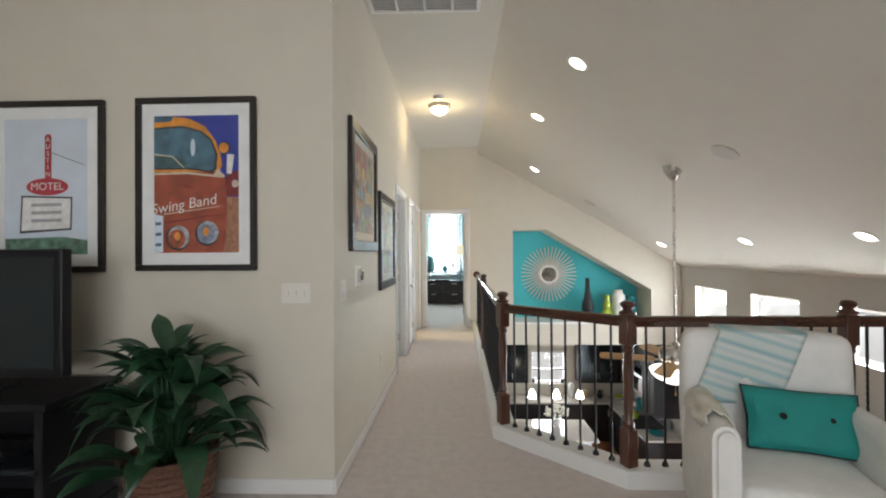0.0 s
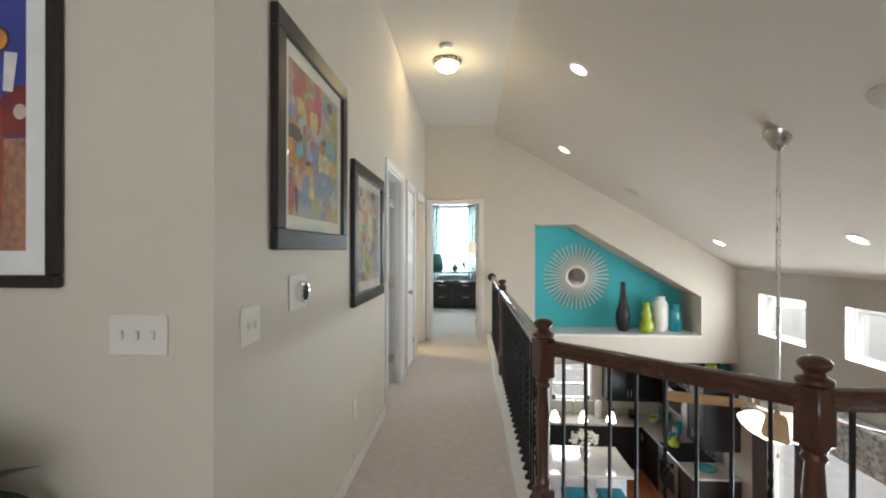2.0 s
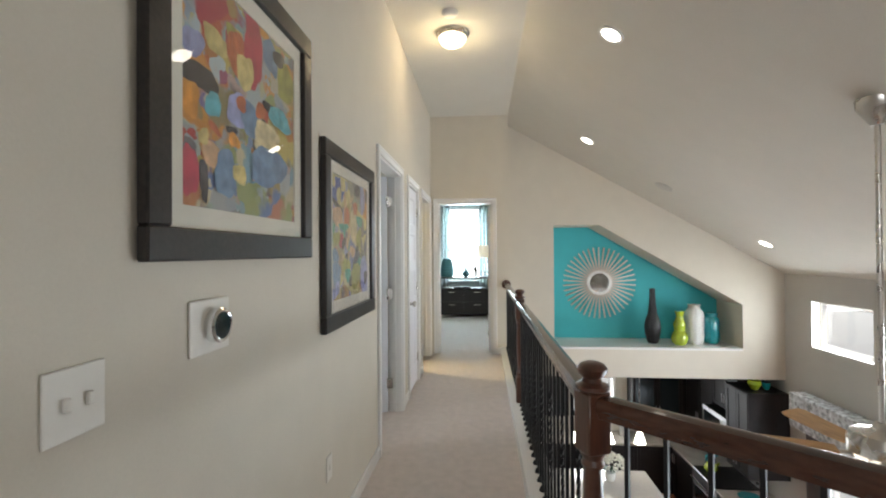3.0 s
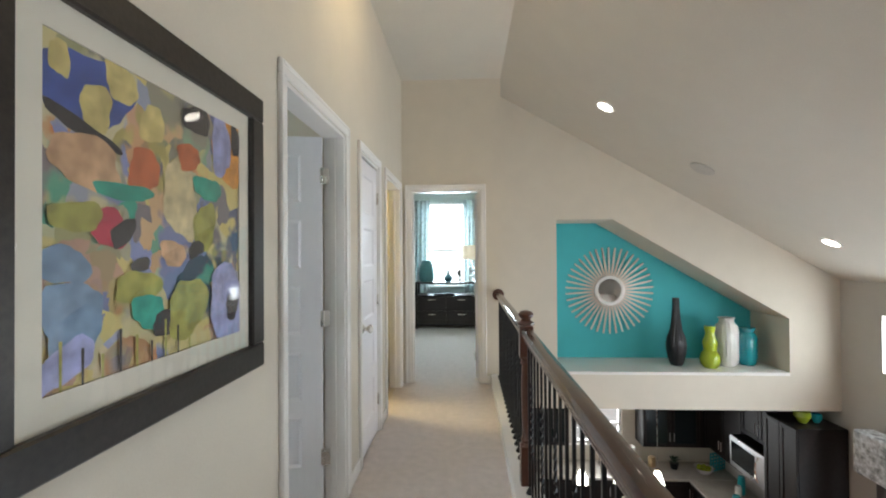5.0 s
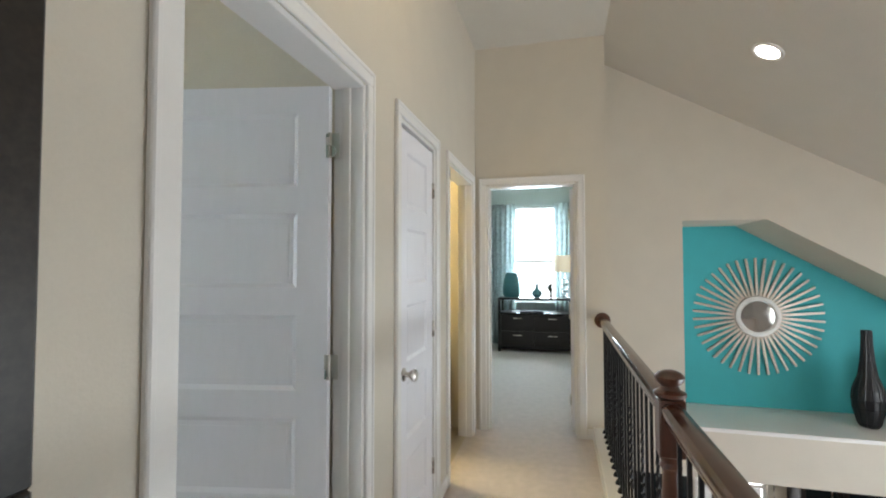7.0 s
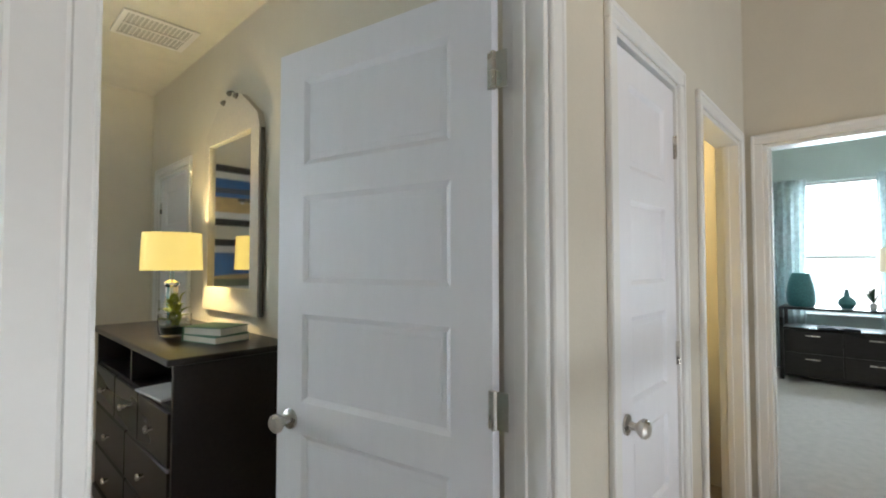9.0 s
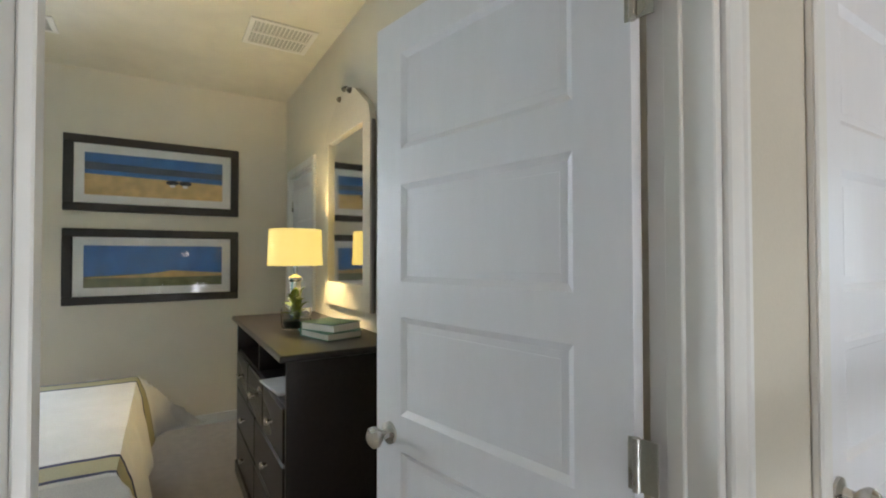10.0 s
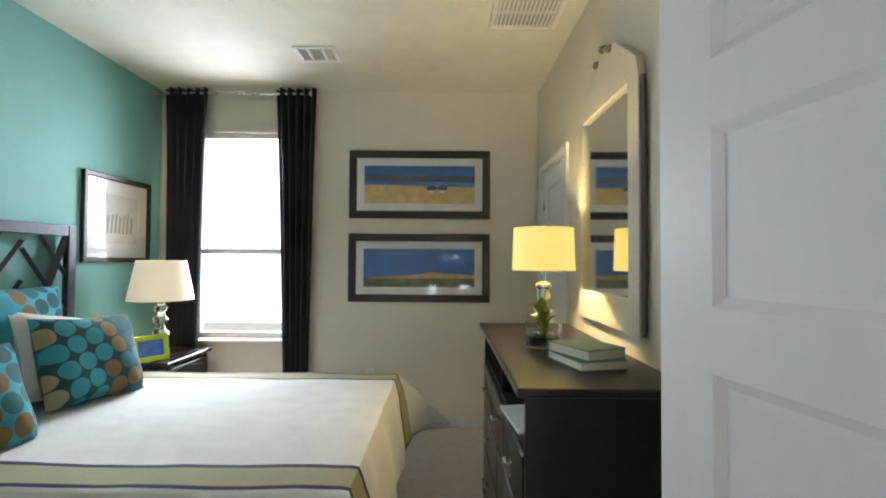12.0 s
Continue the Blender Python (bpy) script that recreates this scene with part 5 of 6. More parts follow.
finish("pull_chain", lathe([(0.002, -0.10), (0.002, 0.14)], 6), M_NICKEL, fan)
finish("pull_knob", lathe([(0.0, -0.14), (0.010, -0.125), (0.006, -0.10), (0.0, -0.10)], 10), M_BLADE, fan, True)


# ---- great room curtains ----
def curtain(name, x, y, z0, z1, rz, w_top, w_bot, material, label, amp=0.03, folds=6, lean=0.0, category="curtain"):
    root = thing(name, x, y, z0, rz, label, category)
    b = bmesh.new()
    g = {}
    nu, nv = folds * 8, 8
    for i in range(nu + 1):
        for j in range(nv + 1):
            u, v = i / nu - 0.5, j / nv
            pinch = 1 - 0.06 * math.sin(math.pi * v)
            w = (w_bot + (w_top - w_bot) * v) * pinch
            g[i, j] = b.verts.new((u * w + lean * v, amp * math.sin(2 * math.pi * folds * (u + 0.5)) * (0.8 + 0.2 * v) + 0.006 * math.sin(7 * v + 9 * u), v * (z1 - z0)))
    for i in range(nu):
        for j in range(nv):
            b.faces.new((g[i, j], g[i + 1, j], g[i + 1, j + 1], g[i, j + 1]))
    o = finish("cloth", b, material, root, True)
    md = o.modifiers.new("thickness", 'SOLIDIFY')
    md.thickness = 0.004
    return root


for y, w in ((8.15, 0.42), (7.25, 0.5), (4.75, 0.5)):
    curtain("curtain", XR - 0.09, y, GF + 0.01, -0.75, 90, w, w, M_GREYFAB, "dark grey floor-length curtain by the garden window")
M_VAL = mat("grey_white_valance_weave", (0.46, 0.48, 0.50), 0.9, grain=0.6, scale=22, stain=0.1)
val = thing("valance", XR - 0.12, 6.4, -0.90, 90, "grey and white patterned window valance", "valance")
finish("board", box(-2.05, -0.10, 0.0, 2.05, 0.115, 0.44, 0.015, 2), M_VAL, val)


# ---- kitchen downstairs ----
M_CAB = mat("espresso_cabinet", (0.012, 0.009, 0.009), 0.5, grain=0.25, scale=40, stain=0.15, spec=0.3)
CT = -2.19


def cabinet(name, x0, y0, z0, x1, y1, z1, doors, axis, label, glass=False):
    """Cabinet box with n doors on its -y or -x side; bar pulls."""
    root = thing(name, (x0 + x1) / 2, (y0 + y1) / 2, z0, 0, label, "cabinet")
    w, d, h = (x1 - x0) / 2, (y1 - y0) / 2, z1 - z0
    finish("body", box(-w, -d, 0, w, d, h, 0.003), M_CAB, root)
    span = 2 * w if axis == "y" else 2 * d
    for i in range(doors):
        a0, a1 = -span / 2 + span * i / doors + 0.004, -span / 2 + span * (i + 1) / doors - 0.004
        b = bmesh.new()
        f = 0.055
        parts = ((a0, a1, 0.01, 0.01 + f), (a0, a1, h - 0.01 - f, h - 0.01), (a0, a0 + f, 0.01 + f, h - 0.01 - f), (a1 - f, a1, 0.01 + f, h - 0.01 - f))
        for u0, u1, v0, v1 in parts:
            box(*((u0, -d - 0.02, v0, u1, -d - 0.001, v1) if axis == "y" else (-w - 0.02, u0, v0, -w - 0.001, u1, v1)), 0.003, bm=b)
        door = finish("cabinet_door", b, M_CAB, root)
        finish("panel", box(*((a0 + f, -d - 0.010, 0.01 + f, a1 - f, -d - 0.002, h - 0.01 - f) if axis == "y" else (-w - 0.010, a0 + f, 0.01 + f, -w - 0.002, a1 - f, h - 0.01 - f))), M_SCREEN if glass else M_CAB, door)
        px = a1 - 0.03 if i % 2 == 0 else a0 + 0.03
        pz = 0.18 if z0 > CT else h - 0.18
        p = (px, -d - 0.045, pz) if axis == "y" else (-w - 0.045, px, pz)
        finish("handle", lathe([(0.006, -0.07), (0.006, 0.07)], 8), M_STEEL, door, True, Matrix.Translation(p))
    return root


cabinet("base_cabinet", 0.2, 10.90, GF - 0.01, 3.44, 11.49, CT - 0.04, 5, "y", "espresso kitchen base cabinets under the window")
cabinet("base_cabinet", 3.44, 10.07, GF - 0.01, XR - 0.01, 11.49, CT - 0.04, 2, "x", "espresso corner base cabinets by the range")
cabinet("base_cabinet", 3.44, 8.76, GF - 0.01, XR - 0.01, 9.27, CT - 0.04, 1, "x", "espresso base cabinet at the end of the counter")
cabinet("wall_cabinet", 2.80, 11.15, -1.81, XR - 0.01, 11.49, KC - 0.12, 3, "y", "dark glass-fronted wall cabinets on the kitchen wall", True)
cabinet("wall_cabinet", 0.9, 11.15, -1.81, 1.60, 11.49, KC - 0.12, 2, "y", "dark glass-fronted wall cabinet beside the window", True)
cabinet("wall_cabinet", 3.80, 10.14, -1.75, XR - 0.01, 11.14, KC - 0.12, 2, "x", "espresso wall cabinets beside the microwave")
cabinet("wall_cabinet", 3.80, 9.36, -1.15, XR - 0.01, 10.13, KC - 0.12, 2, "x", "espresso wall cabinet over the microwave")
cabinet("wall_cabinet", 3.62, 8.78, -1.80, XR - 0.01, 9.35, -0.60, 2, "x", "tall espresso wall cabinet at the kitchen entry")
for n, args in (("countertop_back", (0.18, 10.86, CT - 0.038, XR - 0.01, 11.49, CT)), ("countertop_corner", (3.40, 10.06, CT - 0.038, XR - 0.01, 10.859, CT)), ("countertop_end", (3.40, 8.72, CT - 0.038, XR - 0.01, 9.27, CT))):
    setting(finish(n, box(*args, 0.006), M_STONE), "speckled beige stone countertop", "countertop")
rng = thing("kitchen_range", 3.78, 9.665, GF - 0.012, 0, "stainless and black kitchen range", "range")
finish("body", box(-0.37, -0.385, 0.0, 0.36, 0.385, 0.915, 0.006), M_STEEL, rng)
finish("cooktop", box(-0.36, -0.375, 0.916, 0.28, 0.375, 0.93, 0.004), M_BLACK, rng)
finish("control_panel", box(0.28, -0.38, 0.916, 0.36, 0.38, 1.06, 0.01), M_STEEL, rng)
finish("oven_window", box(-0.376, -0.30, 0.30, -0.371, 0.30, 0.68), M_SCREEN, rng)
finish("oven_handle", sweep([(-0.42, -0.33, 0.79), (-0.42, 0.33, 0.79)], 0.012), M_CHROME, rng)
for yy in (-0.3, -0.15, 0.15, 0.3):
    finish("dial", lathe([(0.02, 0.0), (0.018, 0.02)], 10), M_BLACK, rng, False, pose(0.28, yy, 0.99, 0, -90))
mw = thing("microwave", 3.83, 9.745, -1.60, 0, "stainless over-range microwave with curved handle", "microwave")
finish("body", box(-0.19, -0.38, 0, 0.33, 0.38, 0.42, 0.006), M_BLACK, mw)
finish("front", box(-0.21, -0.38, 0.0, -0.191, 0.38, 0.42, 0.004), M_STEEL, mw)
finish("screen", box(-0.214, -0.18, 0.07, -0.2105, 0.34, 0.35), M_SCREEN, mw)
finish("handle", sweep([(-0.215, -0.26, 0.05), (-0.25, -0.26, 0.12), (-0.255, -0.26, 0.21), (-0.25, -0.26, 0.30), (-0.215, -0.26, 0.37)], 0.011), M_CHROME, mw, True)

isl = thing("kitchen_island", 1.70, 9.26, GF - 0.012, 0, "white kitchen island with a pale stone top", "kitchen island")
finish("base", box(-0.80, -0.24, 0, 0.80, 0.50, 0.875, 0.004), mat("pale_blue_cabinet_paint", (0.62, 0.68, 0.70), 0.45), isl)
finish("worktop", box(-0.86, -0.56, 0.876, 0.86, 0.54, 0.92, 0.008, 2), mat("pale_quartz", (0.60, 0.57, 0.53), 0.12, grain=0.12, scale=90, coat=0.5), isl)
for xx in (-0.5, 0.0, 0.5):
    finish("panel", box(xx - 0.2, -0.255, 0.12, xx + 0.2, -0.241, 0.78, 0.004), M_TRIM, isl)
M_TEALSEAT = mat("teal_leather", (0.012, 0.22, 0.30), 0.4, grain=0.15, scale=40)


def stool(x, y):
    root = thing("bar_stool", x, y, GF - 0.012, 0, "dark wooden bar stool with a teal padded seat", "stool", "stools at the island")
    finish("seat", box(-0.20, -0.17, 0.62, 0.20, 0.17, 0.70, 0.025, 3), M_TEALSEAT, root, True)
    for sx in (-1, 1):
        for sy in (-1, 1):
            finish("leg", sweep([(sx * 0.19, sy * 0.16, 0.0), (sx * 0.16, sy * 0.13, 0.63)], 0.016, 6), M_BLACKWOOD, root)
    finish("footrest", box(-0.17, -0.155, 0.22, 0.17, -0.125, 0.25, 0.004), M_BLACKWOOD, root)
    return root


st = stool(2.14, 8.62)
copy_thing(st, pose(1.58, 8.62, GF - 0.012))


def pendant(x):
    root = thing("pendant_lamp", x, 9.75, -1.72, 0, "lit white glass pendant lamp over the island", "pendant lamp", "pendants over the island")
    finish("shade", lathe([(0.085, 0.0), (0.07, 0.06), (0.04, 0.15), (0.03, 0.17), (0.0, 0.175)], 20), M_LIT, root, True)
    finish("stem", lathe([(0.005, 0.17), (0.005, KC + 1.72)], 8), M_NICKEL, root)
    finish("canopy", lathe([(0.05, KC + 1.70), (0.055, KC + 1.719)], 16), M_NICKEL, root)
    return root


for x in (1.47, 1.98, 2.47):
    pendant(x)
fl = thing("flower_pot", 1.92, 9.45, CT + 0.002, 0, "white hydrangea flowers in a pale pot on the island", "flowers")
finish("pot", lathe([(0.06, 0.0), (0.08, 0.05), (0.085, 0.14), (0.07, 0.14)], 18), M_WHITECER, fl, True)
b = bmesh.new()
rnd = random.Random(9)
for i in range(110):
    a, e = rnd.uniform(0, 6.28), rnd.uniform(-0.4, 1.4)
    r = 0.15 + rnd.uniform(-0.03, 0.03)
    c = Vector((1.5 * r * math.cos(a) * math.cos(e), r * math.sin(a) * math.cos(e), 0.27 + r * 0.8 * math.sin(e)))
    bmesh.ops.create_icosphere(b, subdivisions=1, radius=rnd.uniform(0.018, 0.032), matrix=Matrix.Translation(c))
finish("blossom", b, mat("cream_petals", (0.78, 0.76, 0.66), 0.8), fl, True)
b = bmesh.new()
for i in range(14):
    add(b, leaf_bm(0.16, 0.06, 0.8, 0.1), pose(0, 0, 0.13, 0, -20, i * 26))
finish("leaves", b, M_LEAF, fl, True)

# counter things
M_TEALPL = mat("teal_enamel", (0.02, 0.36, 0.42), 0.35)
for x, y, r, h, mt, lab in ((3.00, 11.30, 0.06, 0.16, mat("tan_ceramic", (0.45, 0.32, 0.18), 0.5), "tan ceramic canister on the counter"), (2.66, 11.28, 0.075, 0.34, M_WHITECER, "white patterned pitcher on the counter"), (3.96, 10.45, 0.05, 0.26, M_TEALPL, "teal canister beside the microwave"), (3.80, 10.25, 0.045, 0.22, M_WHITECER, "white patterned canister on the counter"), (3.70, 10.12, 0.05, 0.15, M_TEALPL, "teal cup holding wooden spoons")):
    vase("canister", x, y, CT + 0.001, [(r * 0.9, 0), (r, 0.01), (r, h * 0.85), (r * 0.8, h), (r * 0.7, h)], mt, lab, category="canister")
pl = thing("potted_succulent", 3.33, 11.22, CT + 0.001, 0, "small green plant in a dark pot", "plant")
finish("pot", lathe([(0.05, 0), (0.07, 0.1), (0.06, 0.1)], 16), M_BLACK, pl, True)
b = bmesh.new()
for i in range(26):
    add(b, leaf_bm(0.14, 0.035, 0.5, 0.1), pose(0, 0, 0.1, 0, -rnd.uniform(-10, 45), i * 47))
finish("leaves", b, M_LEAF, pl, True)
bw = thing("fruit_bowl", 3.72, 11.05, CT + 0.001, 0, "white boat-shaped bowl of green limes", "bowl")
finish("bowl", lathe([(0.04, 0), (0.09, 0.03), (0.15, 0.11), (0.145, 0.11), (0.085, 0.04), (0.0, 0.03)], 24), M_WHITECER, bw, True)
for i in range(6):
    b = bmesh.new()
    bmesh.ops.create_icosphere(b, subdivisions=2, radius=0.036, matrix=Matrix.Diagonal((1.15, 1, 0.95, 1)))
    finish("lime", b, M_LIME, bw, True, Matrix.Translation((0.075 * math.cos(i * 1.05), 0.075 * math.sin(i * 1.05), 0.095)))
tray = thing("teal_basket", 4.02, 11.2, CT + 0.001, 25, "teal lattice-front tray standing against the wall", "tray")
b = bmesh.new()
for i in range(6):
    box(-0.17 + 0.066 * i, -0.01, 0, -0.158 + 0.066 * i, 0.01, 0.3, bm=b)
    box(-0.17, -0.012, 0.056 * i, 0.172, 0.012, 0.014 + 0.056 * i, bm=b)
finish("lattice", b, M_TEALPL, tray)
ket = thing("kettle", 3.62, 9.87, CT + 0.012, 0, "lime green stovetop kettle on the range", "kettle")
finish("body", lathe([(0.08, 0), (0.10, 0.03), (0.09, 0.10), (0.04, 0.15), (0.015, 0.17), (0, 0.175)], 24), M_LIME, ket, True)
finish("handle", sweep([(-0.08, 0, 0.11), (-0.07, 0, 0.20), (0, 0, 0.24), (0.07, 0, 0.20), (0.08, 0, 0.11)], 0.008), M_BLACK, ket, True)
finish("spout", sweep([(0.08, 0, 0.06), (0.13, 0, 0.12)], 0.014), M_LIME, ket, True)
for x, r, h in ((3.82, 0.09, 0.13), (3.98, 0.06, 0.10)):
    vase("decorative_bowl", x, 9.0, -0.599, [(r * 0.5, 0), (r, h * 0.6), (r * 0.9, h), (r * 0.8, h)], M_TEALCER if r < 0.08 else M_LIME, "small glazed bowl on top of the cabinet", category="bowl")
dish = thing("serving_dish", 3.75, 9.0, CT + 0.001, 0, "teal serving dish on the end counter", "dish")
finish("dish", lathe([(0.06, 0), (0.14, 0.02), (0.16, 0.045), (0.15, 0.045), (0.0, 0.02)], 24), M_TEALCER, dish, True)
fau = thing("sink_faucet", 2.15, 11.36, CT + 0.001, 0, "chrome gooseneck kitchen faucet", "faucet")
finish("spout", sweep([(0, 0, 0), (0, 0, 0.28), (0, -0.04, 0.35), (0, -0.10, 0.36), (0, -0.15, 0.30)], 0.013), M_CHROME, fau, True)
for x in (1.78, 2.5):
    vase("window_sill_pot", x, 11.53, -1.93, [(0.03, 0), (0.045, 0.08), (0.03, 0.13), (0.02, 0.13)], M_CHAR, "small dark pot on the kitchen window ledge", category="pot")

# ---- front bedroom beyond the hall ----
con = thing("console_dresser", -0.43, 12.12, 0.0, 0, "dark wood dresser with open shelf and drawers", "dresser")
finish("top", box(-0.60, -0.24, 0.83, 0.56, 0.24, 0.86, 0.004), M_BLACKWOOD, con)
finish("body", box(-0.58, -0.22, 0.05, 0.54, 0.23, 0.62, 0.004), M_BLACKWOOD, con)
for x in (-0.60, 0.52):
    for y in (-0.24, 0.20):
        finish("leg", box(x, y, 0.0, x + 0.04, y + 0.04, 0.83, 0.002), M_BLACKWOOD, con)
for i in range(2):
    for k in range(2):
        d = finish("drawer", box(-0.555 + 0.55 * i, -0.238, 0.08 + 0.27 * k, -0.025 + 0.55 * i, -0.221, 0.33 + 0.27 * k, 0.004), M_BLACKWOOD, con)
        finish("handle", box(-0.36 + 0.55 * i, -0.252, 0.26 + 0.27 * k, -0.22 + 0.55 * i, -0.240, 0.272 + 0.27 * k, 0.002), M_NICKEL, d)
M_TEALVASE = mat("dusty_teal_ceramic", (0.06, 0.20, 0.22), 0.4, grain=0.2, scale=60)
vase("tall_vase", -0.83, 12.1, 0.861, [(0.12, 0), (0.145, 0.05), (0.15, 0.14), (0.13, 0.28), (0.10, 0.38), (0.09, 0.40), (0.07, 0.40)], M_TEALVASE, "large dusty teal vase on the dresser")
vase("bottle", -0.42, 12.08, 0.861, [(0.05, 0), (0.085, 0.05), (0.075, 0.10), (0.03, 0.14), (0.02, 0.20), (0.025, 0.22)], M_TEALVASE, "small teal bottle vase on the dresser")
sp_ = thing("potted_sprig", -0.2, 12.1, 0.861, 0, "small airy plant in a glass pot", "plant")
finish("pot", lathe([(0.03, 0), (0.035, 0.07), (0.03, 0.07)], 12), M_WHITECER, sp_, True)
b = bmesh.new()
for i in range(22):
    add(b, leaf_bm(0.2, 0.018, 0.35, 0.1), pose(0, 0, 0.06, 0, -rnd.uniform(10, 60), i * 41))
finish("leaves", b, M_LEAF, sp_, True)
book = thing("open_book", -0.5, 12.0, 0.621, 8, "dark open book on the dresser shelf", "book")
finish("pages", prism([(-0.18, 0.0), (0.18, 0.0), (0.18, 0.02), (0.06, 0.03), (0.0, 0.012), (-0.06, 0.03), (-0.18, 0.02)], -0.12, 0.12, m=UP_Y), M_NAVY, book)


def table_lamp(name, x, y, z, stem, r0, r1, h0, h1, shade, label, stem_mat, rz=0):
    root = thing(name, x, y, z, rz, label, "lamp")
    finish("stem", lathe(stem, 20), stem_mat, root, True)
    b = lathe([(r1, h0), (r0, h1), (r0 - 0.004, h1), (r1 - 0.004, h0)], 36, caps=False)
    finish("shade", b, shade, root, True)
    finish("fitting", lathe([(0.008, stem[-1][1]), (0.008, h1 - 0.01)], 8), M_NICKEL, root)
    b = bmesh.new()
    for a in (0, 120, 240):
        sweep([(0, 0, h1 - 0.012), ((r0 - 0.004) * math.cos(radians(a)), (r0 - 0.004) * math.sin(radians(a)), h1 - 0.012)], 0.002, 5, bm=b)
    finish("spider", b, M_NICKEL, root)
    return root


table_lamp("table_lamp", 0.02, 12.15, 0.861, [(0.07, 0), (0.07, 0.015), (0.04, 0.02), (0.055, 0.07), (0.03, 0.11), (0.055, 0.16), (0.03, 0.21), (0.055, 0.26), (0.02, 0.31), (0.012, 0.40)], 0.17, 0.19, 0.42, 0.68, M_SHADEW, "white drum table lamp with a stacked glass stem", M_GLASS)
M_SHEER = mat("teal_patterned_sheer", (0.58, 0.64, 0.64), 0.9, grain=0.4, scale=18, stain=0.1)
sn = M_SHEER.node_tree
tl, mx = sn.nodes.new("ShaderNodeBsdfTranslucent"), sn.nodes.new("ShaderNodeMixShader")
tl.inputs[0].default_value, mx.inputs[0].default_value = (0.72, 0.78, 0.78, 1), 0.5
sn.links.new(sn.nodes["Principled BSDF"].outputs[0], mx.inputs[1])
sn.links.new(tl.outputs[0], mx.inputs[2])
sn.links.new(mx.outputs[0], sn.nodes["Material Output"].inputs[0])
curtain("curtain", -1.02, 12.50, 0.02, 2.45, 0, 0.46, 0.40, M_SHEER, "pale teal patterned curtain at the front window", 0.028, 5)
curtain("curtain", 0.02, 12.50, 0.02, 2.45, 0, 0.32, 0.32, M_SHEER, "pale teal patterned curtain at the front window", 0.028, 4)

# bathroom glimpse
shc = curtain("shower_curtain", -1.05, 8.0, 0.35, 2.2, 90, 0.5, 0.5, band_mat("green_cream_shower_cloth", [(0.60, 0.52, 0.28), (0.25, 0.34, 0.14), (0.62, 0.55, 0.30)], 2.2, 2), "cream and green patterned shower curtain", 0.02, 5, category="shower curtain")
van = thing("bathroom_vanity", -1.20, 8.05, 0.0, 0, "dark bathroom vanity cabinet", "cabinet")
finish("body", box(-0.25, -0.28, 0.0, 0.10, 0.29, 0.80, 0.005), M_BLACKWOOD, van)
finish("worktop", box(-0.27, -0.30, 0.801, 0.12, 0.30, 0.83, 0.005), M_STONE, van)

# ---- side bedroom ----
bed = thing("bed", -3.05, 3.16, 0.0, 0, "made queen bed with cream coverlet and banded edges", "bed")
finish("box_spring", box(-0.74, 0.02, 0.16, 0.74, 1.96, 0.36, 0.02, 2), M_NAVY, bed)
finish("mattress", box(-0.75, 0.02, 0.36, 0.75, 1.98, 0.625, 0.05, 3), M_WHITEFAB, bed, True)
for sx in (-0.7, 0.64):
    for sy in (0.06, 1.78):
        finish("leg", box(sx, sy, 0.0, sx + 0.06, sy + 0.06, 0.16, 0.003), M_BLACKWOOD, bed)
M_CREAM = mat("cream_coverlet", (0.72, 0.71, 0.70), 0.9, grain=0.06, scale=220, bump=0.3, stain=0.04)
M_OLIVE = mat("olive_band_fabric", (0.36, 0.33, 0.20), 0.9, grain=0.1, scale=220, bump=0.3)
M_NAVYB = mat("navy_piping_fabric", (0.03, 0.035, 0.09), 0.9, grain=0.1, scale=220)
b = bmesh.new()
su = [-1.15 + 2.30 * i / 92 for i in range(93)]
tv_ = [0.25 + 2.16 * j / 70 for j in range(71)]
g = {}
for i, u in enumerate(su):
    for j, t in enumerate(tv_):
        ex, ey = max(0, abs(u) - 0.76), max(0, t - 2.0)
        drop = (ex ** 3 + ey ** 3) ** (1 / 3)
        soft = drop if drop > 0.06 else drop * drop / 0.06 * 0.6 + drop * 0.4
        x = math.copysign(min(abs(u), 0.76) + 0.02 * min(1, ex / 0.1) + 0.10 * ex, u)
        y = min(t, 2.0) + 0.02 * min(1, ey / 0.1) + 0.16 * ey
        if ex > 0 and ey > 0:
            x += math.copysign(0.72 * min(ex, ey), u)
            y += 0.80 * min(ex, ey)
        z = 0.650 - soft + 0.010 * noise.noise((u * 3, t * 3, 0)) + 0.003 * noise.noise((u * 12, t * 9, 2))
        hang = min(1, drop / 0.2)
        x += math.copysign(hang * 0.012 * math.sin(t * 17) * (ex > 0), u)
        y += hang * 0.014 * math.sin(u * 15) * (ey > 0)
        g[i, j] = b.verts.new((x, y, max(z, 0.20)))
for i in range(92):
    for j in range(70):
        f = b.faces.new((g[i, j], g[i + 1, j], g[i + 1, j + 1], g[i, j + 1]))
        a = abs((su[i] + su[i + 1]) / 2)
        f.material_index = 1 if 0.61 < a < 0.735 else 2 if 0.585 < a < 0.76 else 0
cov = finish("coverlet", b, [M_CREAM, M_OLIVE, M_NAVYB], bed, True)
md = cov.modifiers.new("thickness", 'SOLIDIFY')
md.thickness = 0.012
b = bmesh.new()
M_HEADB = mat("slate_wash_wood", (0.045, 0.055, 0.085), 0.4, grain=0.2, scale=40)
for x0, x1, z0, z1 in ((-0.65, -0.59, 0.0, 1.58), (0.59, 0.65, 0.0, 1.58), (-0.589, 0.589, 1.515, 1.58), (-0.589, 0.589, 0.70, 0.78)):
    box(x0, -0.055, z0, x1, -0.015, z1, 0.004, bm=b)
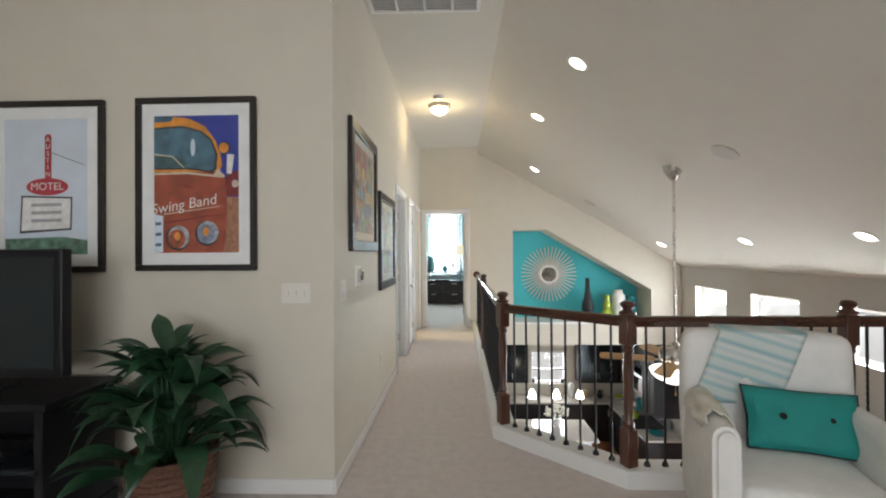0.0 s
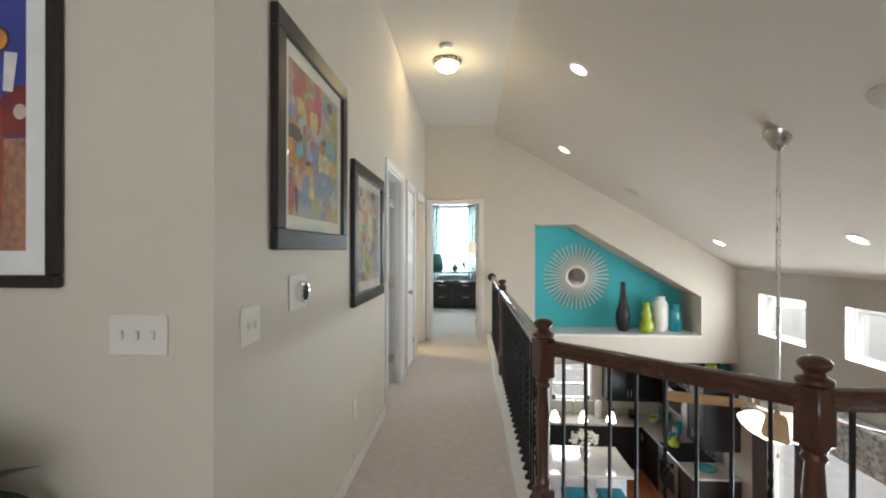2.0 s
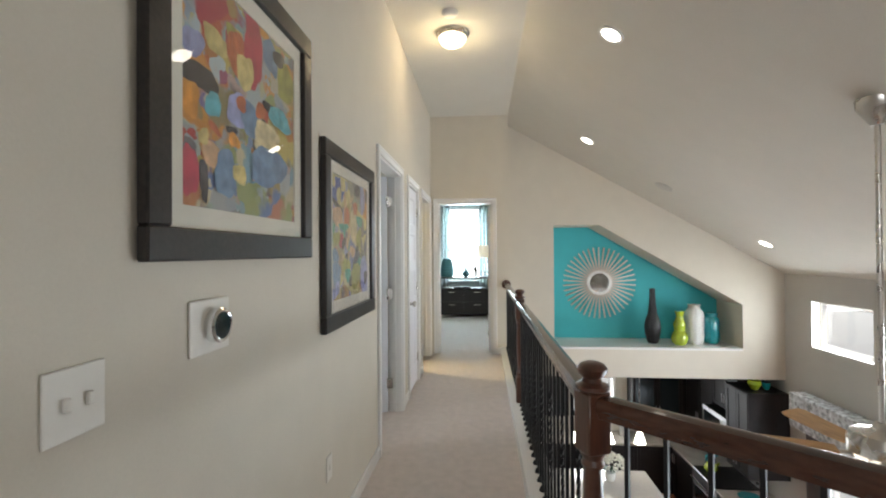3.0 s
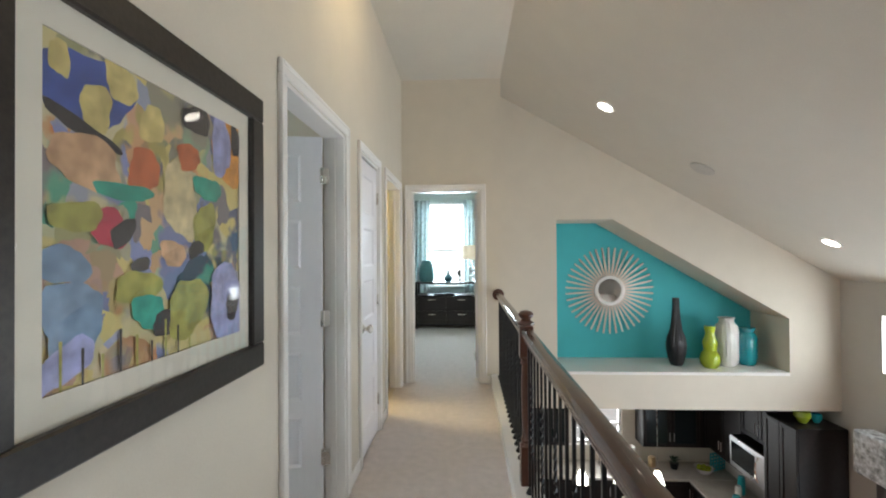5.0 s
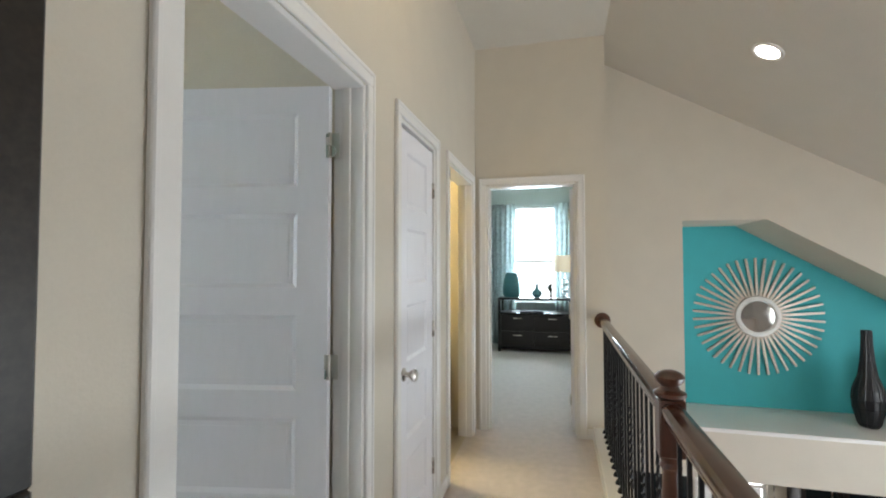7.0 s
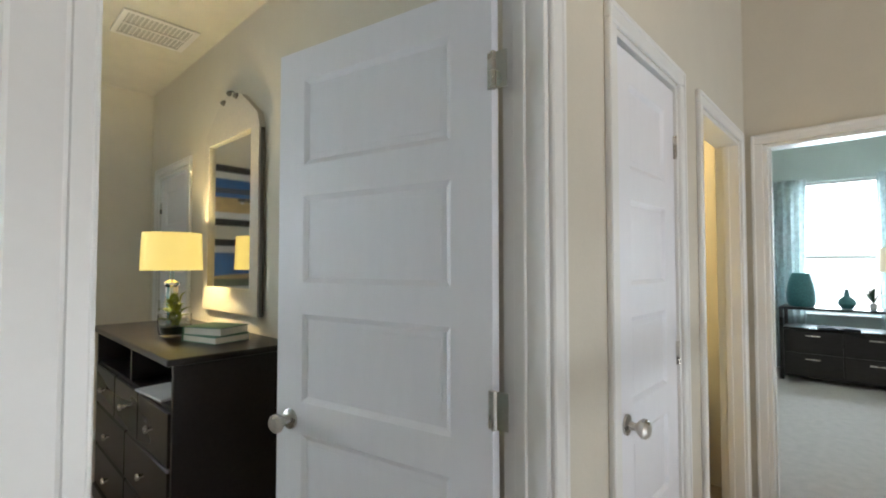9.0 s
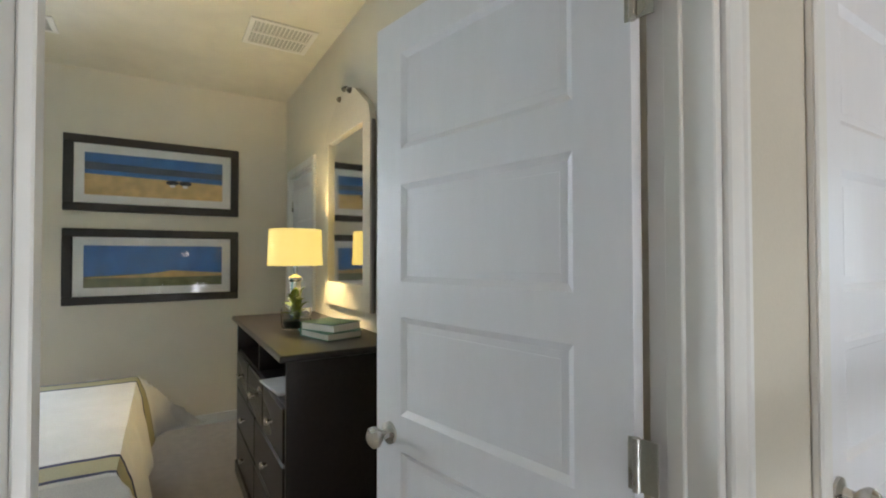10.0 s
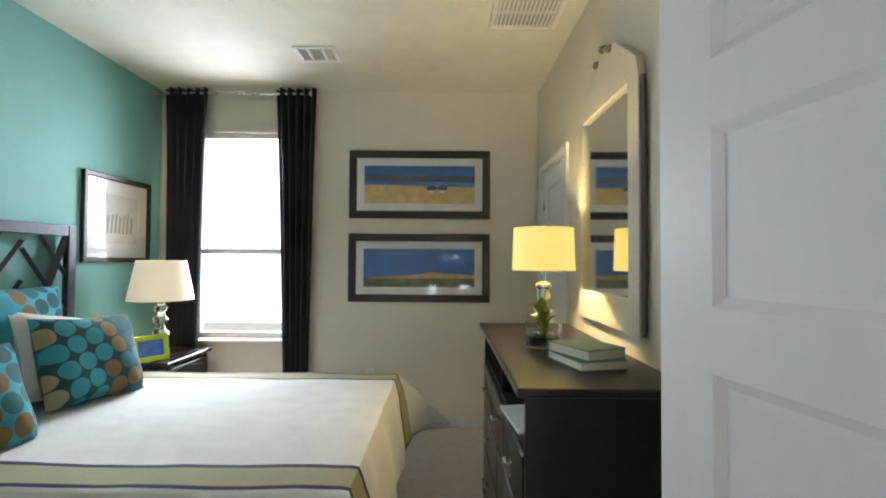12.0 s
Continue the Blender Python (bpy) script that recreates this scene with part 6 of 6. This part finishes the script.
for k in range(4):
    cx = -0.4425 + 0.295 * k
    sg = 1 if k % 2 else -1
    sweep([(cx - 0.147, -0.035, 1.15 - sg * 0.368), (cx + 0.147, -0.035, 1.15 + sg * 0.368)], 0.026, 4, bm=b)
    for u in (0.22, 0.42, 0.62, 0.80):
        px, pz = cx - 0.147 + 0.294 * u, 1.15 + sg * (0.736 * u - 0.368)
        side = px - (cx - 0.147) if sg > 0 else cx + 0.147 - px
        up = min(side, (1.515 - pz) / 1.3)
        down = min(0.294 - side, (pz - 0.78) / 1.3)
        sweep([(px, -0.033, pz), (px - sg * up, -0.033, pz + 1.3 * up)], 0.016, 4, bm=b)
        sweep([(px, -0.031, pz), (px + sg * down, -0.031, pz - 1.3 * down)], 0.016, 4, bm=b)
finish("headboard", b, M_HEADB, bed)


def dot_mat(name, ground):
    """Even rows of round dots, each in its own blue, brown or sand colour."""
    m = bpy.data.materials.new(name)
    m.use_nodes = True
    nt = m.node_tree
    bs = nt.nodes["Principled BSDF"]
    bs.inputs["Roughness"].default_value = 0.85
    tc, vo, lt, sep, ramp, mix, mp = (nt.nodes.new(k) for k in ("ShaderNodeTexCoord", "ShaderNodeTexVoronoi", "ShaderNodeMath", "ShaderNodeSeparateColor", "ShaderNodeValToRGB", "ShaderNodeMix", "ShaderNodeMapping"))
    mp.inputs["Scale"].default_value = (1, 0.0, 1)
    mp.inputs["Rotation"].default_value = (0, radians(20), 0)
    vo.voronoi_dimensions = '3D'
    vo.inputs["Randomness"].default_value, vo.inputs["Scale"].default_value = 0.0, 10.5
    lt.operation = 'LESS_THAN'
    lt.inputs[1].default_value = 0.47
    ramp.color_ramp.interpolation = 'CONSTANT'
    cols = [(0.012, 0.09, 0.10), (0.02, 0.13, 0.14), (0.17, 0.115, 0.045), (0.03, 0.26, 0.32), (0.30, 0.26, 0.15), (0.05, 0.36, 0.46)]
    el = ramp.color_ramp.elements
    for i, c in enumerate(cols):
        e = el[i] if i < 2 else el.new(0.5)
        e.position, e.color = i / len(cols), (*c, 1)
    mix.data_type = 'RGBA'
    mix.inputs["A"].default_value = (*ground, 1)
    nt.links.new(tc.outputs["Object"], mp.inputs[0])
    nt.links.new(mp.outputs[0], vo.inputs["Vector"])
    nt.links.new(vo.outputs["Distance"], lt.inputs[0])
    span, mixer, cell = nt.nodes.new("ShaderNodeMapRange"), nt.nodes.new("ShaderNodeMath"), nt.nodes.new("ShaderNodeSeparateXYZ")
    span.inputs["From Min"].default_value, span.inputs["From Max"].default_value = 0.27, -0.27
    span.inputs["To Min"].default_value, span.inputs["To Max"].default_value = -0.08, 0.82
    mixer.operation = 'MULTIPLY_ADD'
    mixer.inputs[1].default_value = 0.22
    nt.links.new(vo.outputs["Position"], cell.inputs[0])
    nt.links.new(cell.outputs[0], span.inputs["Value"])
    nt.links.new(vo.outputs["Color"], sep.inputs[0])
    nt.links.new(sep.outputs[0], mixer.inputs[0])
    nt.links.new(span.outputs[0], mixer.inputs[2])
    nt.links.new(mixer.outputs[0], ramp.inputs[0])
    nt.links.new(lt.outputs[0], mix.inputs["Factor"])
    nt.links.new(ramp.outputs[0], mix.inputs["B"])
    nt.links.new(mix.outputs["Result"], bs.inputs["Base Color"])
    return m


M_DOTS, M_DOTS2 = dot_mat("dark_dotted_cushion", (0.012, 0.06, 0.065)), dot_mat("aqua_dotted_sham", (0.03, 0.30, 0.38))
for nm, x, y, z, rx, ry, rz, w, h, t, mt, lab in (
    ("sham", -3.08, 3.31, 0.965, -12, 3, 180, 0.70, 0.56, 0.16, M_DOTS2, "aqua dotted sham against the headboard"),
    ("sham", -2.42, 3.29, 0.96, -12, 0, 180, 0.66, 0.58, 0.16, M_DOTS2, "aqua dotted sham against the headboard"),
    ("bed_pillow", -3.33, 3.47, 0.85, -24, 11, 176, 0.70, 0.46, 0.18, M_WHITEFAB, "white pillow with a banded edge"),
    ("bed_pillow", -2.50, 3.49, 0.86, -24, 0, 180, 0.68, 0.48, 0.18, M_WHITEFAB, "white pillow with a banded edge"),
    ("dotted_cushion", -3.21, 3.63, 0.865, -22, 4, 168, 0.53, 0.45, 0.18, M_DOTS, "square dark cushion with blue and brown dots"),
    ("dotted_cushion", -2.50, 3.68, 0.84, -26, 4, 172, 0.50, 0.44, 0.18, M_DOTS2, "square aqua cushion with brown dots"),
):
    c = thing(nm, x, y, z, 0, lab, "pillow")
    c.matrix_basis = pose(x, y, z, 0, 0, rz) @ pose(0, 0, 0, rx, ry, 0)
    finish("cover", pillow(w, h, t), mt, c, True)

ns = thing("nightstand", -4.26, 3.34, 0.0, 180, "dark wood nightstand beside the bed", "nightstand")
finish("top", box(-0.30, -0.24, 0.635, 0.30, 0.24, 0.665, 0.006), M_BLACKWOOD, ns)
finish("body", box(-0.27, -0.21, 0.06, 0.27, 0.22, 0.634, 0.004), M_BLACKWOOD, ns)
for k in range(2):
    d = finish("drawer", box(-0.25, -0.228, 0.09 + 0.27 * k, 0.25, -0.211, 0.34 + 0.27 * k, 0.004), M_BLACKWOOD, ns)
    finish("handle", lathe([(0.012, 0), (0.015, 0.02), (0, 0.024)], 12), M_NICKEL, d, True, pose(0, -0.228, 0.215 + 0.27 * k, 90))
finish("leg", box(-0.26, -0.2, 0.0, 0.26, 0.21, 0.06), M_BLACKWOOD, ns)
table_lamp("table_lamp", -4.11, 3.43, 0.666, [(0.06, 0), (0.065, 0.02), (0.03, 0.03), (0.062, 0.08), (0.025, 0.125), (0.06, 0.18), (0.025, 0.225), (0.056, 0.275), (0.02, 0.32), (0.05, 0.36), (0.02, 0.39), (0.012, 0.43)], 0.158, 0.212, 0.42, 0.70, M_SHADEW, "cream shaded lamp with a stacked glass-ball stem", M_GLASS)
pf = thing("photo_frame", -3.98, 3.50, 0.666, 215, "lime green photo frame on the nightstand", "photo frame")
pf.matrix_basis = pose(-4.00, 3.44, 0.668, 0, 0, 150) @ pose(0, 0, 0, -10)
b = bmesh.new()
for x0, x1, z0, z1 in ((-0.12, 0.12, 0.145, 0.18), (-0.12, 0.12, 0.0, 0.035), (-0.12, -0.085, 0.035, 0.145), (0.085, 0.12, 0.035, 0.145)):
    box(x0, -0.016, z0, x1, 0.0, z1, 0.003, bm=b)
finish("frame", b, M_LIME, pf)
finish("photo", box(-0.085, -0.008, 0.035, 0.085, -0.003, 0.145), ink("printed_sea_photo", (0.05, 0.14, 0.40), 0.4, 18), pf)

drs = thing("dresser", -2.92, 5.96, 0.0, 0, "tall espresso dresser with open cubbies and drawers", "dresser")
finish("top", box(-0.73, -0.28, 0.972, 0.72, 0.262, 1.0, 0.008, 2), M_BLACKWOOD, drs)
finish("side", box(0.67, -0.25, 0.0, 0.695, 0.255, 0.972, 0.003), M_BLACKWOOD, drs)
finish("side", box(-0.705, -0.25, 0.0, -0.68, 0.255, 0.972, 0.003), M_BLACKWOOD, drs)
finish("body", box(-0.68, -0.235, 0.08, 0.67, 0.25, 0.79, 0.003), M_BLACKWOOD, drs)
finish("back_panel", box(-0.68, 0.22, 0.79, 0.67, 0.25, 0.972), M_BLACKWOOD, drs)
finish("divider", box(-0.012, -0.235, 0.79, 0.012, 0.22, 0.972), M_BLACKWOOD, drs)
finish("plinth", box(-0.69, -0.262, 0.0, 0.68, 0.24, 0.08, 0.004), M_BLACKWOOD, drs)
for k, n in ((0, 2), (1, 2), (2, 3)):
    for i in range(n):
        wd = 1.335 / n
        x0 = -0.67 + wd * i
        d = finish("drawer", box(x0 + 0.004, -0.256, 0.095 + 0.232 * k, x0 + wd - 0.004, -0.236, 0.315 + 0.232 * k, 0.006), M_BLACKWOOD, drs)
        finish("knob", lathe([(0.008, 0), (0.008, 0.012), (0.017, 0.02), (0.015, 0.03), (0, 0.033)], 14), M_NICKEL, d, True, pose(x0 + wd / 2, -0.256, 0.205 + 0.232 * k, 90))
mag = thing("magazine", -2.55, 5.80, 0.791, 6, "pale magazine lying in the dresser cubby", "magazine")
finish("pages", box(-0.14, -0.10, 0.0, 0.14, 0.10, 0.012, 0.003), M_MATW, mag)
table_lamp("table_lamp", -3.13, 5.96, 1.001, [(0.065, 0), (0.065, 0.015), (0.032, 0.02), (0.032, 0.24), (0.042, 0.25), (0.042, 0.265), (0.012, 0.28), (0.012, 0.34)], 0.148, 0.156, 0.335, 0.545, M_SHADE, "lit yellow drum lamp with a glass column", M_CHROME)
for z, w, d, a, h, col in ((1.001, 0.25, 0.19, 14, 0.033, (0.10, 0.22, 0.14)), (1.035, 0.23, 0.18, 24, 0.038, (0.10, 0.20, 0.13))):
    bk = thing("book", -2.55, 5.99, z, a, "green hardback book stacked on the dresser", "book", "books on the dresser")
    finish("pages", box(-w / 2 + 0.006, -d / 2 + 0.006, 0.0035, w / 2 - 0.002, d / 2 - 0.006, h - 0.0035), M_MAT, bk)
    b = bmesh.new()
    box(-w / 2, -d / 2, 0, w / 2, d / 2, 0.003, 0.001, bm=b)
    box(-w / 2, -d / 2, h - 0.003, w / 2, d / 2, h, 0.001, bm=b)
    box(-w / 2, -d / 2, 0.003, -w / 2 + 0.004, d / 2, h - 0.003, bm=b)
    finish("cover", b, mat("green_book_cloth", col, 0.7, grain=0.1, scale=150), bk)
gb = thing("glass_bowl_plant", -2.86, 5.90, 1.001, 0, "small yellow-green plant in a glass bowl", "plant")
finish("bowl", lathe([(0.0, 0.004), (0.07, 0.004), (0.078, 0.03), (0.078, 0.11), (0.074, 0.11), (0.074, 0.03), (0.066, 0.010), (0.0, 0.010)], 28), M_GLASS, gb, True)
finish("pebbles", lathe([(0.0, 0.011), (0.064, 0.012), (0.070, 0.05), (0.0, 0.055)], 20), mat("dark_pebbles", (0.03, 0.04, 0.03), 0.5, grain=0.5, scale=90, bump=0.8), gb, True)
b = bmesh.new()
for i in range(40):
    add(b, leaf_bm(0.075, 0.032, 0.5, 0.2), pose(rnd.uniform(-0.03, 0.03), rnd.uniform(-0.03, 0.03), rnd.uniform(0.05, 0.17), 0, -rnd.uniform(-20, 50), i * 53))
finish("leaves", b, mat("yellow_green_leaf", (0.22, 0.26, 0.03), 0.5, grain=0.3, scale=60), gb, True)

mir = thing("wall_mirror", -2.965, BY1 - 0.001, 1.09, 0, "tall cream framed mirror with an arched carved top", "mirror")
crown = [(1.0, 1.02), (0.93, 1.10), (0.72, 1.16), (0.40, 1.25), (0.0, 1.30)]
outer = [(-0.388, 0.0), (0.388, 0.0)] + [(0.388 * k, z) for k, z in crown] + [(-0.388 * k, z) for k, z in crown[-2::-1]]
inner = [(-0.30, 0.14), (0.30, 0.14)] + [(0.30 * k, 1.02) for k, _ in crown] + [(-0.30 * k, 1.02) for k, _ in crown[-2::-1]]
b = bmesh.new()
for y in (-0.035, -0.002):
    o_ = [b.verts.new((p, y, q)) for p, q in outer]
    i_ = [b.verts.new((p, y - (0.006 if y < -0.01 else 0), q)) for p, q in inner]
    for k in range(len(outer)):
        j = (k + 1) % len(outer)
        b.faces.new((o_[k], o_[j], i_[j], i_[k]))
    if y < -0.01:
        keep = (o_, i_)
for ring, back in ((keep[0], o_), (keep[1], i_)):
    for k in range(len(ring)):
        j = (k + 1) % len(ring)
        b.faces.new((ring[k], ring[j], back[j], back[k]))
finish("frame", b, mat("cream_washed_wood", (0.60, 0.55, 0.46), 0.5, grain=0.05, scale=60, bump=0.2), mir)
b = bmesh.new()
b.faces.new([b.verts.new((p * 1.02, -0.02, q)) for p, q in inner])
finish("glass", b, M_MIRROR, mir)
M_BEAD = mat("dark_beading", (0.14, 0.12, 0.10), 0.5)
for sx in (-1, 1):
    path = [(sx * (0.391 + 0.003 * (k % 2)), -0.018, 0.005 + 0.0155 * k) for k in range(66)]
    finish("beading", sweep(path, 0.011, 6), M_BEAD, mir, True)
for cx in (-0.09, 0.0, 0.09):
    finish("crest", lathe([(0.0, -0.02), (0.02, -0.012), (0.028, 0.0), (0.02, 0.012), (0.0, 0.02)], 12), M_BEAD, mir, True, Matrix.Translation((cx, -0.03, 1.29 - abs(cx) * 0.4)))

KF = 0.811


def wall_yz(y, z):
    return 5.405 + (y - 5.405) * KF, 1.39 + (z - 1.39) * KF


for zc, kind in ((2.16, 0), (1.30, 1)):
    yc, zz = wall_yz(5.215, zc)
    pic = picture(BX, yc, zz, 90, 1.45 * KF, 0.70 * KF, 0.062, 0.063, M_MATW, ink("printed_evening_blue", (0.035, 0.15, 0.42), 0.25, 9), "black framed panoramic seascape print", "seascapes in the bedroom")
    iw_, ih_ = 0.463, 0.159
    sand = ink("printed_sand", (0.60, 0.42, 0.18), 0.2, 12)
    if kind == 0:
        flat("sand", [(-iw_, -ih_), (iw_, -ih_), (iw_, -0.02), (0.0, -0.01), (-iw_, 0.0)], 1, sand, pic)
        flat("dark_sea", [(-iw_, 0.03), (iw_, 0.02), (iw_, 0.07), (-iw_, 0.09)], 1, ink("printed_slate", (0.06, 0.09, 0.14)), pic)
        for cx in (0.10, 0.19):
            flat("hut", oval(cx, -0.03, 0.045, 0.02), 2, I_DARK, pic)
            flat("hut_base", oval(cx, -0.055, 0.02, 0.012), 2, I_WHITE, pic)
    else:
        flat("land", [(-iw_, -ih_), (iw_, -ih_), (iw_, -0.06), (0.1, -0.04), (-0.1, -0.06), (-iw_, -0.075)], 1, ink("printed_marsh", (0.16, 0.17, 0.09), 0.4, 14), pic)
        flat("shore", [(-iw_, -0.085), (-0.05, -0.06), (0.1, -0.035), (iw_, -0.06), (iw_, -0.085), (0.0, -0.09)], 2, sand, pic)
art3 = picture(-4.15, BY0, 1.66, 180, 0.68, 0.62, 0.035, 0.10, M_MATW, ink("printed_pale_sketch", (0.60, 0.62, 0.62), 0.12, 6), "black framed pale sketch on the green wall")
for k in range(7):
    flat("sketch_line", [(-0.12 + 0.04 * k, -0.10), (-0.095 + 0.04 * k, -0.10), (-0.085 + 0.04 * k, 0.02 + 0.02 * (k % 3)), (-0.11 + 0.04 * k, 0.03)], 1, ink("printed_sketch_grey", (0.30, 0.32, 0.33)), art3)

curtain("curtain", BX + 0.10, 3.335, 0.03, 2.78, 90, 0.35, 0.25, M_NAVY, "black grommet curtain at the bedroom window", 0.035, 5)
curtain("curtain", BX + 0.10, 4.265, 0.03, 2.78, 90, 0.33, 0.19, M_NAVY, "black grommet curtain at the bedroom window", 0.035, 5, lean=-0.03)
rod = thing("curtain_rod", BX + 0.10, 3.72, 2.745, 90, "slim nickel curtain rod with round ends", "curtain rod")
finish("rod", lathe([(0.011, -0.64), (0.011, 0.64)], 12), M_NICKEL, rod, True, pose(0, 0, 0, 0, 90, 0))
for sx in (-0.64, 0.64):
    finish("finial", lathe([(0.0, -0.025), (0.02, -0.012), (0.024, 0.0), (0.02, 0.012), (0.0, 0.025)], 14), M_NICKEL, rod, True, pose(sx, 0, 0, 0, 90, 0))
    finish("bracket", box(sx * 0.93 - 0.01, 0.0, -0.012, sx * 0.93 + 0.01, 0.099, 0.012, 0.002), M_NICKEL, rod)
